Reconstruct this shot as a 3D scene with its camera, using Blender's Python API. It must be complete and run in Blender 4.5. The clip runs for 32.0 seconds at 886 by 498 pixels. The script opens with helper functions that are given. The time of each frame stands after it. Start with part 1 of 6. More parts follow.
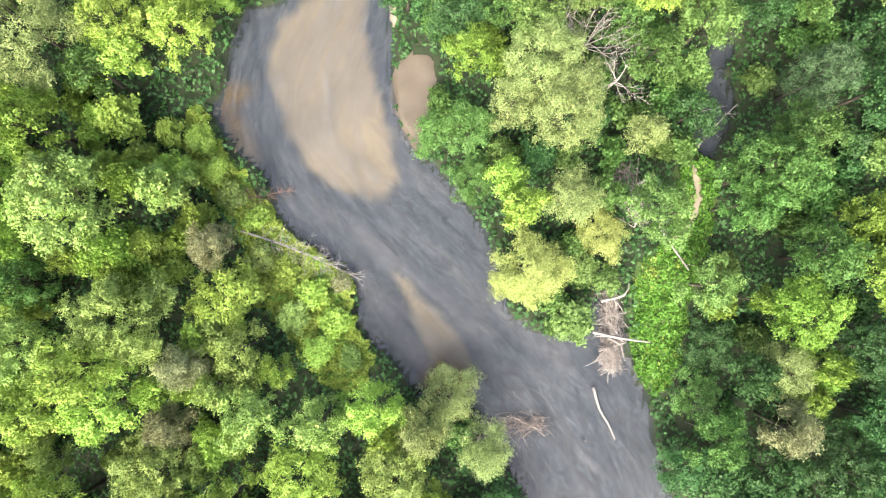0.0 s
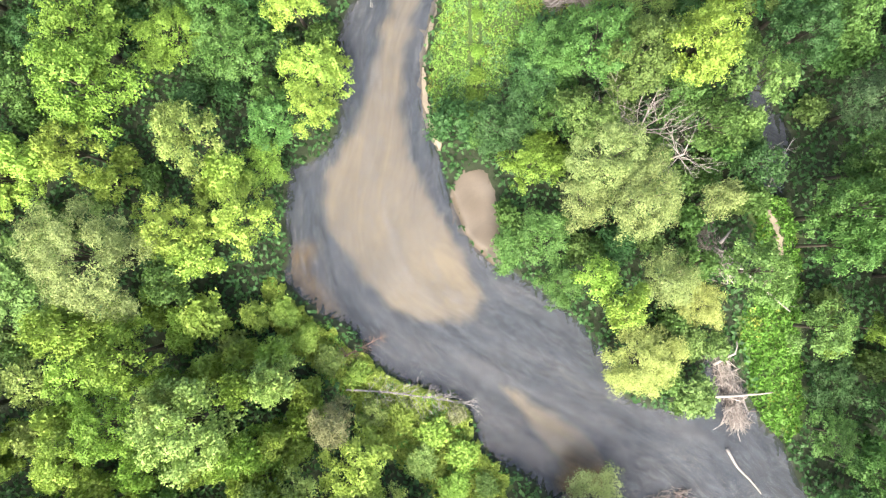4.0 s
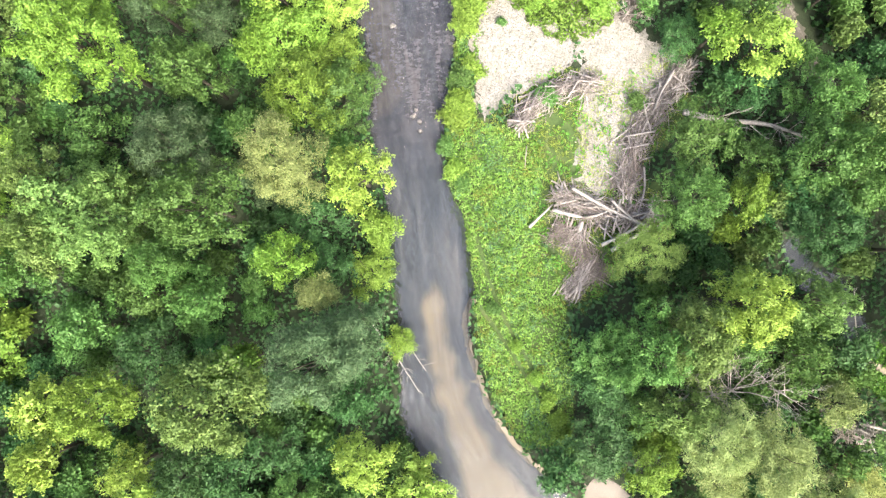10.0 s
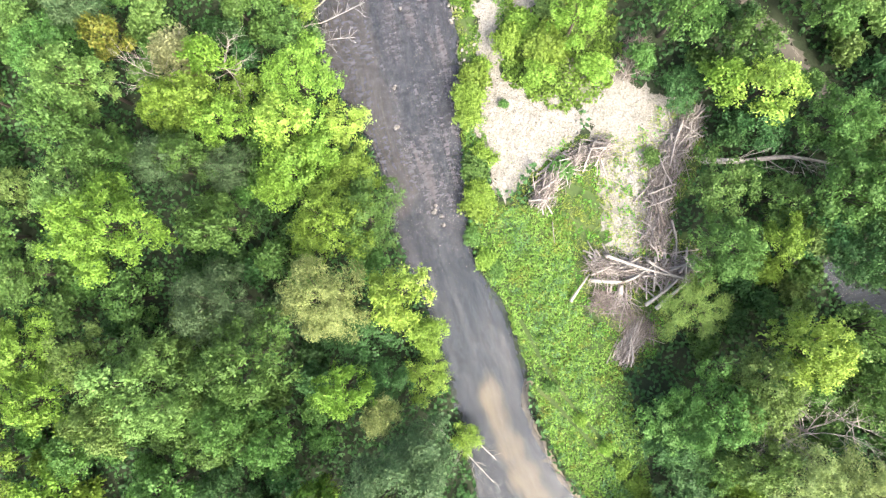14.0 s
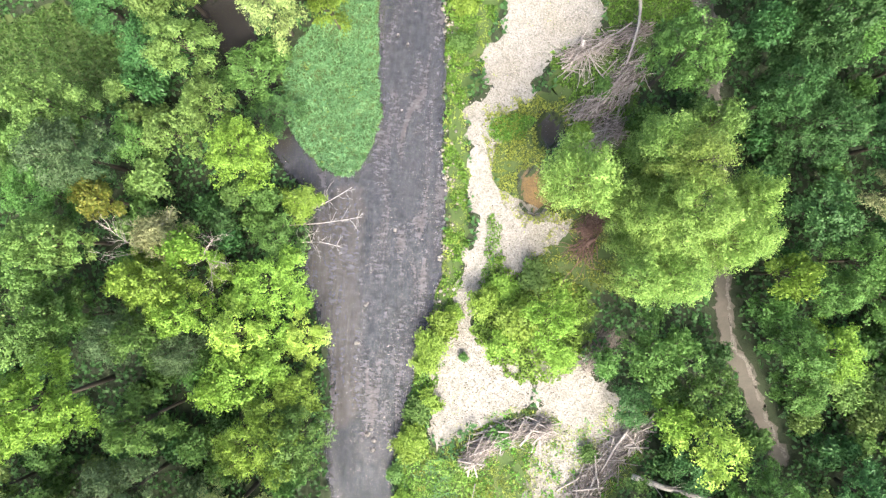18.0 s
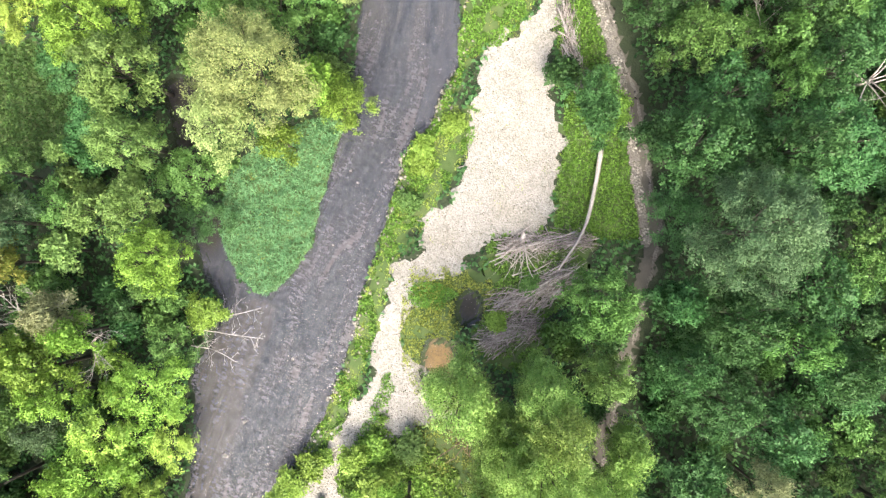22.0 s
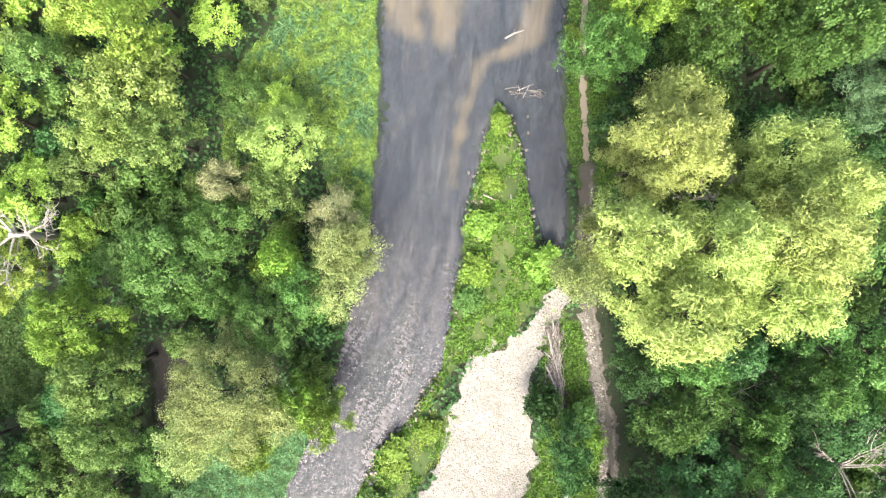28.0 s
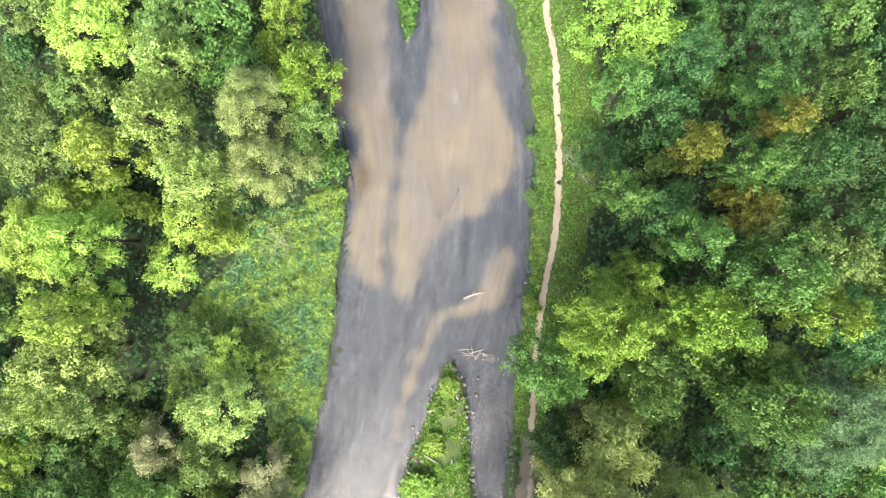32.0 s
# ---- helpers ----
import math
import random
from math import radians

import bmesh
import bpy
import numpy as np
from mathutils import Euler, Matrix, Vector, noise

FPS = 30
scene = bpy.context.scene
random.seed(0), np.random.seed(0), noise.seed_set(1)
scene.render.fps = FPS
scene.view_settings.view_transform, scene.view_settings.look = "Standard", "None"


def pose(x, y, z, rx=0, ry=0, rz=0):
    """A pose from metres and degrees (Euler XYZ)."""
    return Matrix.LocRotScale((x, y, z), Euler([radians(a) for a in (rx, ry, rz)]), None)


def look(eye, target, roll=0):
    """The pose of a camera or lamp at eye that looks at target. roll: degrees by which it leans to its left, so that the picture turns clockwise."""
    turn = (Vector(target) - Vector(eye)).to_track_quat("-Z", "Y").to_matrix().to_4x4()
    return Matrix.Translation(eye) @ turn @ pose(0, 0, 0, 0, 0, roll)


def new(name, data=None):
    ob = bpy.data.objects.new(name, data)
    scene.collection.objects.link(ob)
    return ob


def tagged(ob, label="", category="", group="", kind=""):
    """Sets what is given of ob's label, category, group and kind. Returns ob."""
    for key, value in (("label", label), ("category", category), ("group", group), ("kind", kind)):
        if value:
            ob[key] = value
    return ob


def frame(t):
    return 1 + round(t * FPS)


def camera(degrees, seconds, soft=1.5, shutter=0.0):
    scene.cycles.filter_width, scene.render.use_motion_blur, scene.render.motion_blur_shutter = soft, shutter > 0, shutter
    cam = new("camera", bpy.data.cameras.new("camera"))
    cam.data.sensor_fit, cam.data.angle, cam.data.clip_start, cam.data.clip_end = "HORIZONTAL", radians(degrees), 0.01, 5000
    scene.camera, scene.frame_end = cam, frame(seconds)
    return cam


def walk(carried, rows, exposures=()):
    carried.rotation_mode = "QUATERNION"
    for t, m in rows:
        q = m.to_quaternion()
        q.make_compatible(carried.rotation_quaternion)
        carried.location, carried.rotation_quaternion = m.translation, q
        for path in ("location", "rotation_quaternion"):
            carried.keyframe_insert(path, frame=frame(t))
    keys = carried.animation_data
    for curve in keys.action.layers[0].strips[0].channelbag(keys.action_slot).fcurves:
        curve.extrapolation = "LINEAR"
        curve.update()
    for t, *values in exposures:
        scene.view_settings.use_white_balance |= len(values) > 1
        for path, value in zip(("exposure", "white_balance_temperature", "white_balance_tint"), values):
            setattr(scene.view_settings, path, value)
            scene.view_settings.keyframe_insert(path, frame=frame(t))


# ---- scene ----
# ---- camera ----
cam = camera(72.0, 32.0, soft=1.35)
ROWS = [
    (0.0, -0.000, -0.000, 51.911, 1.211, -0.348, -0.007),
    (0.5, -1.501, 2.429, 51.833, 1.152, -0.359, -2.685),
    (1.0, -2.938, 4.756, 51.786, 1.183, -0.315, -5.370),
    (1.5, -4.355, 6.968, 51.804, 1.326, -0.259, -7.987),
    (2.0, -5.489, 8.814, 51.789, 1.391, -0.251, -10.383),
    (2.5, -6.251, 10.131, 51.797, 1.367, -0.315, -12.252),
    (4.5, -5.932, 11.416, 51.935, 1.161, -0.019, -15.576),
    (5.0, -5.495, 12.762, 52.033, 1.161, 0.048, -16.543),
    (5.5, -4.772, 14.797, 52.153, 1.107, 0.231, -18.301),
    (6.0, -3.888, 17.693, 52.237, 0.883, 0.312, -20.935),
    (6.5, -2.760, 20.849, 52.289, 0.745, 0.455, -24.114),
    (7.0, -1.788, 23.652, 52.312, 0.836, 0.531, -27.327),
    (7.5, -0.804, 26.354, 52.380, 0.836, 0.583, -30.510),
    (8.0, 0.168, 29.033, 52.412, 0.723, 0.640, -33.708),
    (8.5, 1.191, 31.656, 52.432, 0.611, 0.752, -36.891),
    (9.0, 2.227, 34.079, 52.467, 0.696, 0.964, -40.145),
    (9.5, 3.156, 36.472, 52.495, 0.869, 1.119, -43.218),
    (10.0, 3.979, 38.886, 52.495, 1.005, 1.252, -46.394),
    (10.5, 4.937, 41.390, 52.556, 1.027, 1.389, -49.571),
    (11.0, 5.785, 43.416, 52.705, 0.935, 1.459, -52.339),
    (11.5, 6.396, 44.826, 52.762, 0.789, 1.486, -54.463),
    (12.0, 6.794, 45.636, 52.859, 0.659, 1.558, -56.090),
    (12.5, 6.917, 45.764, 52.863, 0.597, 1.649, -57.109),
    (13.0, 6.851, 45.422, 52.804, 0.562, 1.678, -57.600),
    (13.5, 7.301, 45.564, 52.745, 0.604, 1.674, -57.733),
    (15.5, 15.001, 49.817, 53.130, 0.732, 2.051, -53.220),
    (16.0, 17.647, 51.271, 53.081, 0.672, 2.034, -50.428),
    (16.5, 20.103, 52.753, 53.054, 0.637, 2.014, -48.015),
    (17.0, 22.481, 54.090, 53.060, 0.612, 2.021, -45.388),
    (17.5, 24.775, 55.410, 53.130, 0.637, 2.049, -43.020),
    (18.0, 27.215, 56.673, 53.126, 0.542, 2.107, -40.449),
    (18.5, 29.730, 58.015, 53.125, 0.412, 2.143, -37.799),
    (19.0, 32.265, 59.476, 53.068, 0.227, 2.147, -35.185),
    (19.5, 34.683, 60.870, 53.018, 0.186, 2.075, -32.575),
    (20.0, 36.982, 62.269, 52.975, 0.265, 1.917, -30.084),
    (20.5, 38.857, 63.497, 52.969, 0.228, 1.757, -27.859),
    (21.0, 40.239, 64.453, 52.937, 0.087, 1.662, -26.143),
    (21.5, 40.961, 64.947, 52.910, 0.038, 1.581, -24.874),
    (22.0, 41.217, 65.133, 52.933, 0.018, 1.569, -24.115),
    (22.5, 40.973, 65.049, 52.906, -0.005, 1.600, -23.773),
    (23.0, 41.194, 65.635, 52.923, -0.060, 1.659, -23.405),
    (23.5, 41.673, 66.755, 52.939, 0.009, 1.665, -23.204),
    (24.0, 42.380, 68.440, 52.988, 0.097, 1.620, -22.788),
    (24.5, 43.395, 70.666, 52.964, 0.165, 1.561, -22.277),
    (25.0, 44.584, 73.438, 52.954, 0.250, 1.431, -21.634),
    (25.5, 45.828, 76.230, 53.034, 0.257, 1.356, -20.802),
    (27.5, 50.242, 86.401, 53.278, 0.497, 0.991, -17.574),
    (28.0, 51.474, 88.899, 53.288, 0.562, 1.054, -16.747),
    (28.5, 52.600, 91.346, 53.256, 0.738, 1.052, -16.032),
    (29.0, 53.739, 94.021, 53.177, 0.686, 0.968, -15.290),
    (29.5, 55.002, 96.699, 53.125, 0.594, 0.970, -14.520),
    (30.0, 56.210, 99.285, 53.093, 0.605, 0.966, -13.689),
    (30.5, 57.439, 101.915, 53.139, 0.579, 0.977, -12.942),
    (31.0, 58.658, 104.530, 53.175, 0.577, 0.997, -12.175),
    (31.5, 59.817, 107.130, 53.169, 0.561, 0.957, -11.390),
    (32.0, 61.007, 109.698, 53.142, 0.593, 0.942, -10.548),
]
walk(cam, [(t, pose(x, y, z, rx, ry, rz)) for t, x, y, z, rx, ry, rz in ROWS])

# ---- light ----
SUN_HEIGHT, SUN_FROM = radians(52), radians(200)   # height; compass bearing the light comes from, clockwise from +y
sky_world = bpy.data.worlds.new("sky")
scene.world = sky_world
sky_world.use_nodes = True
nt = sky_world.node_tree
sky = nt.nodes.new("ShaderNodeTexSky")
sky.sky_type, sky.sun_disc = 'NISHITA', False
sky.sun_elevation, sky.sun_rotation = SUN_HEIGHT, SUN_FROM
sky.air_density, sky.dust_density, sky.ozone_density = 1.0, 8.0, 1.0
nt.links.new(sky.outputs[0], nt.nodes["Background"].inputs[0])
nt.nodes["Background"].inputs[1].default_value = 0.15
sun = new("sun", bpy.data.lights.new("sun", 'SUN'))
sun.data.energy, sun.data.angle, sun.data.color = 1.75, radians(30), (1.0, 0.95, 0.85)
sun.matrix_world = look((math.sin(SUN_FROM) * math.cos(SUN_HEIGHT) * 90, math.cos(SUN_FROM) * math.cos(SUN_HEIGHT) * 90, math.sin(SUN_HEIGHT) * 90), (0, 0, 0))
scene.view_settings.exposure = 2.09


# ---- materials ----
def material(name):
    m = bpy.data.materials.new(name)
    m.use_nodes = True
    n = m.node_tree.nodes
    return m, n, m.node_tree.links, n["Principled BSDF"]


def ramp(n, l, fac, stops):
    r = n.new("ShaderNodeValToRGB")
    e = r.color_ramp.elements
    while len(e) < len(stops):
        e.new(0.5)
    for el, (p, c) in zip(e, stops):
        el.position, el.color = p, (*c, 1)
    l.new(fac, r.inputs[0])
    return r.outputs[0]


def noise_tex(n, l, scale, detail=5.0, rough=0.6, vector=None, distortion=0.0):
    t = n.new("ShaderNodeTexNoise")
    t.inputs["Scale"].default_value, t.inputs["Detail"].default_value = scale, detail
    t.inputs["Roughness"].default_value, t.inputs["Distortion"].default_value = rough, distortion
    if vector is None:
        vector = n.new("ShaderNodeTexCoord").outputs["Object"]
    l.new(vector, t.inputs["Vector"])
    return t.outputs["Fac"]


def mix(n, l, fac, a, b, how='MIX'):
    m = n.new("ShaderNodeMix")
    m.data_type, m.blend_type = 'RGBA', how
    for sock, v in ((m.inputs[0], fac), (m.inputs[6], a), (m.inputs[7], b)):
        if isinstance(v, (int, float)):
            sock.default_value = v
        elif isinstance(v, tuple):
            sock.default_value = (*v, 1)
        else:
            l.new(v, sock)
    return m.outputs[2]


def bump(n, l, bsdf, height, strength, distance):
    b = n.new("ShaderNodeBump")
    b.inputs["Strength"].default_value, b.inputs["Distance"].default_value = strength, distance
    l.new(height, b.inputs["Height"])
    l.new(b.outputs[0], bsdf.inputs["Normal"])


def math_node(n, l, op, a, b=0.0):
    m = n.new("ShaderNodeMath")
    m.operation = op
    for sock, v in ((m.inputs[0], a), (m.inputs[1], b)):
        if isinstance(v, (int, float)):
            sock.default_value = v
        else:
            l.new(v, sock)
    return m.outputs[0]


def leaf_material(name, dark, mid, light, see_through=0.28, rough=0.5):
    """Leaves: each leaf its own shade, each plant its own tone."""
    m, n, l, b = material(name)
    geo, info = n.new("ShaderNodeNewGeometry"), n.new("ShaderNodeObjectInfo")
    shade = tuple(m + (d - m) * 0.85 for m, d in zip(mid, dark))
    bright = tuple(m + (g - m) * 0.9 for m, g in zip(mid, light))
    col = ramp(n, l, geo.outputs["Random Per Island"], [(0.0, shade), (0.5, mid), (1.0, bright)])
    patch = noise_tex(n, l, 0.9, 3.0)
    hsv = n.new("ShaderNodeHueSaturation")
    l.new(col, hsv.inputs["Color"])
    l.new(math_node(n, l, 'ADD', math_node(n, l, 'MULTIPLY', info.outputs["Random"], 0.024), 0.487), hsv.inputs["Hue"])
    val = math_node(n, l, 'ADD', math_node(n, l, 'MULTIPLY', info.outputs["Random"], 0.35), 0.55)
    l.new(math_node(n, l, 'ADD', val, math_node(n, l, 'MULTIPLY', patch, 0.55)), hsv.inputs["Value"])
    l.new(hsv.outputs[0], b.inputs["Base Color"])
    b.inputs["Roughness"].default_value = rough
    b.inputs["Specular IOR Level"].default_value = 0.2
    tr = n.new("ShaderNodeBsdfTranslucent")
    l.new(hsv.outputs[0], tr.inputs["Color"])
    mx = n.new("ShaderNodeMixShader")
    mx.inputs[0].default_value = see_through
    l.new(b.outputs[0], mx.inputs[1])
    l.new(tr.outputs[0], mx.inputs[2])
    l.new(mx.outputs[0], n["Material Output"].inputs[0])
    return m


LEAF = {
    "A": leaf_material("leaf_mid_green", (0.050, 0.108, 0.024), (0.080, 0.170, 0.040), (0.125, 0.240, 0.062)),
    "L": leaf_material("leaf_olive_green", (0.076, 0.138, 0.034), (0.125, 0.212, 0.055), (0.189, 0.292, 0.085)),
    # S is L lightened: the bank's sunlight is put into the leaf colour
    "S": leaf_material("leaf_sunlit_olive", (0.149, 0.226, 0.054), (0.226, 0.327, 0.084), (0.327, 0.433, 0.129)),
    "Y": leaf_material("leaf_yellow_green", (0.090, 0.165, 0.022), (0.148, 0.255, 0.038), (0.220, 0.345, 0.062)),
    "B": leaf_material("leaf_lime", (0.168, 0.273, 0.043), (0.244, 0.376, 0.065), (0.341, 0.473, 0.104)),
    # deep green kind, also given to eastern trees to darken them as in shade
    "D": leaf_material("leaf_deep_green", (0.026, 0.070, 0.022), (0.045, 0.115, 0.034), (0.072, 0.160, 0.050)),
    "W": leaf_material("leaf_pale_willow", (0.140, 0.192, 0.062), (0.215, 0.280, 0.096), (0.305, 0.370, 0.142)),
    "WG": leaf_material("leaf_green_willow", (0.109, 0.186, 0.038), (0.173, 0.275, 0.064), (0.256, 0.365, 0.100)),
    "V": leaf_material("leaf_golden_willow", (0.205, 0.265, 0.069), (0.308, 0.389, 0.113), (0.421, 0.502, 0.168)),
    "G": leaf_material("leaf_grey_green", (0.042, 0.086, 0.036), (0.074, 0.132, 0.058), (0.128, 0.198, 0.094)),
    "P": leaf_material("leaf_dry_pale", (0.150, 0.170, 0.076), (0.225, 0.250, 0.118), (0.320, 0.340, 0.175)),
    "O": leaf_material("leaf_rusty", (0.085, 0.110, 0.020), (0.140, 0.165, 0.030), (0.215, 0.205, 0.045)),
    "F": leaf_material("leaf_feathery", (0.080, 0.135, 0.028), (0.128, 0.200, 0.046), (0.190, 0.270, 0.070)),
}
LEAF["H"] = LEAF["A"]
GRASS = {
    "butterbur": leaf_material("bright_broad_leaves", (0.085, 0.175, 0.026), (0.135, 0.255, 0.042), (0.205, 0.335, 0.070)),
    "reed": leaf_material("bluish_reed_blades", (0.068, 0.152, 0.064), (0.104, 0.212, 0.094), (0.160, 0.280, 0.128)),
    "meadow": leaf_material("meadow_blades", (0.036, 0.074, 0.018), (0.058, 0.108, 0.026), (0.095, 0.142, 0.042)),
    "verge": leaf_material("verge_blades", (0.062, 0.148, 0.021), (0.098, 0.220, 0.031), (0.152, 0.295, 0.050)),
    "yellow": leaf_material("yellowish_reed_blades", (0.120, 0.205, 0.040), (0.190, 0.300, 0.064), (0.275, 0.385, 0.098)),
    # lightened beyond the other plants: stands in for sun that nearby trees block
    "herb": leaf_material("sunlit_bank_herbs", (0.190, 0.300, 0.048), (0.285, 0.420, 0.074), (0.390, 0.520, 0.112)),
    "moss": leaf_material("yellow_bar_plants", (0.130, 0.175, 0.030), (0.205, 0.260, 0.048), (0.295, 0.335, 0.080)),
}


def bark_material(name, dark, light, scale=6.0):
    m, n, l, b = material(name)
    v = noise_tex(n, l, scale, 6.0, 0.7)
    info = n.new("ShaderNodeObjectInfo")
    c = ramp(n, l, v, [(0.3, dark), (0.7, light)])
    c = mix(n, l, math_node(n, l, 'MULTIPLY', info.outputs["Random"], 0.45), c, dark)
    l.new(c, b.inputs["Base Color"])
    b.inputs["Roughness"].default_value = 0.85
    bump(n, l, b, v, 0.6, 0.03)
    return m


BARK = bark_material("bark", (0.028, 0.023, 0.017), (0.085, 0.070, 0.053))
GREY_WOOD = bark_material("weathered_grey_wood", (0.16, 0.142, 0.128), (0.42, 0.39, 0.355))
DARK_WOOD = bark_material("damp_brown_wood", (0.08, 0.064, 0.056), (0.235, 0.20, 0.178))
RED_WOOD = bark_material("reddish_roots", (0.085, 0.05, 0.038), (0.22, 0.145, 0.11))
PALE_WOOD = bark_material("bleached_bark", (0.19, 0.175, 0.155), (0.42, 0.395, 0.36))


def ground_material():
    """Forest floor: soil, leaf litter and moss, all darkened to carry the shade between crowns."""
    m, n, l, b = material("forest_floor")
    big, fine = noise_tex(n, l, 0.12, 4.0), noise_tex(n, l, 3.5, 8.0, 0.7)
    # both ramps kept near black: shade of the gaps is in the colour
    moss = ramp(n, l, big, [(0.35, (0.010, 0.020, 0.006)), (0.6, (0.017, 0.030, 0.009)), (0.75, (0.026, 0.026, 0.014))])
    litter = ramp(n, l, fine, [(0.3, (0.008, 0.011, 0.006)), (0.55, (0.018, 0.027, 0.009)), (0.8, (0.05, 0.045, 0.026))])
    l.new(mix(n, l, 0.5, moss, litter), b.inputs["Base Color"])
    b.inputs["Roughness"].default_value = 0.95
    bump(n, l, b, fine, 0.8, 0.08)
    return m


def bed_material(name, stops, wet=0.6):
    m, n, l, b = material(name)
    v = noise_tex(n, l, 0.35, 8.0, 0.65, distortion=0.8)
    f = noise_tex(n, l, 9.0, 4.0)
    c = mix(n, l, 0.25, ramp(n, l, v, stops), ramp(n, l, f, stops))
    l.new(c, b.inputs["Base Color"])
    b.inputs["Roughness"].default_value = wet
    bump(n, l, b, f, 0.4, 0.03)
    return m


def gravel_material(name, dark, light, warm):
    m, n, l, b = material(name)
    tc = n.new("ShaderNodeTexCoord")
    vor = n.new("ShaderNodeTexVoronoi")
    vor.inputs["Scale"].default_value = 7.0
    l.new(tc.outputs["Object"], vor.inputs["Vector"])
    big = noise_tex(n, l, 0.22, 5.0, 0.65)
    base = ramp(n, l, big, [(0.34, warm), (0.52, light), (0.7, light)])
    stone = ramp(n, l, vor.outputs["Distance"], [(0.0, light), (0.5, light), (0.75, dark)])
    c = mix(n, l, 0.45, base, stone)
    c = mix(n, l, 0.55, c, ramp(n, l, noise_tex(n, l, 1.8, 9.0, 0.8), [(0.38, (0.42, 0.40, 0.36)), (0.60, (1, 1, 1))]), 'MULTIPLY')
    l.new(c, b.inputs["Base Color"])
    b.inputs["Roughness"].default_value = 0.9
    bump(n, l, b, vor.outputs["Distance"], 0.7, 0.06)
    return m


def flow_vector(n, l, across, along):
    """Texture space that follows the current: metres across and along the river, each scaled."""
    j = n.new("ShaderNodeCombineXYZ")
    for name, scale, socket in (("across", across, 0), ("along", along, 1)):
        a = n.new("ShaderNodeAttribute")
        a.attribute_name = name
        l.new(math_node(n, l, 'MULTIPLY', a.outputs["Fac"], scale), j.inputs[socket])
    return j.outputs[0]


def water_material():
    """Shallow silty river: part of the bed shows through, the rest is murk with a glossy skin that the current breaks."""
    m, n, l, b = material("silty_water")
    ripple = noise_tex(n, l, 1.0, 4.0, 0.55, flow_vector(n, l, 1.7, 3.3), 0.6)
    streak = noise_tex(n, l, 1.0, 7.0, 0.62, flow_vector(n, l, 0.75, 0.12), 0.9)
    thread = noise_tex(n, l, 1.0, 5.0, 0.6, flow_vector(n, l, 2.4, 0.20), 0.7)
    zone = n.new("ShaderNodeAttribute")
    zone.attribute_name = "riffle"
    murk = ramp(n, l, streak, [(0.34, (0.018, 0.029, 0.043)), (0.5, (0.042, 0.055, 0.073)), (0.68, (0.094, 0.100, 0.108))])
    murk = mix(n, l, ramp(n, l, thread, [(0.52, (0, 0, 0)), (0.72, (0.4, 0.4, 0.4))]), murk, (0.175, 0.162, 0.146))
    mottle = noise_tex(n, l, 1.0, 5.0, 0.7, flow_vector(n, l, 2.6, 1.3), 1.2)
    murk = mix(n, l, 0.7, murk, ramp(n, l, mottle, [(0.32, (0.45, 0.45, 0.45)), (0.52, (1.0, 1.0, 1.0)), (0.72, (1.7, 1.7, 1.7))]), 'MULTIPLY')
    fine = noise_tex(n, l, 1.0, 3.0, 0.6, flow_vector(n, l, 4.2, 1.0), 0.5)
    murk = mix(n, l, 0.75, murk, ramp(n, l, fine, [(0.36, (0.5, 0.5, 0.5)), (0.5, (0.95, 0.95, 0.95)), (0.64, (1.6, 1.55, 1.5))]), 'MULTIPLY')
    # ripple glints painted in: crests lightened, troughs darkened along the bump's own noise
    broken = ramp(n, l, ripple, [(0.34, (0.012, 0.013, 0.017)), (0.46, (0.032, 0.033, 0.040)), (0.54, (0.050, 0.051, 0.060)), (0.70, (0.088, 0.090, 0.102))])
    broken = mix(n, l, ramp(n, l, streak, [(0.45, (0, 0, 0)), (0.70, (0.4, 0.4, 0.4))]), broken, (0.088, 0.074, 0.066))
    l.new(mix(n, l, math_node(n, l, 'MULTIPLY', zone.outputs["Fac"], 0.85), murk, broken), b.inputs["Base Color"])
    b.inputs["Roughness"].default_value = 0.16
    b.inputs["IOR"].default_value = 1.36
    bp = n.new("ShaderNodeBump")
    bp.inputs["Distance"].default_value = 0.15
    l.new(math_node(n, l, 'ADD', math_node(n, l, 'MULTIPLY', zone.outputs["Fac"], 0.6), 0.07), bp.inputs["Strength"])
    l.new(ripple, bp.inputs["Height"])
    l.new(bp.outputs[0], b.inputs["Normal"])
    clear = n.new("ShaderNodeBsdfTransparent")
    clear.inputs[0].default_value = (0.84, 0.82, 0.78, 1)
    mx = n.new("ShaderNodeMixShader")
    still = n.new("ShaderNodeAttribute")
    still.attribute_name = "still"
    cloud = math_node(n, l, 'ADD', math_node(n, l, 'MULTIPLY', zone.outputs["Fac"], 0.42), math_node(n, l, 'MULTIPLY', streak, 0.75))
    clarity = math_node(n, l, 'SUBTRACT', 1.0, math_node(n, l, 'MULTIPLY', still.outputs["Fac"], 0.8))
    l.new(math_node(n, l, 'MULTIPLY', cloud, clarity), mx.inputs[0])
    l.new(clear.outputs[0], mx.inputs[1])
    l.new(b.outputs[0], mx.inputs[2])
    l.new(mx.outputs[0], n["Material Output"].inputs[0])
    return m


FLOOR = ground_material()
WATER = water_material()


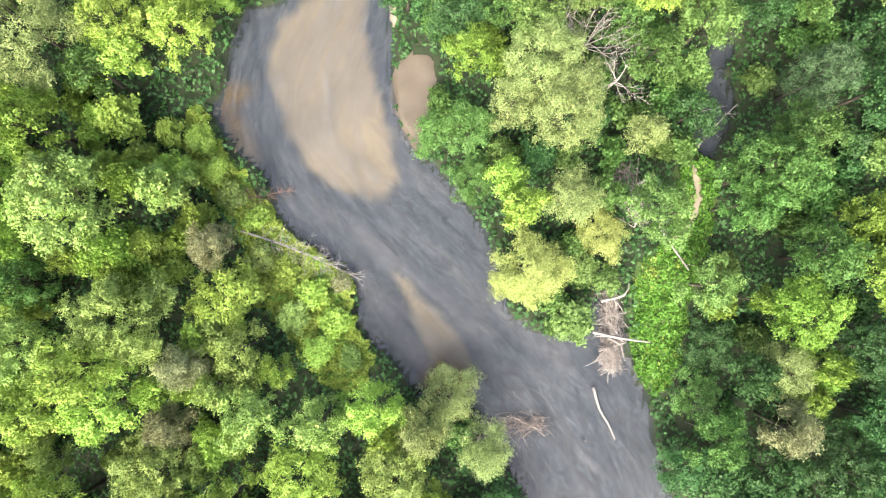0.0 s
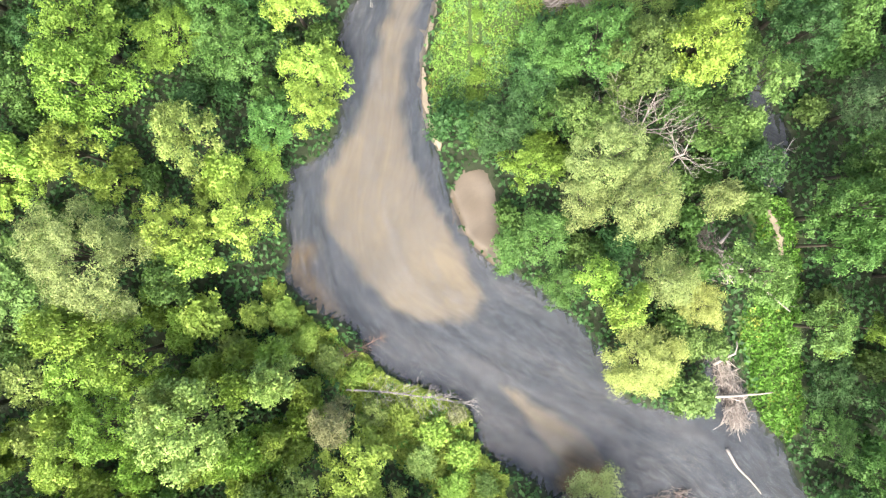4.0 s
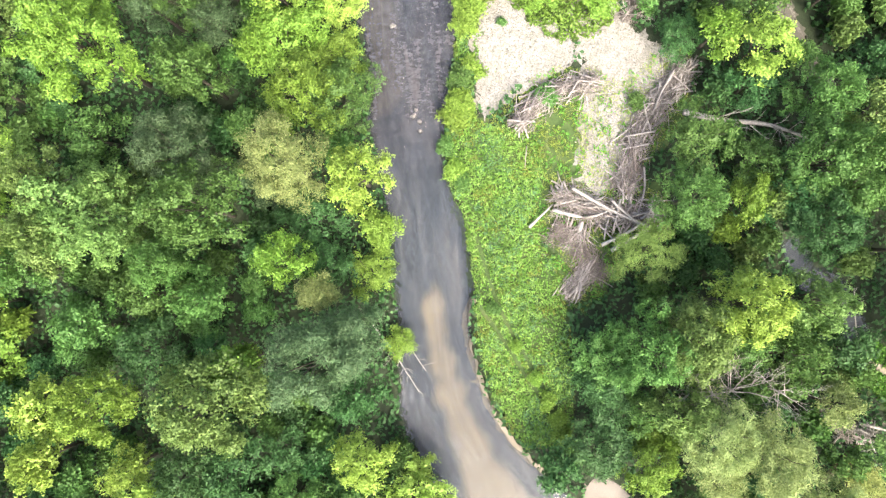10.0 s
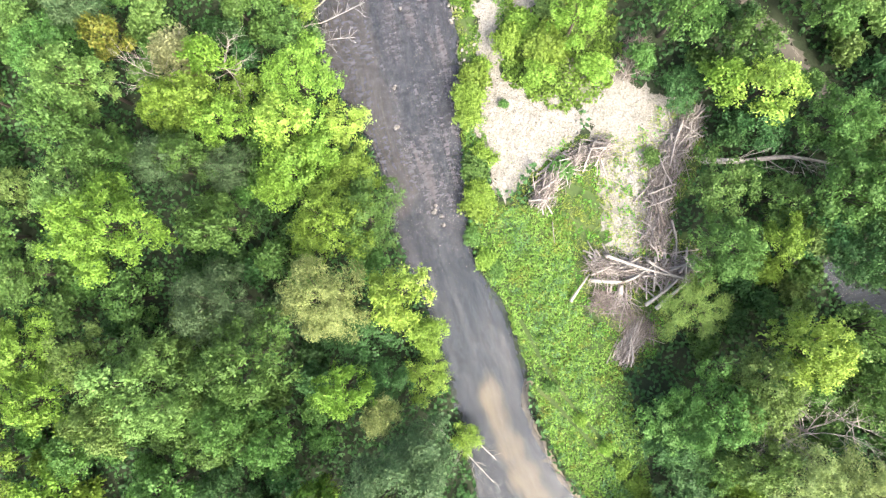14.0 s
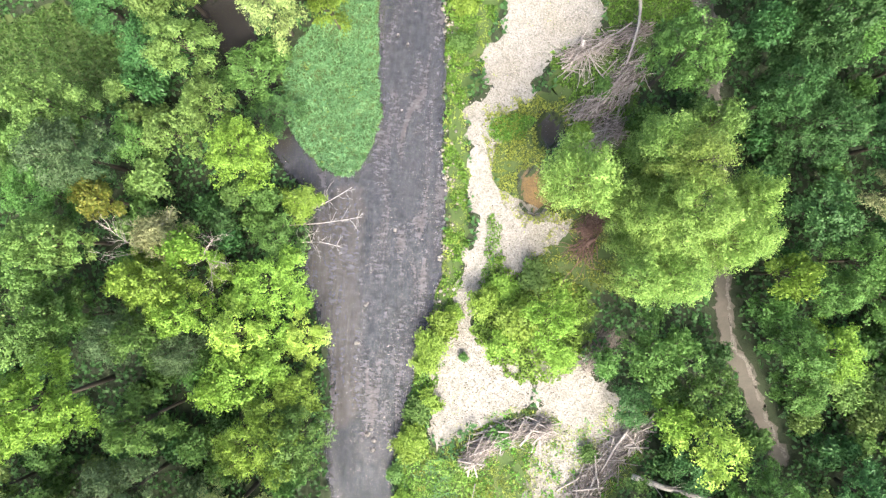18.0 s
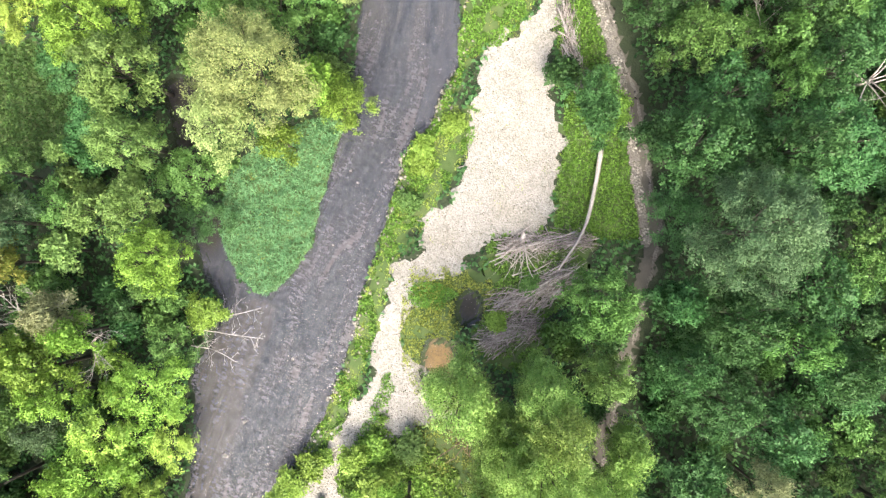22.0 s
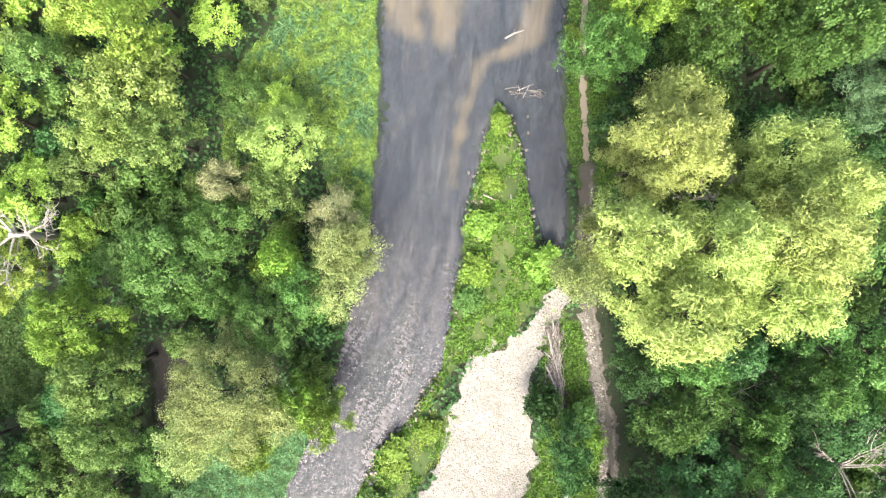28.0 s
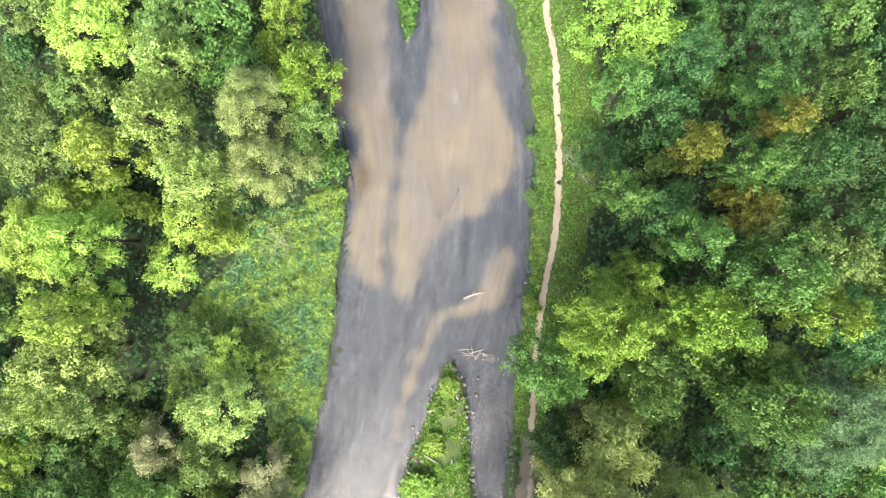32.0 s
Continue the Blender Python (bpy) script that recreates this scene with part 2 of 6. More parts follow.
def river_bed_material():
    """Dark stones with drifts of tan silt, whose soft outline the plan gives; rusty algae where the attribute says;
    still water's dark reflection put into the bed colour.
    """
    m, n, l, b = material("river_bed")
    v, f = noise_tex(n, l, 1.0, 8.0, 0.65, flow_vector(n, l, 0.60, 0.16), 0.9), noise_tex(n, l, 5.0, 6.0, 0.7)
    stones = mix(n, l, 0.25, ramp(n, l, v, [(0.3, (0.026, 0.040, 0.056)), (0.55, (0.060, 0.074, 0.094)), (0.75, (0.140, 0.138, 0.134))]),
                 ramp(n, l, f, [(0.3, (0.03, 0.03, 0.03)), (0.7, (0.12, 0.11, 0.10))]))
    marks = noise_tex(n, l, 1.0, 6.0, 0.72, flow_vector(n, l, 2.2, 0.75), 1.0)
    stones = mix(n, l, 0.85, stones, ramp(n, l, marks, [(0.34, (0.42, 0.46, 0.52)), (0.5, (0.9, 0.95, 1.05)), (0.66, (1.75, 1.75, 1.75))]), 'MULTIPLY')
    silt = ramp(n, l, noise_tex(n, l, 0.25, 4.0), [(0.3, (0.25, 0.215, 0.155)), (0.7, (0.34, 0.295, 0.22))])
    zone = n.new("ShaderNodeAttribute")
    zone.attribute_name = "silt"
    edge = math_node(n, l, 'ADD', zone.outputs["Fac"], math_node(n, l, 'MULTIPLY', math_node(n, l, 'SUBTRACT', v, 0.5), 0.9))
    soft = n.new("ShaderNodeMapRange")
    soft.interpolation_type = 'SMOOTHSTEP'
    soft.inputs[1].default_value, soft.inputs[2].default_value = 0.15, 0.95
    l.new(edge, soft.inputs[0])
    col = mix(n, l, soft.outputs[0], stones, silt)
    rust = n.new("ShaderNodeAttribute")
    rust.attribute_name = "rust"
    col = mix(n, l, math_node(n, l, 'MULTIPLY', rust.outputs["Fac"], 0.9), col, ramp(n, l, f, [(0.3, (0.085, 0.054, 0.016)), (0.7, (0.260, 0.168, 0.050))]))
    # near-black bed under still water: the trees' dark reflection put into the colour
    mud_mirror = n.new("ShaderNodeAttribute")
    mud_mirror.attribute_name = "mud_mirror"
    col = mix(n, l, mud_mirror.outputs["Fac"], col, ramp(n, l, f, [(0.3, (0.008, 0.008, 0.007)), (0.7, (0.026, 0.023, 0.020))]))
    l.new(col, b.inputs["Base Color"])
    b.inputs["Roughness"].default_value = 0.7
    bump(n, l, b, f, 0.4, 0.04)
    return m


BED = river_bed_material()
WET_SAND = bed_material("wet_sand", [(0.3, (0.052, 0.040, 0.027)), (0.7, (0.090, 0.072, 0.050))], 0.55)
GRAVEL = gravel_material("pale_gravel", (0.085, 0.080, 0.070), (0.245, 0.236, 0.214), (0.175, 0.162, 0.130))
GRIT = gravel_material("grey_grit", (0.055, 0.05, 0.043), (0.16, 0.147, 0.128), (0.10, 0.09, 0.072))
TURF = bed_material("mossy_turf", [(0.3, (0.018, 0.034, 0.008)), (0.5, (0.038, 0.068, 0.014)), (0.7, (0.075, 0.092, 0.03))], 0.95)
DRY_SAND = bed_material("pale_river_sand", [(0.3, (0.170, 0.140, 0.100)), (0.7, (0.270, 0.230, 0.170))], 0.8)
MUD = bed_material("packed_track_mud", [(0.3, (0.036, 0.034, 0.026)), (0.7, (0.095, 0.084, 0.068))], 0.85)
STONE = bark_material("river_stone", (0.085, 0.080, 0.072), (0.21, 0.197, 0.178), 3.0)
PEBBLE = leaf_material("loose_stones", (0.13, 0.12, 0.10), (0.22, 0.203, 0.172), (0.31, 0.29, 0.255), 0.0, 0.85)


# ---- plan: outlines in metres ----
BANK_WEST = [(8.7, -25.6), (7.3, -20), (4.4, -15.7), (2.8, -12.8), (-1.8, -11.1), (-3.7, -8.7), (-6.6, -5.6), (-7.3, -1.7), (-11.2, 1.5), (-13.6, 3.6), (-14.9, 7.4), (-16.8, 8.9), (-18.5, 11.3), (-19.3, 13.3), (-18.3, 15.2), (-18.3, 17.7), (-17.9, 17.7), (-17.3, 20.1), (-16.4, 21.8), (-14.2, 22.1), (-12, 23.8), (-10.8, 27), (-10.2, 30.4), (-9, 33.1), (-8.4, 33.7), (-4.6, 37.5), (-1.6, 40.7), (1.6, 44.5), (4.6, 48.4), (8, 53.3), (9.3, 53.7), (12.4, 58), (14.4, 62.3), (14.9, 64.3), (17.2, 66.2), (19.1, 67.8), (20.3, 69.1), (19.9, 72.7), (20.2, 74.4), (20.4, 77.3), (21.5, 81.5), (22.6, 85.7), (23.5, 89.3), (26.9, 87.5), (25.9, 83.9)] + \
    [(24.8, 81), (23.8, 77.4), (22.5, 74.6), (22.6, 70.3), (23.8, 68.5), (24.9, 68.4), (28.9, 70.1), (31.8, 73.5), (34.6, 77), (35, 77.5), (37.4, 80.3), (39.4, 83.3), (41.7, 87.7), (43.3, 89.9), (44.7, 92.6), (46.2, 96.3), (47.9, 100.5), (49.4, 104.4), (51, 110.7), (52.4, 115.4), (52.9, 116.9), (53.5, 118.8), (53.2, 122.4), (52.6, 124.5), (53.1, 127.5), (53.2, 131), (53.3, 134), (53.8, 138), (54.6, 144)]
BANK_EAST = [(22.2, -25.7), (19.8, -20), (18.4, -15.7), (17.7, -11.4), (16.5, -9), (15.6, -4.6), (14.9, -2.7), (13.2, -3.4), (12.4, -6.1), (10.7, -6.1), (8.8, -6.1), (6.2, -4.6), (5.2, -0.8), (3.5, 3.1), (1.1, 6.5), (-1.1, 8.9), (-1.5, 8.9), (-3.2, 11.3), (-4.1, 14.5), (-4.1, 19.7), (-3.9, 24.4), (-3.3, 27.8), (-1.5, 31.3), (0.2, 33.8), (2.1, 35.4), (3.5, 36.5), (6.4, 40.4), (8.9, 44.8), (9.9, 46.2), (13.4, 49), (17.4, 51.9), (21.5, 54.7), (25.6, 57.5), (25.3, 57.8), (28.4, 60.7), (31.1, 64.2), (35.4, 69.1), (39.3, 73.6), (40, 74.7), (43.3, 76), (45.1, 77.9), (47.7, 80), (48.7, 82.1), (52, 88.8), (54.2, 93.3)] + \
    [(57.2, 98.1), (58.5, 100.4), (59.4, 100), (59.9, 97.8), (59.4, 92.8), (59.1, 88.2), (60, 86.9), (61.1, 87.1), (63.1, 93.2), (64.4, 98), (65.8, 102.8), (67, 106.2), (68.2, 111), (69.3, 115.8), (70, 119.2), (70.4, 124.2), (70.1, 129.3), (69.7, 130.9), (69.7, 134.9), (70.3, 140.9)]
MID_ISLET = [(60.5, 128.8), (60.3, 130.2), (60.3, 132.7), (60.7, 135.7), (62.9, 135.2), (62.2, 132.3), (61.5, 130.2)]
POOL_A = [(22.8, 15.3), (24.7, 15.8), (25.4, 14.3), (24.9, 11.4), (23.5, 9.2), (21.9, 9.4), (22.1, 12.8)]
POOL_B = [(34.3, 58.1), (35.4, 58.9), (36.7, 58.7), (37.5, 57.3), (36.9, 55.6), (35.7, 54.8), (34.2, 55.0), (33.6, 56.3)]
POOL_D = [(39.0, 61.1), (39.8, 61.6), (40.7, 61.5), (41.3, 60.5), (40.9, 59.3), (40.0, 58.7), (38.9, 58.8), (38.5, 59.8)]
POOL_C = [(24.6, 19.7), (25.5, 18.6), (24.6, 16.6), (23.9, 14.5), (22.4, 14.8), (22.6, 16.8), (23.1, 18.4)]
GRAVEL_WEST = [(27.8, 57.4), (24.2, 53.9), (21.4, 51.8), (18.2, 50.6), (16.1, 48.3), (14.4, 46.2), (16.4, 45.1), (19.3, 45), (22.1, 43.9), (23.2, 43.4), (24.1, 45.7), (23.1, 49.1), (24.2, 52.1)]
GRAVEL_EAST = [(27.1, 47.9), (28.7, 45.2), (28.8, 41.8), (29.6, 37.8), (29.5, 36.1), (24.4, 35.1), (18.5, 33.6), (16.7, 33.6), (16.3, 35.1), (17.2, 37.4), (20.3, 39.8), (22.4, 41.5), (24.2, 43.7)]
GRAVEL_LONG = [(16.8, 49), (20.3, 51.4), (23.5, 53.9), (26.5, 56), (29.4, 57.6), (31, 60.7), (33.1, 62.8), (35.7, 66.4), (37.9, 66.1), (39.8, 68.9), (42.3, 69), (45, 72.4), (47.8, 76.6), (50.3, 79.8), (52.4, 81), (51.6, 79.7), (55, 80.7), (57.6, 82.5), (60.2, 84.3), (60.4, 82.7), (57.6, 80), (55.3, 77.6), (53.8, 74.4), (53.2, 70.5), (53.4, 73.1), (52.7, 69.2), (50.3, 65.9), (48.1, 63.7), (44.3, 64.7), (40, 63.5), (39.7, 63.6), (37.5, 63.9), (34.7, 61.7), (33, 59.9), (33.7, 57.6), (35.2, 54.7), (35.8, 52.5), (32.4, 52.5), (30, 52.4), (28.2, 52.8), (28.9, 54.9), (27.5, 54.1), (25.4, 52.6), (23.7, 52), (23.1, 49.4)] + \
    [(24.3, 46.8), (24.2, 44.5), (22.4, 43.3), (19, 44.5), (15.8, 46.7)]
SAND_BAR = [(-4.2, 15.6), (-2.6, 17.6), (-0.4, 17.3), (-0.5, 14.2), (-1.2, 9.8), (-2.6, 10.3), (-3.8, 12.4)]
SAND_DEEP = [(-0.9, 38.6), (-3.6, 34.9), (-6.3, 30.7), (-8.7, 26.5), (-11.3, 23.3), (-13.9, 20.2), (-15.0, 17.5), (-14.4, 14.8), (-13.1, 11.3), (-11.3, 8.1), (-8.8, 6.5), (-5.5, 5.5), (-3.9, 6.1), (-3.9, 8.8), (-4.4, 11.7), (-5.4, 15.3), (-6.2, 18.9), (-6.3, 22.7), (-5.6, 26.2), (-3.7, 30.7), (-1.0, 35.4), (1.1, 38.2)]
SAND_TONGUE = [(-4.0, -0.6), (-2.6, -1.7), (-1.2, -3.5), (0.8, -5.4), (2.4, -7.2), (2.8, -9.7), (1.8, -11.2), (-0.2, -10.0), (-1.5, -6.8), (-2.4, -4.2)]
SAND_UPPER = [(56.1, 137.1), (60.0, 136.3), (59.0, 130.3), (58.2, 124.4), (57.9, 120.1), (56.4, 115.5), (55.3, 111.7), (54.4, 108.3), (52.5, 109.2), (51.6, 111.9), (52.9, 115.2), (54.6, 118.4), (54.6, 122.0), (54.3, 125.2), (55.3, 131.1)]
SAND_UPPER_EAST = [(64.9, 135.3), (69.3, 134.3), (68.3, 128.4), (67.6, 123.4), (68.4, 117.7), (66.6, 115.0), (64.4, 112.9), (62.4, 112.8), (60.7, 112.1), (59.0, 110.4), (57.7, 108.6), (56.4, 106.9), (55.0, 107.7), (56.4, 114.0), (58.2, 119.5), (60.1, 122.9), (62.1, 126.1)]
TRACK = [(36.3, 26.2), (37.4, 30.1), (39, 34.3), (40.6, 38.5), (56.6, 59), (57.3, 61.8), (58.8, 66.5), (60, 71.2), (60.1, 73.6), (60.8, 78), (61.7, 83.3), (64.7, 92.7)]
PATH_UP = [(64.9, 93.6), (66.6, 100.3), (68.1, 105), (69.4, 108.2), (70.5, 111.5), (71.6, 116.3), (72.3, 121.2), (72.9, 125.1), (72.8, 128.7), (73.6, 132.1), (75, 137.9)]
SILT_STREAK = [(65.6, 110.1), (66.3, 108.4), (65.3, 106.1), (64.0, 104.6), (61.7, 104.3), (59.9, 104.4), (58.5, 103.4), (57.2, 101.7), (55.2, 98.5), (53.4, 94.8), (53.0, 95.9), (54.9, 99.6), (56.5, 102.3), (57.9, 104.5), (59.3, 105.3), (62.0, 105.8), (63.3, 107.5)]
SILT_EDGE = [(17.7, 66.9), (22.0, 68.4), (23.7, 66.8), (20.4, 63.0), (17.0, 59.2), (13.6, 55.4), (10.9, 52.2), (7.6, 54.0), (12.3, 60.7), (14.8, 63.9)]
RUST_A = [(-19.4, 13.3), (-18.4, 15.3), (-16.4, 15), (-17.1, 13.6), (-18.6, 13.1)]
RUST_B = [(-18.8, 14.6), (-17.6, 13.2), (-16.4, 10.9), (-15.7, 8.5), (-16.7, 7.9), (-18.1, 9.7), (-19.2, 11.9), (-19.6, 14.0)]
RUST_C = [(0.1, -7.7), (1.1, -8.6), (2.4, -9.4), (2.8, -11.2), (0.4, -11.9), (-1.6, -10.7)]
RUST_D = [(53.8, 128.3), (54.8, 127.6), (54.3, 125.7), (53.1, 123.9), (52.5, 125.0)]
INLET = [(23.7, 90.4), (27.4, 87.7), (26.1, 83.7), (25.1, 80.8), (24, 77.2), (22.5, 74), (20.2, 73.8), (20.1, 76.9), (21.3, 81.7), (21.9, 86.1)]
GRAVEL_STRIP = [(56, 59.2), (56.8, 62), (58.2, 66.7), (59.4, 71.5), (60.2, 75.9), (60.7, 79.5), (60.6, 80.6)]
FOOT_TRAIL = [(21.6, 7.9), (22, 5.5), (21.1, 3.1), (19.4, 2.1), (18, 4)]
ZONE_BUTTERBUR = [(19.7, 52.7), (16.9, 49.8), (14.1, 46), (15.6, 42.7), (15.3, 39.6), (11.4, 36.6), (8.3, 30.6), (6.4, 28.2), (2.7, 24.2), (-0.7, 21.5), (-3.5, 24.8), (-1.3, 30.3), (2.1, 34.9), (7, 41.8), (9.7, 45.6), (13.4, 49)]
ZONE_REED_TIP = [(24.3, 68.3), (28.9, 70.1), (31.8, 73.4), (34.6, 76.9), (36.9, 79.5), (33.6, 80.7), (27, 80), (23.9, 77.3), (22.6, 74.6), (22.6, 70.3)]
ZONE_REED_BANK = [(53.0, 116.7), (50.9, 110.5), (49.1, 103.8), (47.2, 98.2), (45.1, 93.1), (42.8, 89.5), (42.1, 93.2), (42.8, 98.0), (42.5, 104.1), (40.9, 106.2), (38.9, 103.9), (35.8, 101.4), (34.0, 101.3), (35.3, 105.1), (36.9, 108.3), (40.4, 111.6), (44.2, 112.9), (47.3, 115.8), (50.4, 117.2)]
ZONE_SPIT = [(58.4, 100.3), (59.4, 100), (59.7, 97.8), (59.3, 92.8), (58.5, 87.4), (60.5, 85.3), (57.1, 82.7), (52.7, 79.9), (48.5, 79.6), (44.1, 75.3), (41.1, 74.1), (37.6, 71), (37.2, 71.1), (40.8, 74.7), (46, 78.3), (48.7, 82.1), (52, 88.8), (54.2, 93.3)]
ZONE_BAR_EDGE = [(16.9, 51.3), (20.2, 53.8), (23.9, 56.6), (28.4, 60.7), (31.1, 64.2), (35.4, 69), (39.2, 73.6), (43.4, 76), (47.5, 75.5), (45, 72.4), (39.8, 68.9), (35.7, 66.4), (31, 60.7), (26.5, 56), (23.5, 53.9), (20.3, 51.4), (16.8, 49), (12.5, 47.2), (11.2, 48)]
ZONE_BAR_SHRUBS = [(25.4, 52.6), (29.2, 54.7), (29.3, 52.3), (32.1, 50.3), (32.8, 46.3), (28.4, 43.4), (23.9, 44.7), (23.1, 49.4), (23.7, 52)]
ZONE_TRACK_VERGE = [(52.6, 69.2), (54.9, 73.5), (56.8, 79.1), (59.6, 80.5), (60.4, 76.4), (59.4, 70.5), (57.6, 64.4), (56.1, 59.7), (52.1, 60.9), (48.8, 62.3)]
ZONE_EAST_VERGE = [(69.6, 130.8), (69.9, 119.2), (68.2, 111), (65.4, 101.5), (63.5, 96.9), (63.8, 90.4), (67.4, 91.2), (69.7, 100.7), (73, 110.1), (75.8, 119.6), (76.1, 126.5), (75.2, 132.7)]
ZONE_BACK_CHANNEL = [(16.5, -0.8), (19.4, 2.1), (20.4, 7.9), (23.4, 8.4), (22.8, 2.1), (21.3, -2.7), (20.3, -8.5), (18.4, -11.3), (16, -8.5), (16.5, -4.6)]
ZONE_MEADOW_A = [(7.0, 102.2), (10.2, 98.5), (14.6, 96.8), (16.6, 90.6), (13.3, 86.8), (8.1, 87.5), (5.2, 89.8), (1.9, 93.4)]
ZONE_MEADOW_B = [(24.6, 135.8), (27.1, 132.7), (28.1, 128.4), (25.5, 124.3), (23.2, 120.7), (20.7, 120.7), (18.5, 128.3), (21.4, 134.9)]
ZONE_NOSE = [(-20.7, 13.5), (-19.2, 11.1), (-17.6, 8.8), (-16.0, 6.7), (-13.9, 4.2), (-11.8, 1.7), (-9.2, 0.2), (-7.0, -2.0), (-7.4, -4.4), (-5.5, -8.4), (-7.7, -11.1), (-11.1, -8.8), (-13.1, -5.4), (-16.1, -2.6), (-16.5, 1.2), (-18.5, 4.5), (-20.3, 7.0), (-21.7, 10.6)]
ZONE_JAM = [(15.6, 42.7), (18.4, 44.7), (21.6, 44.1), (23.6, 41.9), (25.4, 39.1), (29.1, 38.6), (30.2, 35.9), (25.6, 33.2), (20.3, 32.5), (19.8, 28.8), (15.2, 28.7), (9.5, 27.9), (7.5, 30.1), (10.1, 34), (10.2, 37.5), (14, 38.8)]
ZONE_TANGLE = [(42.7, 63.4), (44.8, 64.9), (52.6, 62.1), (51.3, 60.1), (49, 58.3), (45.7, 56.5), (43.2, 52.8), (39.7, 54.6), (38.8, 57.6), (41.9, 60.1)]
ZONE_ROOTS = [(29.7, 52), (34.4, 53.5), (38.3, 53.2), (38.8, 50.4), (36.1, 47.5), (33.1, 46.7), (29.8, 49.6)]
ZONE_POOLSIDE = [(36.6, 65.2), (41.4, 62.6), (43.2, 59.3), (38, 58.7), (36.4, 55.1), (35.9, 53.1), (32.9, 55.7), (32.6, 57.8), (33.8, 61.1)]
SAND_RIM = [(2.4, 35.5), (1.5, 35.3), (-0.1, 33.8), (-1.4, 31.7), (-2.8, 29.0), (-3.8, 26.1), (-4.1, 23.1), (-3.9, 20.2)]
RUST_E = [(53.5, 119.4), (55.2, 118.8), (54.9, 117.1), (53.4, 116.4), (52.7, 117.3)]
ZONE_REED_STRIP = [(52.2, 114.2), (49.9, 106.6), (47.6, 100.5), (45.6, 95.9), (43.8, 97.5), (45.4, 103.8), (43.5, 108.0), (40.2, 107.4), (38.0, 108.7), (39.2, 110.9), (42.1, 112.1), (45.0, 116.4)]
BUTTERBUR_TRAIL = [(6.5, 38.7), (5.3, 36.8), (3.9, 34.1), (2.7, 31.1), (1.9, 28.4), (1.4, 26.6), (0.6, 23.9)]
SPIT_CHANNEL = [(2.4, 34.6), (2.1, 32.8), (1.6, 30.5), (0.9, 27.8), (0.3, 24.9), (-0.3, 22.0)]
ZONE_GRAVEL_STRIP_GREEN = [(30.8, 57.9), (31.4, 57.2), (29.7, 54.7), (27.2, 52.3), (24.9, 51.0), (23.3, 51.0), (25.0, 52.8), (27.8, 55.0)]
ZONE_RIDGE = [(57.2, 81.4), (59.1, 81.1), (58.5, 75.6), (56.7, 71), (55.5, 72), (55.3, 75.3)]


def smooth(points, step=0.6, closed=False):
    """A rounded line through the control points, as an (n, 2) array."""
    p = np.array(points, float)
    n = len(p)
    got = []
    for i in range(n if closed else n - 1):
        a, b, c, d = (p[(i + k) % n] if closed else p[min(max(i + k, 0), n - 1)] for k in (-1, 0, 1, 2))
        m = max(2, int(np.hypot(*(c - b)) / step))
        for k in range(m):
            t = k / m
            got.append(0.5 * (2 * b + (c - a) * t + (2 * a - 5 * b + 4 * c - d) * t * t + (3 * b - a - 3 * c + d) * t ** 3))
    if not closed:
        got.append(p[-1])
    return np.array(got)


def distance(xy, line, closed=False, reach=25.0):
    """Distance from each of the points xy to a line."""
    best = np.full(len(xy), reach)
    pairs = zip(line, np.roll(line, -1, axis=0)) if closed else zip(line[:-1], line[1:])
    for a, b in pairs:
        near = np.nonzero((np.abs(xy[:, 0] - (a[0] + b[0]) / 2) < reach) & (np.abs(xy[:, 1] - (a[1] + b[1]) / 2) < reach))[0]
        if len(near) == 0:
            continue
        q, d = xy[near] - a, b - a
        t = np.clip((q @ d) / max(d @ d, 1e-9), 0, 1)
        best[near] = np.minimum(best[near], np.hypot(q[:, 0] - t * d[0], q[:, 1] - t * d[1]))
    return best


def inside(xy, ring):
    odd = np.zeros(len(xy), bool)
    for a, b in zip(ring, np.roll(ring, -1, axis=0)):
        if a[1] == b[1]:
            continue
        cross = (xy[:, 1] < a[1]) != (xy[:, 1] < b[1])
        odd ^= cross & (xy[:, 0] < a[0] + (xy[:, 1] - a[1]) * (b[0] - a[0]) / (b[1] - a[1]))
    return odd


def signed(xy, ring, reach=25.0):
    """Negative inside the ring."""
    d = distance(xy, ring, True, reach)
    return np.where(inside(xy, ring), -d, d)


def waves(xy, size, seed=0):
    """Smooth unevenness between about -1 and 1."""
    r = np.random.RandomState(seed + 5)
    z = np.zeros(len(xy))
    for k in range(9):
        a, s = r.uniform(0, 6.28), r.uniform(0.6, 1.9) / size
        z += np.sin((xy[:, 0] * math.cos(a) + xy[:, 1] * math.sin(a)) * s * 6.28 + r.uniform(0, 6.28))
    return z / 4.5


RIVER = np.concatenate([smooth(BANK_WEST, 0.9), smooth(BANK_EAST, 0.9)[::-1], [[24.0, -60.0], [9.0, -60.0]]])
ISLET = smooth(MID_ISLET, closed=True)
POOLS = [smooth(p, closed=True) for p in (POOL_A, POOL_B, POOL_C, POOL_D)]
WATER_LEVEL = -0.22
STEP = 0.4
X_LO, X_HI, Y_LO, Y_HI = -58.0, 112.0, -46.0, 158.0
CELL = 0.5
gx, gy = np.meshgrid(np.arange(X_LO - 3, X_HI + 3, CELL), np.arange(Y_LO - 14, Y_HI + 3, CELL))
cells = np.stack([gx.ravel(), gy.ravel()], 1)
belt = signed(cells, RIVER, 6.0)
belt = np.maximum(belt, -signed(cells, ISLET, 6.0))
for p in POOLS:
    belt = np.minimum(belt, signed(cells, p, 6.0))
BELT = belt.reshape(gx.shape)


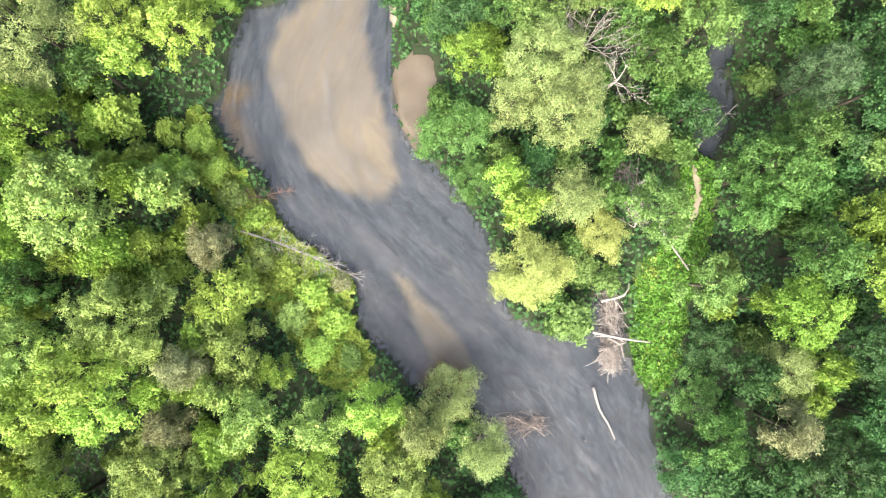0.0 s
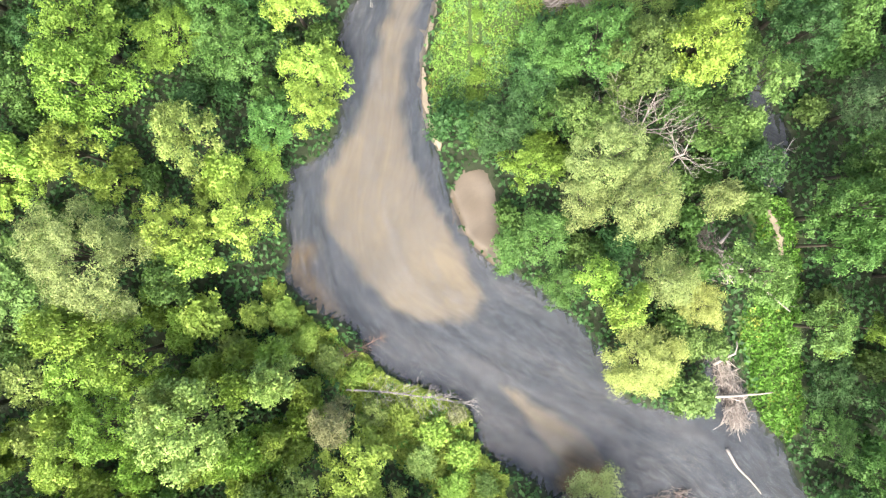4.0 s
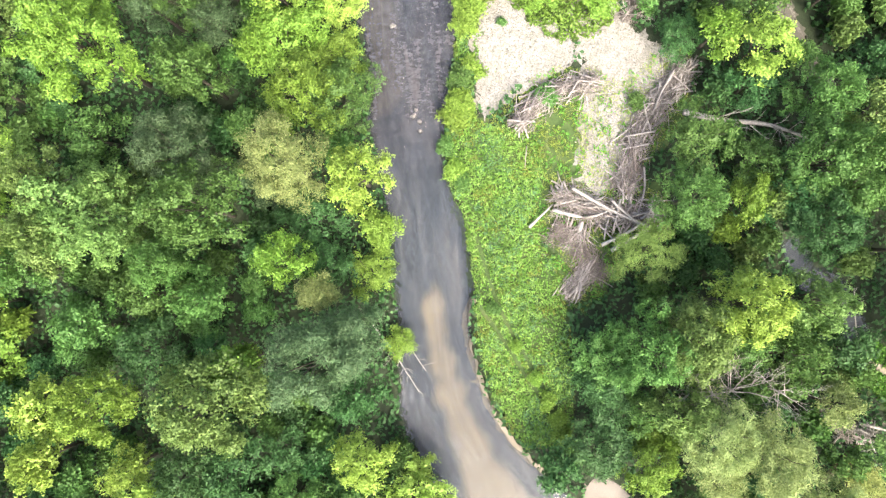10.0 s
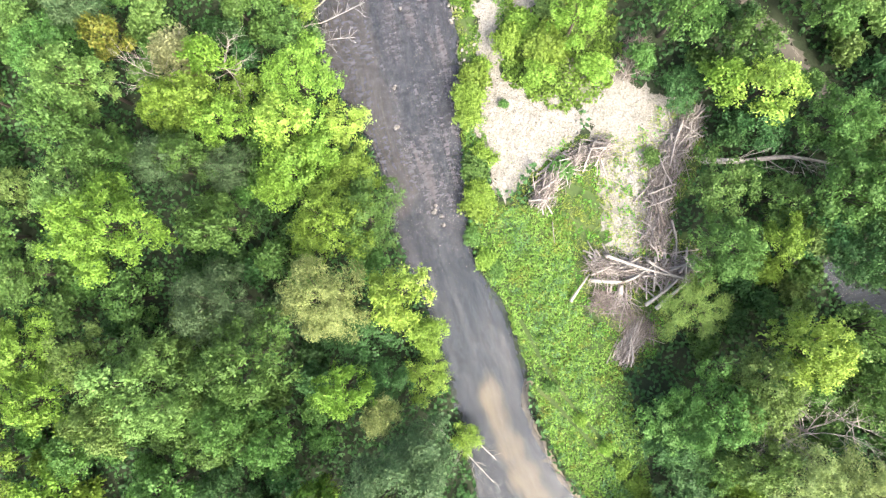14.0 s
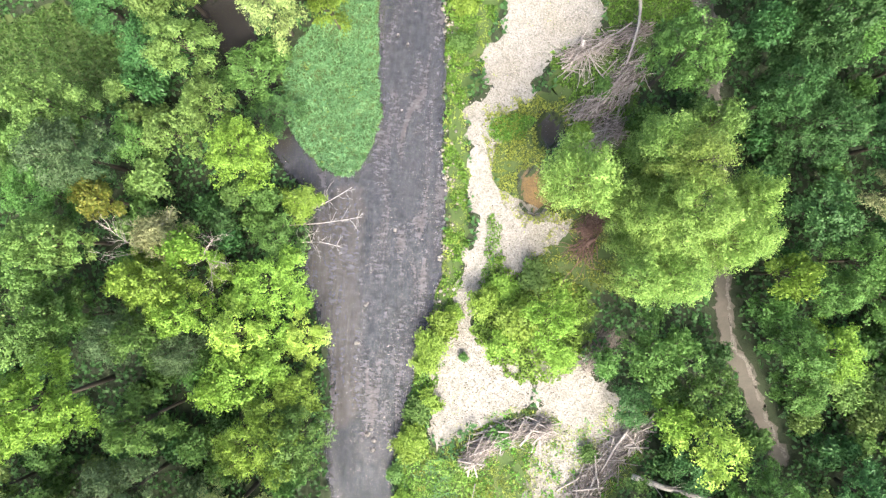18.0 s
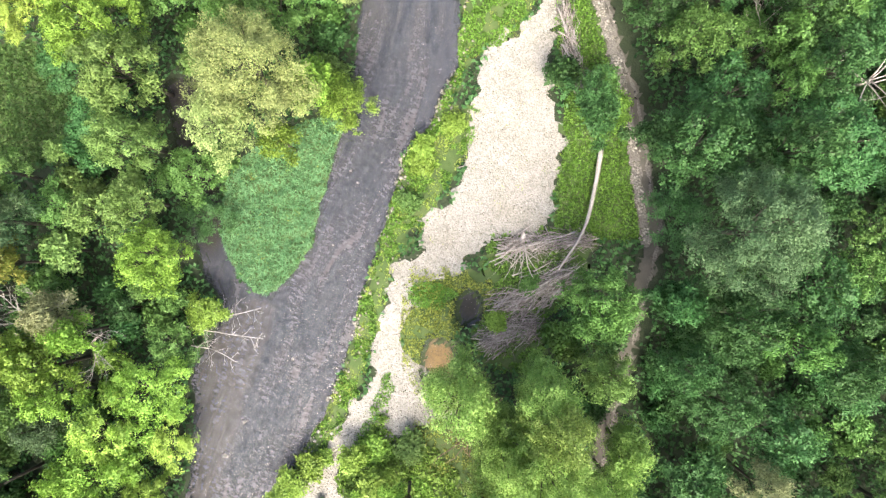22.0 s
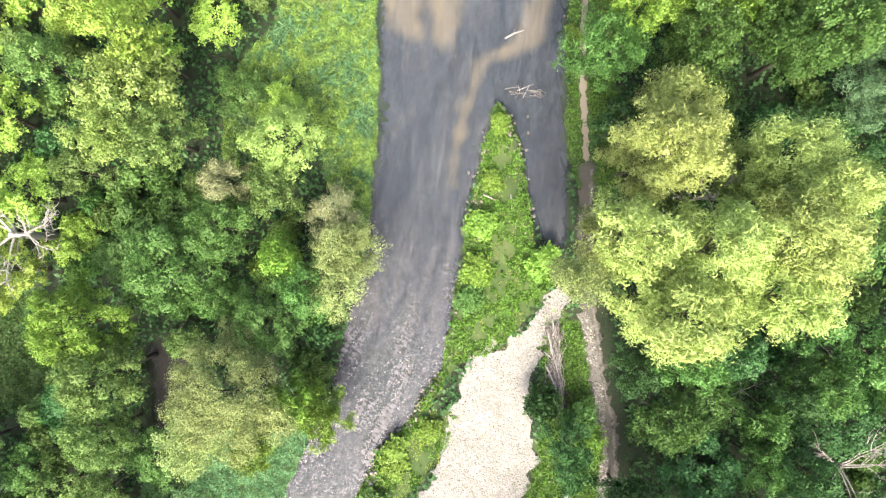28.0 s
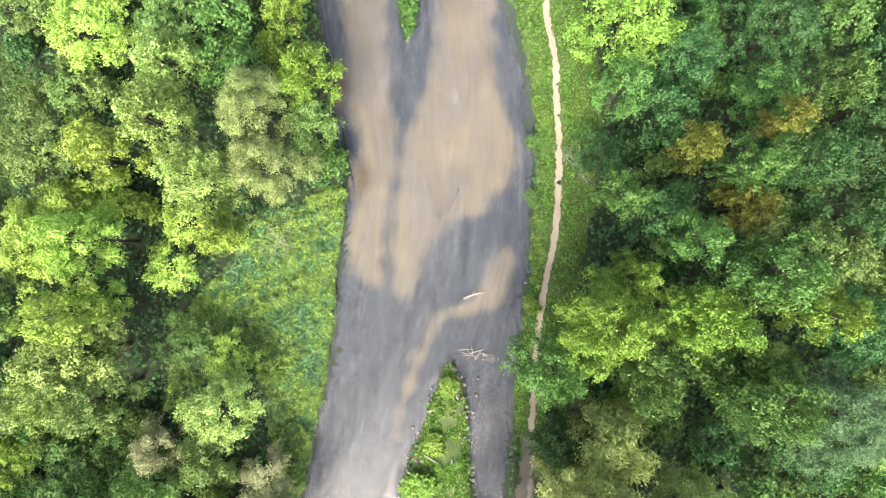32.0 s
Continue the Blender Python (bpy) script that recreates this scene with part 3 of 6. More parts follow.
def shore(xy):
    """Distance to the nearest water, negative on water, read off the grid."""
    u = np.clip((xy[:, 0] - (X_LO - 3)) / CELL, 0, BELT.shape[1] - 1.001)
    v = np.clip((xy[:, 1] - (Y_LO - 14)) / CELL, 0, BELT.shape[0] - 1.001)
    i, j = u.astype(int), v.astype(int)
    a, b = u - i, v - j
    return BELT[j, i] * (1 - a) * (1 - b) + BELT[j, i + 1] * a * (1 - b) + BELT[j + 1, i] * (1 - a) * b + BELT[j + 1, i + 1] * a * b


def height(xy):
    """Height of the ground: dry land near 0, cut down to the bed where water lies."""
    d = shore(xy) + 0.22 * waves(xy, 3.0, 1)
    land = 0.12 + 0.10 * waves(xy, 14.0, 2) + 0.05 * waves(xy, 4.0, 3) + 0.25 * np.clip((d - 2) / 6, 0, 1)
    t = np.clip((d + 0.5) / 1.0, 0, 1)
    t = t * t * (3 - 2 * t)
    return -0.75 + 0.07 * waves(xy, 5.0, 4) + t * (land + 0.75)


def sheet(name, xs, ys, mat, label, z=None, attr=None, kind="structure", keep=None, category="ground", edge=None):
    gx, gy = np.meshgrid(xs, ys)
    xy = np.stack([gx.ravel(), gy.ravel()], 1)
    zz = height(xy) if z is None else z(xy)
    nx, ny = len(xs), len(ys)
    i = (np.arange(ny - 1)[:, None] * nx + np.arange(nx - 1)[None]).ravel()
    quads = np.stack([i, i + 1, i + nx + 1, i + nx], 1)
    if edge is not None:
        f = edge(xy)
        quads = quads[(f[quads] < 0).sum(1) >= 1]
        out = np.nonzero(f > 0)[0]
        out = out[np.isin(out, quads)]
        p, e = xy[out].copy(), 0.04
        for _ in range(3):
            g0 = edge(p)
            gr = np.stack([edge(p + (e, 0)) - g0, edge(p + (0, e)) - g0], 1) / e
            p -= gr * (np.clip(g0, -0.3, 0.3) / np.maximum((gr * gr).sum(1), 0.3))[:, None]
        xy[out] = p
        zz = height(xy) if z is None else z(xy)
        keep = None
        used = np.unique(quads)
        remap = np.zeros(len(xy), int)
        remap[used] = np.arange(len(used))
        xy, zz, quads = xy[used], zz[used], remap[quads]
    if keep is not None:
        quads = quads[keep(xy)[quads].sum(1) >= 3]
        used = np.unique(quads)
        remap = np.zeros(len(xy), int)
        remap[used] = np.arange(len(used))
        xy, zz, quads = xy[used], zz[used], remap[quads]
    ob = quad_object(name, np.column_stack([xy, zz]), quads, mat, smooth_faces=True)
    if attr is not None:
        a = ob.data.attributes.new(attr[0], 'FLOAT', 'POINT')
        a.data.foreach_set("value", attr[1](xy).astype(np.float32))
    return tagged(ob, label, category, kind=kind)


def quad_mesh(name, verts, faces, smooth_faces=False):
    """A mesh from arrays of corners and of faces with the same number of corners."""
    me = bpy.data.meshes.new(name)
    k = faces.shape[1]
    me.vertices.add(len(verts))
    me.vertices.foreach_set("co", np.ascontiguousarray(verts, np.float32).ravel())
    me.loops.add(faces.size)
    me.loops.foreach_set("vertex_index", np.ascontiguousarray(faces, np.int32).ravel())
    me.polygons.add(len(faces))
    me.polygons.foreach_set("loop_start", np.arange(0, faces.size, k, dtype=np.int32))
    me.polygons.foreach_set("loop_total", np.full(len(faces), k, np.int32))
    if smooth_faces:
        me.polygons.foreach_set("use_smooth", np.ones(len(faces), bool))
    me.update(calc_edges=True)
    return me


def quad_object(name, verts, faces, mat, parent=None, smooth_faces=False):
    me = quad_mesh(name, verts, faces, smooth_faces)
    me.materials.append(mat)
    ob = new(name, me)
    ob.parent = parent
    return ob


# ---- ground and water ----
def spread(lo, hi, step):
    """Even steps from lo to hi, then ever wider ones out to the horizon."""
    far = np.array([2.0, 5, 10, 20, 40, 80, 160, 320, 640, 1200])
    return np.concatenate([lo - far[::-1], np.arange(lo, hi, step), hi + far])


sheet("ground", spread(X_LO, X_HI, STEP), spread(Y_LO, Y_HI, STEP), FLOOR, "forest floor with moss and leaf litter, darkened for shade")


def riffle(xy):
    """How broken the water's skin is: quick and choppy in the straight middle reach, smooth in the bends."""
    y = xy[:, 1] + 0.45 * (xy[:, 0] - 20)
    still = np.clip(signed(xy, RIVER, 6.0) / 1.5, 0, 1)
    return (np.clip((y - 36) / 10, 0, 1) * np.clip((116 - y) / 24, 0, 1) * 0.9 + 0.12 + 0.1 * waves(xy, 9.0, 6)) * (1 - still)


wx, wy = np.arange(-40, 80, 0.5), np.concatenate([np.arange(-60, 150, 0.5), [160, 200]])


def wet(xy):
    return shore(xy) < 2.0


CALM = [smooth(r, closed=True) for r in (INLET, POOL_D, POOL_B)]


def calm(xy, rings=CALM, soft=1.6):
    """1 on clear standing water, 0 in the silty current."""
    s = np.zeros(len(xy))
    for ring in rings:
        s = np.maximum(s, np.clip(0.5 - signed(xy, ring, 6.0) / soft, 0, 1))
    return s


def second_attribute(ob, name, values):
    co = np.zeros(len(ob.data.vertices) * 3, np.float32)
    ob.data.vertices.foreach_get("co", co)
    ob.data.attributes.new(name, 'FLOAT', 'POINT').data.foreach_set("value", values(co.reshape(-1, 3)[:, :2].astype(float)).astype(np.float32))


river = sheet("water", wx, wy, WATER, "shallow grey-brown river water with small ripples", z=lambda xy: np.full(len(xy), WATER_LEVEL),
      attr=("riffle", riffle), keep=wet, category="river")
second_attribute(river, "still", calm)
CURRENT = smooth([(14, -60), (14, -25), (11, -16), (6, -9), (-1, -2), (-7, 4), (-11, 10), (-11, 16), (-8, 23), (-5.5, 30), (-1, 36), (5, 43), (11, 50.5), (18, 58), (26, 66), (34, 73), (41, 79), (47, 87), (52, 97), (57, 108), (60, 118), (61.5, 130), (62.5, 146), (64, 200)], 1.0)


def current(xy):
    """Offset from the middle of the current, and the way along it, for every place."""
    length = np.concatenate([[0], np.cumsum(np.hypot(*np.diff(CURRENT, axis=0).T))])
    best, across, along = np.full(len(xy), 1e9), np.zeros(len(xy)), np.zeros(len(xy))
    for a, b, s in zip(CURRENT[:-1], CURRENT[1:], length):
        near = np.nonzero((np.abs(xy[:, 0] - a[0]) < 22) & (np.abs(xy[:, 1] - a[1]) < 22))[0]
        if len(near) == 0:
            continue
        q, d = xy[near] - a, b - a
        t = np.clip((q @ d) / (d @ d), 0, 1)
        e = q - t[:, None] * d
        far = np.hypot(e[:, 0], e[:, 1])
        win = far < best[near]
        k = near[win]
        best[k], along[k] = far[win], (s + t * np.hypot(*d))[win]
        across[k] = (np.sign(d[0] * e[:, 1] - d[1] * e[:, 0]) * far)[win]
    return across, along


def follow_current(ob):
    second_attribute(ob, "across", lambda xy: current(xy)[0])
    second_attribute(ob, "along", lambda xy: current(xy)[1])


follow_current(river)


def patch(name, ring, mat, label, lift=0.03, ragged=0.5, step=0.3, z=None, category="ground"):
    ring = smooth(ring, closed=True)
    lo, hi = ring.min(0) - 1, ring.max(0) + 1
    return sheet(name, np.arange(lo[0], hi[0], step), np.arange(lo[1], hi[1], step), mat, label,
                 z=(lambda xy: height(xy) + lift) if z is None else z,
                 edge=lambda xy: signed(xy, ring, 4.0) + ragged * (waves(xy, 2.2, 11) + 0.5 * waves(xy, 0.9, 12)), category=category)


def river_bed(xy):
    return shore(xy) < 0.4


SILTS = [(smooth(r, closed=True), w) for r, w in ((SAND_DEEP, 0.9), (SAND_TONGUE, 0.6), (SAND_UPPER, 1.0), (SAND_UPPER_EAST, 1.0), (SILT_STREAK, 0.7), (SILT_EDGE, 0.9))]
RUSTS = [smooth(r, closed=True) for r in (RUST_A, RUST_B, RUST_C, RUST_D, RUST_E, POOL_B)]


def silt(xy):
    """1 on the tan drifts, 0 away from them, with a soft edge."""
    s = np.zeros(len(xy))
    for ring, w in SILTS:
        s = np.maximum(s, np.clip(0.5 - (signed(xy, ring, 6.0) + 0.3 * waves(xy, 4.5, 13)) / (2 * w), 0, 1))
    return s


def rust(xy):
    s = np.zeros(len(xy))
    for ring in RUSTS:
        s = np.maximum(s, np.clip(0.5 - signed(xy, ring, 6.0) / 1.2, 0, 1))
    return s


bed = sheet("river_bed", np.arange(-24, 76, 0.5), np.arange(-58, 150, 0.5), BED, "stony river bed with tan silt drifts under the water",
            z=lambda xy: height(xy) + np.clip(-0.15 * (shore(xy) + 0.2), -0.08, 0.04), attr=("silt", silt), keep=river_bed, category="river bed")
second_attribute(bed, "rust", rust)
follow_current(bed)
# the inlet's dark tree reflection, painted on the bed; one pool gets it too
second_attribute(bed, "mud_mirror", lambda xy: calm(xy, CALM[:2]))
patch("sand_beach", SAND_BAR, WET_SAND, "brown wet sand beach beside the river", 0.06, 0.3, 0.3, category="beach")
for turf_ring in (ZONE_BUTTERBUR, ZONE_REED_TIP, ZONE_REED_BANK, ZONE_REED_STRIP, ZONE_SPIT, ZONE_BAR_EDGE, ZONE_BAR_SHRUBS, ZONE_TRACK_VERGE, ZONE_EAST_VERGE,
                  ZONE_BACK_CHANNEL, ZONE_MEADOW_A, ZONE_MEADOW_B, ZONE_NOSE, ZONE_POOLSIDE, ZONE_TANGLE, ZONE_ROOTS, ZONE_RIDGE, ZONE_JAM):
    patch("turf", turf_ring, TURF, "mossy green turf on the river flats", 0.025, 0.5, 0.5, category="turf")
patch("gravel_bar", GRAVEL_LONG, GRAVEL, "long bar of pale dry gravel beside the river", 0.06, 0.45, category="gravel bar")
patch("gravel_bar", GRAVEL_WEST, GRAVEL, "bright patch of dry gravel at the river", 0.06, 0.4, category="gravel bar")
patch("gravel_bar", GRAVEL_EAST, GRAVEL, "gravel clearing between heaps of driftwood", 0.06, 0.4, category="gravel bar")


def ribbon(name, line, width, mat, label, lift, offset=0.0, ragged=0.12, category="track"):
    line = smooth(line)
    lo, hi = line.min(0) - 3, line.max(0) + 3
    side = np.gradient(line, axis=0)
    side = np.stack([side[:, 1], -side[:, 0]], 1) / np.maximum(np.hypot(side[:, 0], side[:, 1]), 1e-6)[:, None]
    line = line + side * offset
    return sheet(name, np.arange(lo[0], hi[0], 0.2), np.arange(lo[1], hi[1], 0.2), mat, label, z=lambda xy: height(xy) + lift,
                 edge=lambda xy: distance(xy, line, False, 4.0) - width / 2 - ragged * (waves(xy, 2.0, 21) + waves(xy, 0.7, 22)), category=category)


ribbon("dirt_track", TRACK, 1.2, MUD, "worn vehicle track of packed brown mud", 0.07, ragged=0.25)
ribbon("wheel_rut", TRACK, 0.22, GRIT, "pale dry rut in the mud track", 0.085, 0.4, 0.1)
ribbon("sand_rim", SAND_RIM, 0.55, DRY_SAND, "narrow rim of pale sand along a grassy spit", 0.16, ragged=0.12, category="sand")
ribbon("footpath", PATH_UP, 0.5, DRY_SAND, "narrow trodden footpath along the river", 0.07, ragged=0.1, category="path")
ribbon("gravel_strip", GRAVEL_STRIP, 0.8, GRIT, "strip of grey stones beside the track", 0.08, ragged=0.15, category="gravel")
ribbon("foot_trail", FOOT_TRAIL, 0.42, DRY_SAND, "trodden sandy trail through the undergrowth", 0.07, ragged=0.3, category="trail")


# ---- trees ----
RNG = np.random.RandomState(7)


def leaf_array(centres, normals, length, width, rng, bend=0.25):
    """Each leaf four corners in a bent diamond: two triangles as one quad."""
    n = len(centres)
    axis = rng.normal(size=(n, 3))
    u = np.cross(normals, axis)
    u /= np.maximum(np.linalg.norm(u, axis=1), 1e-6)[:, None]
    v = np.cross(normals, u)
    ln, wd = length * rng.uniform(0.7, 1.3, (n, 1)), width * rng.uniform(0.7, 1.3, (n, 1))
    drop = normals * ln * bend
    corners = np.stack([centres - u * ln / 2 - drop, centres - v * wd / 2, centres + u * ln / 2 - drop, centres + v * wd / 2], 1)
    return corners.reshape(-1, 3), np.arange(n * 4).reshape(-1, 4)


def tube(verts, faces, points, radii, sides=6):
    """Adds a tapered bent tube to the lists."""
    base = len(verts)
    pts = [Vector(p) for p in points]
    for i, (p, r) in enumerate(zip(pts, radii)):
        ahead = (pts[min(i + 1, len(pts) - 1)] - pts[max(i - 1, 0)]).normalized()
        a = ahead.orthogonal().normalized()
        b = ahead.cross(a)
        for k in range(sides):
            t = 6.2832 * k / sides
            verts.append(p + (a * math.cos(t) + b * math.sin(t)) * r)
    for i in range(len(pts) - 1):
        for k in range(sides):
            q, w = base + i * sides + k, base + i * sides + (k + 1) % sides
            faces.append((q, w, w + sides, q + sides))
    end = base + (len(pts) - 1) * sides
    for k in range(1, sides - 2, 2):
        faces.append((end, end + k, end + k + 1, end + k + 2))
        faces.append((base, base + k + 2, base + k + 1, base + k))


STYLES = {  # leaf length, leaf width, leaves per square metre, lobe size, leaves in a tuft, tuft spread, droop
    "broad": (0.185, 0.12, 66, 0.36, 16, 0.16, 0.0),
    "thicket": (0.24, 0.155, 34, 0.38, 10, 0.17, 0.0),
    "soft": (0.19, 0.066, 104, 0.40, 18, 0.19, 0.1),
    "weeping": (0.28, 0.072, 112, 0.34, 20, 0.22, 0.6),
    "feathery": (0.26, 0.058, 80, 0.30, 24, 0.20, 0.3),
}


def crown_mesh(style, R, H, seed):
    """A crown of many leaves in tufts on uneven lobes, with gaps, and the trunk and limbs that carry it."""
    rng = np.random.RandomState(seed)
    ln, wd, dens, size, tuft, tsp, droop = STYLES[style]
    low = 0.28 * H
    n = int(6 + 3.2 * R + rng.randint(3))
    lobes = []
    for i in range(n):
        a = i * 2.39996 + rng.uniform(-0.4, 0.4)
        q = math.sqrt((i + 0.4) / n)
        reach = R * q * 0.76 * rng.uniform(0.72, 1.2)
        lr = max(0.45, R * size * rng.uniform(0.65, 1.1) * (1.0 if R < 4 else 0.78 if R < 7 else 0.52))
        z = low + (H - low - lr * 0.75) * max(0.0, 1 - (q * 0.9) ** 2.2) * rng.uniform(0.82, 1.0) + 0.15 * (H - low)
        lobes.append((Vector((math.cos(a) * reach, math.sin(a) * reach, min(z, H - lr * 0.7))), lr))
    if R > 7:
        for i in range(n):
            a, q = rng.uniform(0, 6.28), math.sqrt(rng.uniform(0, 1))
            lr = R * rng.uniform(0.11, 0.19)
            lobes.append((Vector((math.cos(a) * R * 0.88 * q, math.sin(a) * R * 0.88 * q, (low + (H - low) * (1 - q * q * 0.65)) * rng.uniform(0.75, 0.95))), lr))
    cs, ns = [], []
    boughs = []
    for c, lr in lobes:
        for k in range(6):
            d = rng.normal(size=3)
            d[2] = abs(d[2]) * 0.9 - 0.25
            d /= np.linalg.norm(d)
            boughs.append((np.array(c) + d * lr * rng.uniform(0.45, 0.85) * np.array((1, 1, 0.8)), lr * rng.uniform(0.30, 0.56)))
    for c, lr in boughs:
        buried = sum(1 for q, qr in lobes if (q - Vector(c)).length < qr * 0.8 and q.z + qr * 0.35 > c[2])
        if buried > 1:
            continue
        m = max(3, int(dens * 2.3 * 3.14 * lr * lr / tuft))
        d = rng.normal(size=(m, 3))
        d[:, 2] = np.abs(d[:, 2]) * 0.9 - 0.3
        d /= np.linalg.norm(d, axis=1)[:, None]
        rad = lr * (0.75 + 0.35 * rng.uniform(0, 1, (m, 1)))
        t = c + d * rad * np.array((1, 1, 0.75))
        p = np.repeat(t, tuft, 0) + rng.normal(size=(m * tuft, 3)) * tsp * np.array((1, 1, 0.6))
        if droop:
            p[:, 2] -= droop * rng.uniform(0, 1, len(p)) ** 2 * 0.8
        nn = np.repeat(d, tuft, 0) * 0.9 + rng.normal(size=(m * tuft, 3)) * 0.36 + np.array((0, 0, 0.45))
        cs.append(p)
        ns.append(nn / np.linalg.norm(nn, axis=1)[:, None])
    cv, cf = leaf_array(np.concatenate(cs), np.concatenate(ns), ln, wd, rng)
    verts, faces = [], []
    tr = 0.05 + 0.035 * R
    lean = Vector((rng.uniform(-0.3, 0.3), rng.uniform(-0.3, 0.3), 0))
    fork = lean * 0.6 + Vector((0, 0, low + 0.25 * (H - low)))
    tube(verts, faces, [(0, 0, -0.3), lean * 0.3 + Vector((0, 0, low * 0.6)), fork], (tr * 1.3, tr, tr * 0.8), 8)
    for c, lr in lobes[:9]:
        mid = fork.lerp(c, 0.5) + Vector((rng.uniform(-0.2, 0.2), rng.uniform(-0.2, 0.2), 0.2))
        tube(verts, faces, [fork - Vector((0, 0, 0.3)), mid, c, c + (c - mid) * 0.35], (tr * 0.5, tr * 0.32, tr * 0.15, tr * 0.05), 4)
    crown = quad_mesh("crown", cv, cf)
    trunk = quad_mesh("trunk", np.array([tuple(v) for v in verts]), np.array(faces))
    trunk.materials.append(BARK)
    crown.materials.append(LEAF["A"])
    return crown, trunk


SIZES = (0.9, 1.7, 2.6, 3.6, 5.0, 9.5)
LIBRARY = {}


def model(style, r, variant):
    size = min(SIZES, key=lambda s: abs(math.log(s / r)))
    key = (style, size, variant % (3 if 2 < size < 5 else 2))
    if key not in LIBRARY:
        H = {0.9: 1.8, 1.7: 4.5, 2.6: 6.5, 3.6: 8.0, 5.0: 9.5, 9.5: 13.0}[size]
        LIBRARY[key] = (*crown_mesh(style, size, H, len(LIBRARY) * 13 + 3), size, H)
    return LIBRARY[key]


KINDS = {  # style, name, label
    "A": ("broad", "alder_tree", "broad green alder tree in full leaf"),
    "L": ("broad", "ash_tree", "olive-green tree with a loose leafy crown"),
    "S": ("broad", "ash_tree", "light olive tree in full leaf on the sunny bank"),
    "Y": ("broad", "maple_tree", "bright yellow-green maple with clustered leaves"),
    "H": ("broad", "hazel_bush", "green hazel bush under taller trees"),
    "B": ("broad", "linden_tree", "light lime-green linden on the sunny bank"),
    "D": ("broad", "shade_tree", "deep green low tree in the shade of others"),
    "W": ("soft", "willow_tree", "pale olive willow with a soft rounded crown"),
    "WG": ("soft", "willow_tree", "large green willow with a billowing crown"),
    "V": ("weeping", "willow_tree", "huge golden-green willow beside the track"),
    "G": ("soft", "poplar_tree", "grey-green poplar with a dense crown"),
    "P": ("feathery", "dry_shrub", "pale dried-out shrub with thin foliage"),
    "O": ("broad", "rusty_shrub", "shrub with yellow and rusty leaves"),
    "F": ("feathery", "feathery_shrub", "feathery olive-green shrub beside driftwood"),
}
PLACED, KINDS_PLACED = [], []


def stem_mesh():
    """A slightly crooked bare stem, one metre high and wide as 1 at the foot."""
    verts, faces = [], []
    tube(verts, faces, [(0, 0, -0.06), (0.05, 0.03, 0.35), (-0.04, 0.05, 0.7), (0, 0, 1.0)], (1.15, 1.0, 0.9, 0.82), 8)
    me = quad_mesh("stem", np.array([tuple(v) for v in verts]), np.array(faces), True)
    me.materials.append(BARK)
    return me


STEM = stem_mesh()
UNDERSTOREY = (("elder_bush", "deep green elder bush under taller trees"), ("dogwood_bush", "dark green dogwood bush filling a gap in the wood"))


def tree(x, y, r, h, kind, style=""):
    leafage, name, label = KINDS[kind]
    style = style or leafage
    crown, trunk, size, H = model(style, r, len(PLACED))
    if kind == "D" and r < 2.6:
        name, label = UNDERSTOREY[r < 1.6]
    root = new(name)
    root.empty_display_size = 0.2
    z = float(height(np.array([[x, y]]))[0])
    s = r / size
    deep = min(max(h / (H * s), 0.6), 1.7)
    lift = max(0.0, h - H * s * deep)
    root.matrix_world = Matrix.LocRotScale((x, y, max(z, -0.4)), Euler((0, 0, RNG.uniform(0, 6.28))), None)
    wide = (s * RNG.uniform(0.9, 1.12), s * RNG.uniform(0.9, 1.12), s * deep)
    parts = [("crown", crown, LEAF[kind], (0, 0, lift), wide), ("trunk", trunk, BARK, (0, 0, lift), wide)]
    if lift > 0.5:
        girth = (0.05 + 0.035 * size) * s * 0.9
        drop = min(lift, 0.42 * H * s * deep)
        parts.append(("lower_crown", crown, LEAF[kind], (0, 0, lift - drop), (wide[1] * 0.88, wide[0] * 0.88, wide[2] * 0.8)))
        parts.append(("stem", STEM, BARK, (0, 0, 0), (girth, girth, lift + 0.05 * H * s)))
    for part_name, me, mat, place, scale in parts:
        ob = new(part_name, me)
        ob.parent = root
        ob.location, ob.scale = place, scale
        ob.material_slots[0].link = 'OBJECT'
        ob.material_slots[0].material = mat
    PLACED.append((x, y, r))
    KINDS_PLACED.append(kind)
    if h < 4.2:
        label = label.replace("tree", "bush").replace("maple", "maple bush")
    return tagged(root, label, "shrub" if h < 4.2 or kind in "POF" else "tree", "trees on the river banks")


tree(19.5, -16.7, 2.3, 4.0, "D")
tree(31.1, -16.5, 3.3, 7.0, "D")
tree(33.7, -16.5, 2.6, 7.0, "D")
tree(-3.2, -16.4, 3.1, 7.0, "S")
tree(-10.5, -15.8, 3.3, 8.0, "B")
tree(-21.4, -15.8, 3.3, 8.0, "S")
tree(3.5, -14.2, 2.4, 8.7, "W")
tree(20.8, -13.4, 2.5, 8.9, "A")
tree(26.7, -12.7, 2.1, 8.0, "P")
tree(-1.3, -12.6, 2.2, 8.3, "W")
tree(-20.5, -12.4, 1.9, 7.6, "P")
tree(33.8, -12.2, 2.6, 7.0, "D")
tree(-8.9, -12.0, 2.4, 8.7, "S")
tree(-13.9, -11.5, 2.8, 9.4, "S")
tree(-30.0, -11.1, 2.8, 9.4, "B")
tree(-5.2, -10.9, 2.4, 8.7, "B")
tree(20.7, -10.8, 2.4, 1.2, "A")
tree(0.9, -10.7, 2.6, 4.2, "W")
tree(24.1, -8.7, 2.1, 7.0, "D")
tree(27.1, -8.3, 2.5, 6.0, "W")
tree(29.9, -8.1, 1.7, 7.2, "Y")
tree(-19.1, -7.9, 1.8, 8.7, "P")
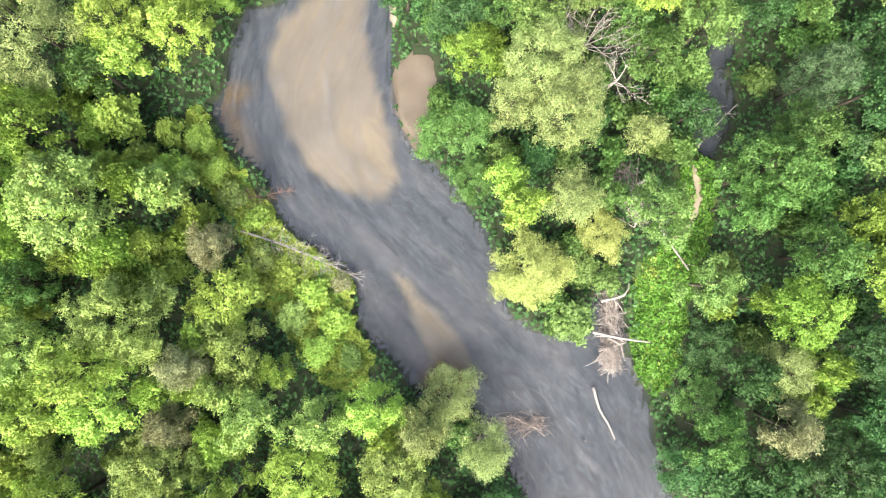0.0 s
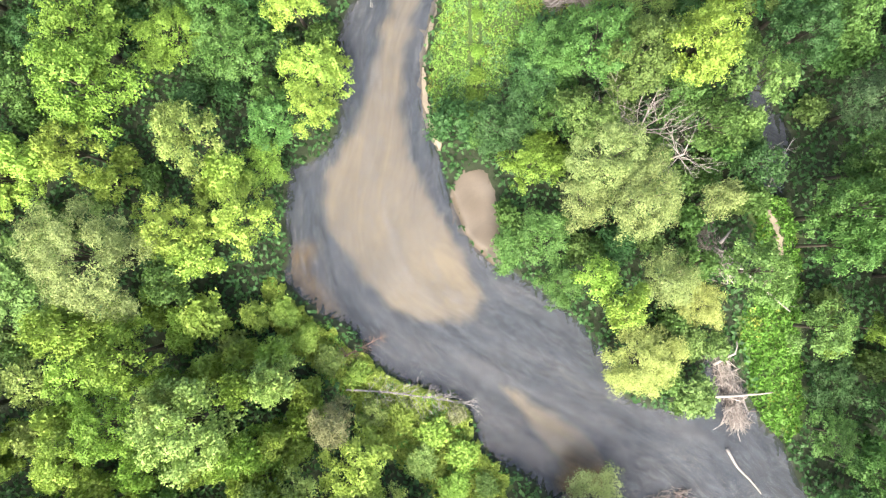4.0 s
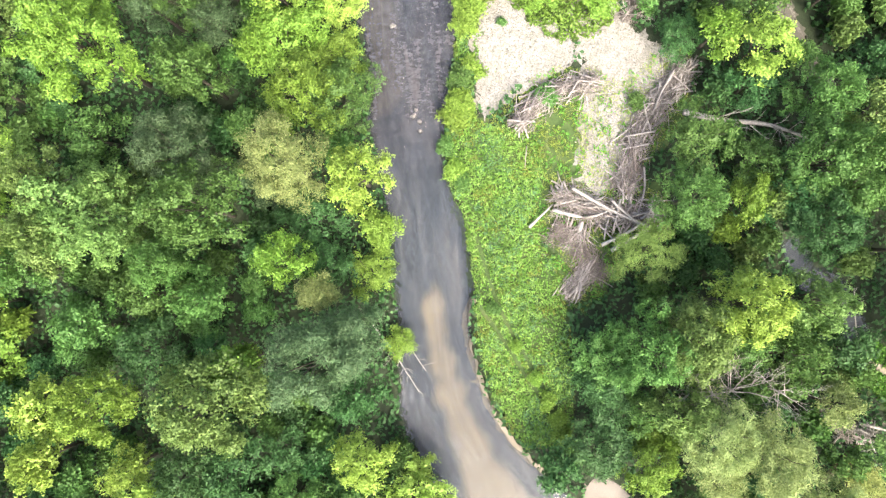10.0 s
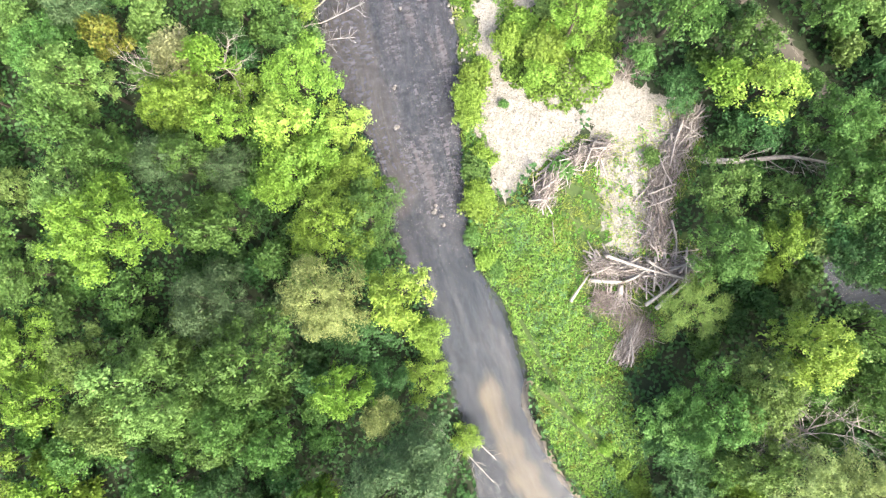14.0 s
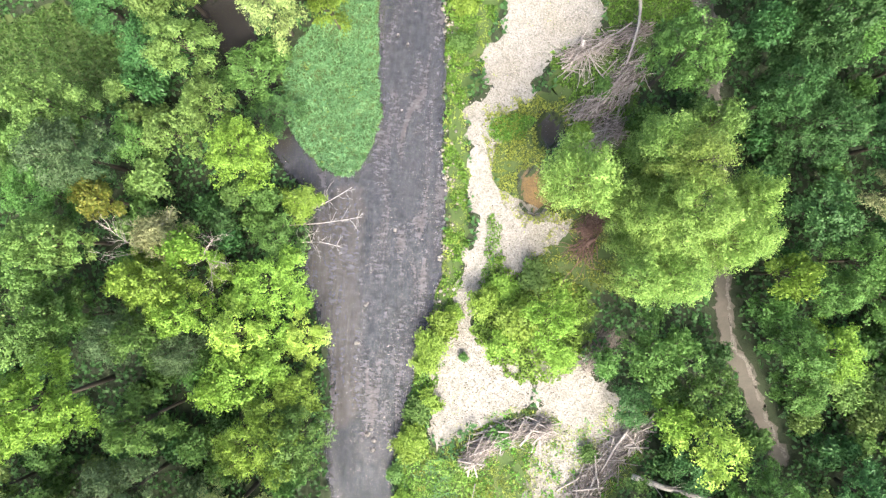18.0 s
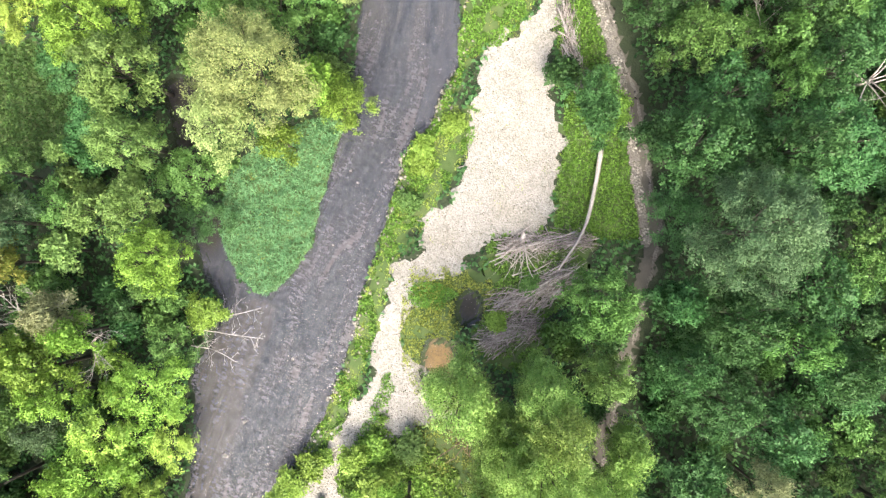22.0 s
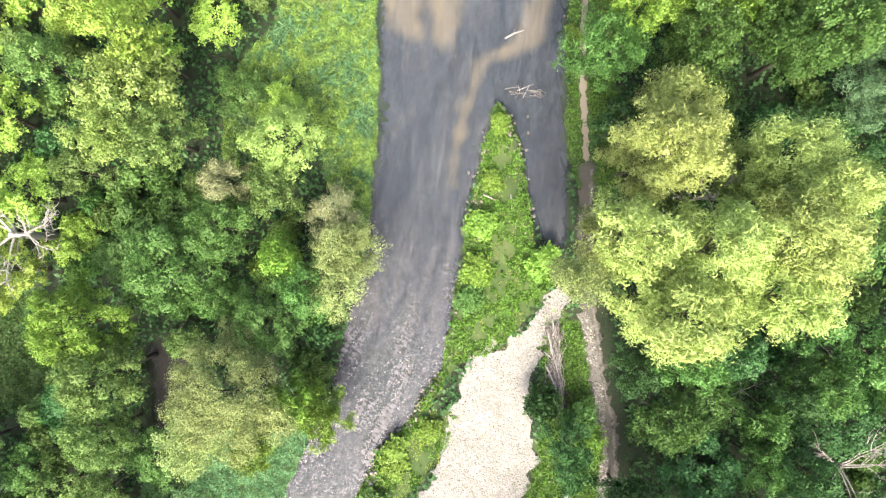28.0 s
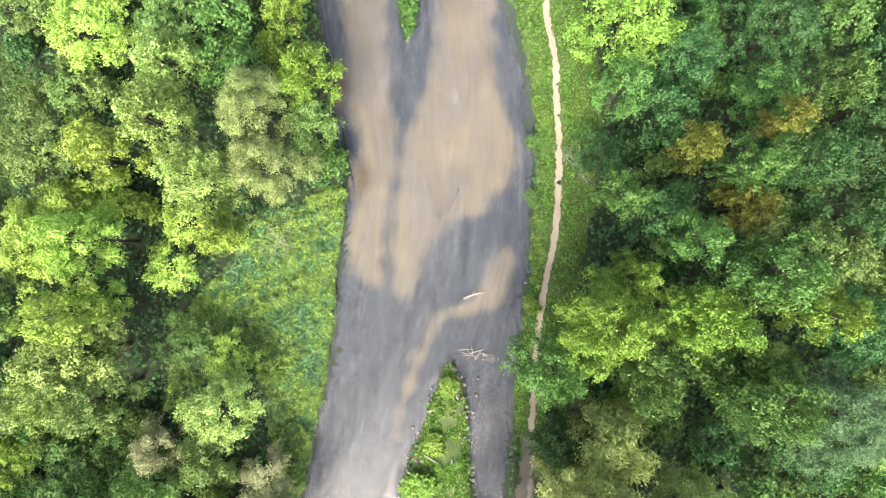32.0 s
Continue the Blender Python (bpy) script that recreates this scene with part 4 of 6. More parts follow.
tree(-24.4, -7.3, 2.5, 14.1, "B")
tree(33.6, -6.9, 3.1, 7.0, "D")
tree(22.0, -6.8, 2.3, 3.1, "D")
tree(-15.1, -6.6, 2.4, 8.3, "S")
tree(-30.5, -6.2, 3.1, 10.2, "S")
tree(28.6, -4.2, 3.3, 7.0, "Y")
tree(-22.5, -4.1, 4.4, 11.5, "S")
tree(-16.7, -3.2, 3.0, 5.6, "B")
tree(25.2, -3.0, 1.4, 10.4, "Y")
tree(21.0, -1.9, 2.7, 6.7, "L")
tree(-23.4, -1.8, 2.1, 7.6, "Y")
tree(-30.6, -1.6, 2.4, 9.8, "A")
tree(7.0, -0.8, 3.3, 5.6, "V")
tree(34.2, -0.7, 3.0, 8.0, "Y")
tree(28.9, 0.3, 2.8, 9.4, "A")
tree(-23.3, 1.1, 2.0, 9.3, "Y")
tree(-17.3, 1.2, 2.2, 8.3, "P")
tree(-21.6, 1.3, 1.4, 8.1, "B")
tree(12.9, 2.2, 2.3, 3.6, "V")
tree(-37.0, 4.0, 2.4, 8.7, "B")
tree(-26.5, 4.1, 3.8, 11.9, "S")
tree(6.2, 4.2, 1.9, 8.8, "B")
tree(23.2, 4.4, 2.4, 9.9, "A")
tree(10.3, 5.0, 2.4, 7.0, "W")
tree(-20.7, 5.4, 1.8, 8.8, "S")
tree(-22.8, 5.9, 2.0, 9.1, "Y")
tree(-27.9, 6.0, 2.3, 10.5, "S")
tree(23.8, 6.6, 3.8, 12.0, "A")
tree(5.4, 6.6, 1.7, 6.8, "B")
tree(2.7, 6.7, 2.2, 4.2, "A")
tree(26.7, 9.3, 2.3, 11.1, "A")
tree(15.9, 10.0, 1.9, 6.7, "W")
tree(-30.6, 10.1, 2.7, 10.5, "Y")
tree(-0.3, 10.6, 1.9, 1.6, "A")
tree(2.4, 10.9, 2.7, 3.4, "A")
tree(9.7, 11.8, 3.4, 9.7, "W")
tree(5.8, 12.6, 2.6, 6.1, "W")
tree(33.7, 13.2, 3.0, 9.0, "D")
tree(-34.5, 13.3, 2.1, 10.2, "B")
tree(28.9, 14.0, 2.8, 9.4, "G")
tree(-26.8, 14.9, 2.1, 7.3, "A")
tree(8.1, 15.3, 3.5, 9.0, "W")
tree(16.1, 15.5, 2.8, 9.0, "A")
tree(-24.4, 16.0, 2.1, 7.2, "B")
tree(2.5, 16.6, 2.2, 5.9, "Y")
tree(19.9, 17.6, 2.5, 10.4, "L")
tree(-31.4, 17.8, 4.9, 10.5, "W")
tree(-20.2, 18.1, 2.9, 7.4, "B")
tree(-25.1, 18.3, 3.1, 7.8, "B")
tree(7.4, 18.4, 2.7, 8.1, "L")
tree(14.6, 18.8, 2.3, 7.5, "A")
tree(5.4, 19.9, 2.2, 5.2, "A")
tree(0.9, 20.0, 2.9, 1.2, "D")
tree(25.1, 20.5, 3.3, 8.4, "D")
tree(28.5, 20.9, 2.5, 8.5, "A")
tree(3.6, 21.2, 2.7, 4.1, "D")
tree(16.2, 21.4, 3.3, 11.0, "B")
tree(-20.6, 21.9, 2.1, 6.3, "B")
tree(-18.2, 22.0, 2.3, 2.4, "Y")
tree(12.1, 22.1, 3.6, 9.4, "L")
tree(25.4, 23.1, 2.6, 6.9, "D")
tree(30.1, 23.2, 2.4, 10.2, "A")
tree(-29.5, 23.3, 1.7, 6.2, "B")
tree(9.1, 23.5, 3.2, 9.5, "A")
tree(4.8, 23.6, 2.2, 4.4, "D")
tree(24.2, 24.2, 1.9, 6.1, "L")
tree(28.0, 24.3, 3.5, 9.3, "A")
tree(6.4, 24.7, 3.1, 5.1, "A")
tree(-16.2, 25.0, 2.6, 5.6, "A")
tree(-12.8, 25.1, 2.4, 6.2, "B")
tree(-22.4, 25.1, 2.8, 8.7, "S")
tree(23.2, 25.6, 2.2, 6.2, "Y")
tree(-37.0, 25.8, 3.1, 8.0, "B")
tree(-31.0, 26.1, 2.4, 9.1, "B")
tree(-33.6, 26.2, 2.0, 9.9, "B")
tree(26.0, 27.2, 2.7, 4.9, "A")
tree(32.7, 27.3, 3.1, 8.2, "A")
tree(-12.2, 28.1, 2.9, 5.4, "B")
tree(15.1, 28.3, 3.4, 3.3, "F")
tree(20.1, 28.9, 3.2, 7.2, "A")
tree(-10.9, 29.2, 1.4, 2.0, "B")
tree(-28.3, 30.5, 4.1, 10.3, "Y")
tree(-17.9, 31.3, 3.2, 6.0, "A")
tree(30.6, 31.5, 2.8, 1.9, "D")
tree(24.3, 31.8, 2.9, 5.4, "A")
tree(40.0, 32.0, 2.2, 7.0, "A")
tree(43.9, 32.6, 2.7, 7.0, "Y")
tree(32.0, 33.1, 2.9, 7.9, "B")
tree(-12.2, 33.3, 2.7, 7.6, "B")
tree(-22.2, 33.5, 3.1, 5.8, "Y")
tree(-28.2, 34.7, 3.8, 7.7, "Y")
tree(41.6, 35.0, 2.3, 8.8, "A")
tree(-18.8, 35.0, 2.6, 5.4, "A")
tree(31.3, 36.4, 1.9, 6.4, "Y")
tree(46.5, 36.5, 2.3, 8.1, "A")
tree(49.7, 36.8, 2.5, 8.3, "A")
tree(-9.2, 37.4, 2.5, 7.9, "D")
tree(42.6, 37.6, 2.0, 6.1, "A")
tree(-4.3, 37.6, 1.4, 2.1, "Y")
tree(-16.2, 38.1, 2.2, 5.0, "D")
tree(29.9, 38.4, 2.2, 1.2, "D")
tree(54.6, 39.5, 2.2, 9.6, "P")
tree(44.9, 39.5, 2.1, 8.5, "Y")
tree(-20.5, 39.9, 3.0, 6.3, "D")
tree(-5.8, 40.8, 2.9, 9.0, "G")
tree(-8.6, 41.0, 4.0, 12.2, "G")
tree(50.5, 41.3, 3.0, 7.1, "D")
tree(57.7, 42.0, 2.9, 8.2, "D")
tree(33.4, 42.1, 3.0, 10.8, "A")
tree(-22.4, 42.7, 2.5, 8.1, "D")
tree(-26.5, 43.1, 2.9, 8.5, "B")
tree(-1.5, 43.2, 2.3, 3.1, "Y")
tree(44.3, 44.0, 2.2, 9.8, "WG")
tree(-15.9, 44.5, 4.1, 12.8, "L")
tree(-5.1, 45.0, 1.5, 9.0, "W")
tree(1.5, 45.1, 1.8, 3.3, "Y")
tree(-13.3, 45.4, 2.0, 10.0, "Y")
tree(41.9, 45.5, 2.7, 12.4, "WG")
tree(63.0, 45.7, 2.4, 10.9, "D")
tree(37.6, 45.8, 2.3, 12.4, "WG")
tree(-25.6, 45.9, 2.3, 7.3, "B")
tree(46.4, 45.9, 2.0, 9.6, "WG")
tree(-3.4, 46.0, 2.2, 5.4, "D")
tree(54.7, 46.1, 3.1, 8.4, "D")
tree(35.3, 47.8, 2.0, 13.6, "WG")
tree(-4.8, 48.3, 2.4, 10.4, "Y")
tree(29.1, 48.6, 2.5, 7.9, "Y")
tree(3.4, 48.7, 2.8, 10.1, "B")
tree(40.4, 49.4, 3.5, 16.1, "WG")
tree(-1.7, 49.6, 2.8, 5.0, "D")
tree(59.5, 49.9, 1.8, 14.1, "A")
tree(38.3, 50.6, 3.2, 12.9, "WG")
tree(-11.6, 50.7, 2.5, 8.8, "A")
tree(52.7, 50.7, 2.3, 11.7, "D")
tree(-22.8, 50.8, 3.4, 10.3, "Y")
tree(-29.6, 51.5, 2.1, 8.0, "B")
tree(42.3, 51.6, 2.7, 17.0, "WG")
tree(47.2, 52.1, 2.3, 11.2, "L")
tree(57.2, 52.5, 3.4, 13.4, "D")
tree(0.4, 53.3, 3.1, 12.1, "W")
tree(42.6, 53.5, 2.5, 14.5, "WG")
tree(6.9, 54.3, 3.2, 7.5, "A")
tree(-11.4, 54.5, 2.2, 11.1, "A")
tree(54.1, 55.1, 2.0, 11.1, "D")
tree(-6.5, 55.4, 3.7, 12.9, "A")
tree(36.9, 55.5, 3.0, 14.9, "WG")
tree(-19.8, 55.9, 2.9, 7.9, "A")
tree(5.1, 56.2, 3.3, 9.1, "Y")
tree(9.5, 57.0, 2.4, 5.3, "Y")
tree(48.7, 57.5, 3.1, 12.0, "A")
tree(-11.9, 58.0, 2.3, 12.6, "L")
tree(59.9, 58.1, 4.9, 16.3, "G")
tree(-4.4, 59.7, 3.1, 11.0, "G")
tree(12.5, 60.1, 2.4, 2.2, "B")
tree(58.5, 60.2, 2.8, 3.6, "D")
tree(9.2, 60.6, 2.7, 4.8, "Y")
tree(-9.7, 60.7, 2.3, 11.3, "L")
tree(-12.6, 60.8, 4.2, 11.9, "L")
tree(7.0, 60.8, 3.0, 7.0, "Y")
tree(70.0, 61.3, 4.2, 9.0, "D")
tree(-15.5, 61.5, 2.7, 12.3, "L")
tree(5.3, 61.5, 1.9, 7.5, "Y")
tree(65.0, 62.0, 2.9, 14.7, "D")
tree(0.4, 62.9, 2.7, 11.6, "A")
tree(-20.1, 62.9, 2.5, 8.7, "A")
tree(9.7, 63.6, 2.9, 8.2, "B")
tree(-24.5, 63.8, 2.1, 8.0, "Y")
tree(59.7, 64.8, 3.9, 13.2, "D")
tree(13.4, 65.0, 3.5, 6.3, "Y")
tree(4.4, 65.8, 2.2, 6.6, "G")
tree(71.5, 66.1, 2.4, 10.4, "D")
tree(-13.9, 66.6, 2.7, 9.1, "L")
tree(69.5, 66.8, 2.3, 8.5, "A")
tree(58.7, 67.0, 2.0, 6.4, "D")
tree(16.3, 67.7, 2.3, 4.6, "A")
tree(7.2, 67.7, 2.5, 8.7, "Y")
tree(-18.8, 67.8, 2.5, 8.7, "Y")
tree(3.6, 68.3, 2.5, 9.2, "A")
tree(-3.4, 68.6, 4.7, 14.3, "Y")
tree(19.5, 68.9, 1.9, 2.6, "Y")
tree(2.1, 69.5, 2.5, 8.7, "G")
tree(70.5, 69.7, 2.1, 8.0, "A")
tree(7.7, 69.8, 2.7, 8.9, "Y")
tree(55.5, 70.2, 2.0, 6.5, "D")
tree(75.3, 71.3, 2.5, 9.7, "A")
tree(73.4, 71.3, 2.5, 8.8, "D")
tree(-17.1, 71.4, 3.4, 7.0, "Y")
tree(10.9, 71.4, 1.9, 8.3, "Y")
tree(6.2, 71.9, 2.3, 8.3, "Y")
tree(55.7, 72.0, 2.2, 6.9, "D")
tree(63.4, 72.4, 2.8, 10.3, "A")
tree(0.4, 72.9, 2.4, 11.0, "A")
tree(9.8, 73.4, 2.1, 8.2, "P")
tree(19.1, 74.4, 3.1, 8.7, "Y")
tree(-0.2, 74.7, 2.1, 8.0, "A")
tree(-11.9, 75.1, 2.7, 7.0, "A")
tree(69.9, 75.5, 3.0, 7.3, "D")
tree(62.5, 76.1, 2.3, 8.1, "D")
tree(22.8, 76.4, 2.4, 3.0, "D")
tree(4.2, 77.6, 2.7, 12.3, "L")
tree(64.8, 77.7, 2.5, 14.9, "A")
tree(0.9, 78.1, 3.0, 9.8, "A")
tree(31.7, 78.8, 1.8, 7.6, "Y")
tree(8.0, 78.8, 1.9, 8.3, "O")
tree(37.7, 79.0, 2.3, 7.5, "Y")
tree(19.5, 79.1, 2.3, 8.1, "L")
tree(23.0, 79.8, 2.8, 5.0, "A")
tree(70.4, 80.2, 2.6, 18.4, "V")
tree(37.6, 80.6, 2.0, 5.5, "Y")
tree(64.1, 80.9, 3.0, 19.4, "V")
tree(28.2, 81.3, 3.0, 10.1, "W")
tree(9.3, 81.8, 2.8, 12.9, "G")
tree(36.0, 81.8, 2.1, 8.3, "Y")
tree(12.2, 82.1, 2.7, 4.4, "A")
tree(4.5, 82.3, 3.5, 8.0, "A")
tree(21.2, 83.4, 3.1, 9.1, "L")
tree(72.2, 83.7, 3.4, 20.3, "V")
tree(32.5, 83.7, 5.0, 11.9, "W")
tree(67.5, 84.5, 3.5, 19.4, "V")
tree(59.2, 84.8, 1.9, 15.8, "W")
tree(10.7, 85.5, 2.5, 12.6, "L")
tree(74.3, 86.0, 2.2, 19.5, "V")
tree(62.6, 86.6, 3.0, 19.3, "V")
tree(18.4, 86.9, 3.0, 5.0, "D")
tree(23.5, 88.1, 3.5, 11.8, "L")
tree(35.7, 88.2, 3.2, 8.1, "A")
tree(74.5, 88.7, 3.3, 16.7, "V")
tree(86.2, 88.8, 2.7, 7.0, "D")
tree(41.9, 88.9, 3.0, 7.8, "W")
tree(39.6, 89.7, 2.5, 8.2, "A")
tree(83.1, 90.5, 2.5, 6.0, "D")
tree(32.9, 91.1, 2.3, 7.0, "A")
tree(67.0, 91.4, 3.3, 18.8, "V")
tree(43.4, 91.9, 2.8, 8.1, "W")
tree(22.7, 92.2, 4.4, 11.4, "Y")
tree(87.2, 92.3, 4.6, 10.0, "G")
tree(17.7, 92.4, 2.8, 4.0, "D")
tree(38.7, 92.6, 1.8, 9.7, "Y")
tree(29.6, 94.3, 3.8, 8.6, "A")
tree(69.4, 94.5, 2.9, 14.2, "V")
tree(43.0, 94.6, 2.7, 5.9, "P")
tree(66.4, 94.8, 2.4, 10.7, "D")
tree(34.8, 96.1, 3.3, 8.9, "A")
tree(27.1, 96.3, 3.6, 5.7, "A")
tree(80.3, 96.3, 3.9, 15.8, "A")
tree(39.3, 97.6, 2.5, 8.3, "L")
tree(17.2, 97.9, 3.2, 7.0, "B")
tree(73.0, 98.5, 3.2, 13.2, "A")
tree(89.8, 98.6, 3.6, 8.0, "D")
tree(36.1, 99.3, 2.5, 8.8, "P")
tree(66.9, 100.3, 3.1, 11.6, "A")
tree(41.2, 101.4, 3.4, 8.2, "S")
tree(84.7, 101.4, 1.8, 15.8, "Y")
tree(77.5, 102.1, 3.2, 13.8, "Y")
tree(70.4, 103.2, 4.4, 15.8, "Y")
tree(24.6, 104.0, 2.7, 7.0, "L")
tree(32.5, 104.2, 3.6, 11.2, "L")
tree(41.5, 104.4, 2.3, 4.5, "B")
tree(82.2, 104.5, 3.0, 16.0, "A")
tree(29.8, 105.3, 3.1, 11.8, "S")
tree(73.4, 105.6, 2.3, 12.4, "Y")
tree(38.5, 106.5, 2.9, 2.2, "A")
tree(93.9, 106.8, 2.7, 8.0, "D")
tree(31.9, 107.3, 4.1, 11.6, "S")
tree(77.8, 107.7, 2.2, 13.8, "A")
tree(83.4, 109.4, 2.2, 10.2, "O")
tree(77.0, 110.0, 2.9, 9.2, "D")
tree(33.6, 110.6, 2.9, 14.7, "B")
tree(93.5, 111.0, 2.9, 7.0, "D")
tree(87.0, 111.9, 2.6, 13.6, "D")
tree(83.3, 112.0, 2.3, 12.8, "A")
tree(74.0, 112.0, 2.4, 10.6, "A")
tree(25.2, 112.2, 2.5, 9.4, "L")
tree(44.1, 114.5, 1.9, 10.2, "B")
tree(80.7, 114.6, 1.8, 9.6, "O")
tree(84.7, 114.6, 1.3, 14.4, "O")
tree(74.5, 115.5, 2.4, 3.0, "D")
tree(95.8, 115.6, 2.7, 7.0, "D")
tree(34.3, 115.9, 3.5, 11.9, "B")
tree(29.2, 116.6, 3.8, 8.0, "B")
tree(86.4, 116.7, 3.1, 9.8, "A")
tree(92.6, 117.4, 2.5, 8.7, "A")
tree(48.4, 119.0, 3.2, 10.1, "W")
tree(43.0, 119.1, 3.2, 10.9, "S")
tree(76.3, 120.0, 2.5, 8.7, "A")
tree(37.1, 121.5, 2.9, 11.5, "B")
tree(82.0, 121.9, 3.2, 7.0, "D")
tree(52.1, 121.9, 2.6, 7.5, "L")
tree(89.3, 122.6, 3.8, 8.0, "D")
tree(48.3, 123.4, 3.2, 10.9, "W")
tree(41.2, 123.7, 2.9, 12.1, "S")
tree(77.9, 125.3, 4.2, 8.0, "Y")
tree(52.5, 125.5, 2.9, 9.5, "Y")
tree(42.0, 128.2, 2.9, 9.5, "S")
tree(51.3, 131.6, 2.3, 7.0, "Y")
tree(42.3, 131.9, 2.9, 7.0, "L")
tree(36.3, 132.6, 4.1, 7.0, "B")
tree(29.0, 136.4, 2.8, 5.0, "L")

# younger trees and shrubs that fill the wood between the tall ones
OPEN = [smooth(z, closed=True) for z in (ZONE_BUTTERBUR, ZONE_REED_TIP, ZONE_REED_BANK, ZONE_REED_STRIP, ZONE_SPIT, ZONE_BAR_EDGE, ZONE_BAR_SHRUBS, ZONE_TRACK_VERGE,
                                         ZONE_EAST_VERGE, ZONE_BACK_CHANNEL, ZONE_MEADOW_A, ZONE_MEADOW_B, ZONE_NOSE, GRAVEL_WEST, GRAVEL_EAST, GRAVEL_LONG, SAND_BAR, ZONE_JAM, ZONE_TANGLE, ZONE_ROOTS, ZONE_RIDGE, ZONE_POOLSIDE)]


WAYS = smooth(TRACK + PATH_UP, 1.5)
opened = np.minimum(distance(cells, WAYS, False, 6.0) - 1.2, 6.0)
for z in OPEN:
    opened = np.minimum(opened, signed(cells, z, 3.0))
OPENED = opened.reshape(gx.shape)


def opening(xy):
    """Distance to the nearest open ground."""
    i = np.clip(((xy[:, 0] - (X_LO - 3)) / CELL).astype(int), 0, OPENED.shape[1] - 1)
    j = np.clip(((xy[:, 1] - (Y_LO - 14)) / CELL).astype(int), 0, OPENED.shape[0] - 1)
    return OPENED[j, i]


def free_of(xy, margin):
    """Whether places lie in the wood, that far from water and from open ground."""
    return (shore(xy) > margin) & (opening(xy) > margin * 0.6)


rng = np.random.RandomState(21)
cand = np.stack([rng.uniform(X_LO + 6, X_HI - 6, 9000), rng.uniform(Y_LO + 4, Y_HI - 6, 9000)], 1)
# only the belt along the valley that lies under the flight
VALLEY = smooth([(-2, -46), (-4, 0), (-2, 20), (10, 46), (36, 66), (50, 90), (62, 118), (66, 150)])
cand = cand[(distance(cand, VALLEY, False, 60.0) < 44) & free_of(cand, 1.0)]
spots = np.array(PLACED)
for (x, y) in cand:
    d = np.hypot(spots[:, 0] - x, spots[:, 1] - y)
    gap = float((d - spots[:, 2] * 0.74).min())
    if gap < 0.4:
        continue
    here = np.array([[x, y]])
    room = min(float(shore(here)[0]), float(opening(here)[0])) + 0.5
    r = min(3.4, max(1.1, gap * rng.uniform(1.1, 1.45)), max(1.0, room))
    near = KINDS_PLACED[int(np.argmin(d))]
    # leaf kind by place also paints light: paler on the sunny bank, deeper elsewhere
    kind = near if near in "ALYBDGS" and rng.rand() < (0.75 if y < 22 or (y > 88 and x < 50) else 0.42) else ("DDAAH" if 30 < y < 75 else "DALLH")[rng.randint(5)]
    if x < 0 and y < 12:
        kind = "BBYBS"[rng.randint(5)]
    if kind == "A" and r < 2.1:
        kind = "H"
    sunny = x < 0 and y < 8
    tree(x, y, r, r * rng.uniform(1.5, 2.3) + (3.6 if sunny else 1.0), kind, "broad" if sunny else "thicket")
    spots = np.vstack([spots, (x, y, r)])

# low bushes at the water's edge
tree(22.0, 53.3, 1.2, 1.3, "Y", "thicket")
tree(19.0, 52.1, 1.5, 1.6, "Y", "thicket")
tree(15.4, 49.2, 1.1, 1.2, "A", "thicket")
tree(12.7, 47.2, 1.1, 1.2, "Y", "thicket")
tree(9.4, 44.2, 0.9, 1.0, "Y", "thicket")
tree(10.4, 46.3, 0.8, 0.9, "A", "thicket")
tree(21.4, 50.1, 0.4, 0.6, "A", "thicket")
tree(20.2, 52.8, 1.5, 1.4, "Y", "thicket")
tree(13.7, 47.8, 1.3, 1.3, "Y", "thicket")
tree(16.7, 49.2, 1.0, 1.1, "Y", "thicket")
tree(41.3, 73.1, 1.0, 1.0, "Y", "thicket")
tree(38.8, 70.7, 0.9, 0.9, "A", "thicket")
tree(23.3, 53.5, 0.7, 0.8, "Y", "thicket")
tree(58.6, 86.3, 1.2, 1.1, "Y", "thicket")
tree(52.8, 87.1, 1.2, 1.0, "Y", "thicket")
tree(51.6, 84.9, 1.2, 1.0, "A", "thicket")
tree(54.4, 90.7, 1.1, 0.9, "Y", "thicket")
tree(56.4, 94.1, 0.8, 0.8, "Y", "thicket")
tree(58.6, 98.6, 0.8, 0.7, "Y", "thicket")
tree(41.7, 74.1, 1.1, 0.9, "Y", "thicket")
tree(45.1, 75.1, 1.0, 0.9, "Y", "thicket")
tree(26.7, 49.5, 1.9, 1.6, "Y", "thicket")
tree(27.6, 52.4, 1.2, 1.3, "Y", "thicket")
tree(27.8, 45.2, 1.6, 1.6, "Y", "thicket")
tree(30.5, 51.5, 1.2, 1.0, "L", "thicket")
tree(19.4, 42.9, 0.9, 0.9, "A", "thicket")
tree(24.6, 49.0, 1.6, 1.4, "Y", "thicket")
tree(25.8, 52.6, 1.6, 1.5, "Y", "thicket")
tree(27.3, 50.2, 1.6, 1.5, "Y", "thicket")
tree(24.2, 37.1, 0.7, 0.8, "A", "thicket")
tree(68.8, 113.3, 0.7, 0.8, "A", "thicket")
tree(66.8, 104.3, 0.7, 0.8, "Y", "thicket")
tree(69.9, 118.1, 0.7, 0.8, "A", "thicket")
tree(9.1, 43.1, 0.8, 1.0, "A", "thicket")
tree(13.5, 47.6, 1.2, 1.2, "Y", "thicket")
tree(45.4, 59.9, 0.9, 1.0, "A", "thicket")
tree(41.6, 58.2, 0.8, 0.9, "Y", "thicket")
tree(57.4, 72.6, 1.9, 2.4, "A", "thicket")
tree(57.7, 70.4, 1.6, 2.2, "Y", "thicket")
tree(55.5, 75.1, 1.4, 1.8, "A", "thicket")
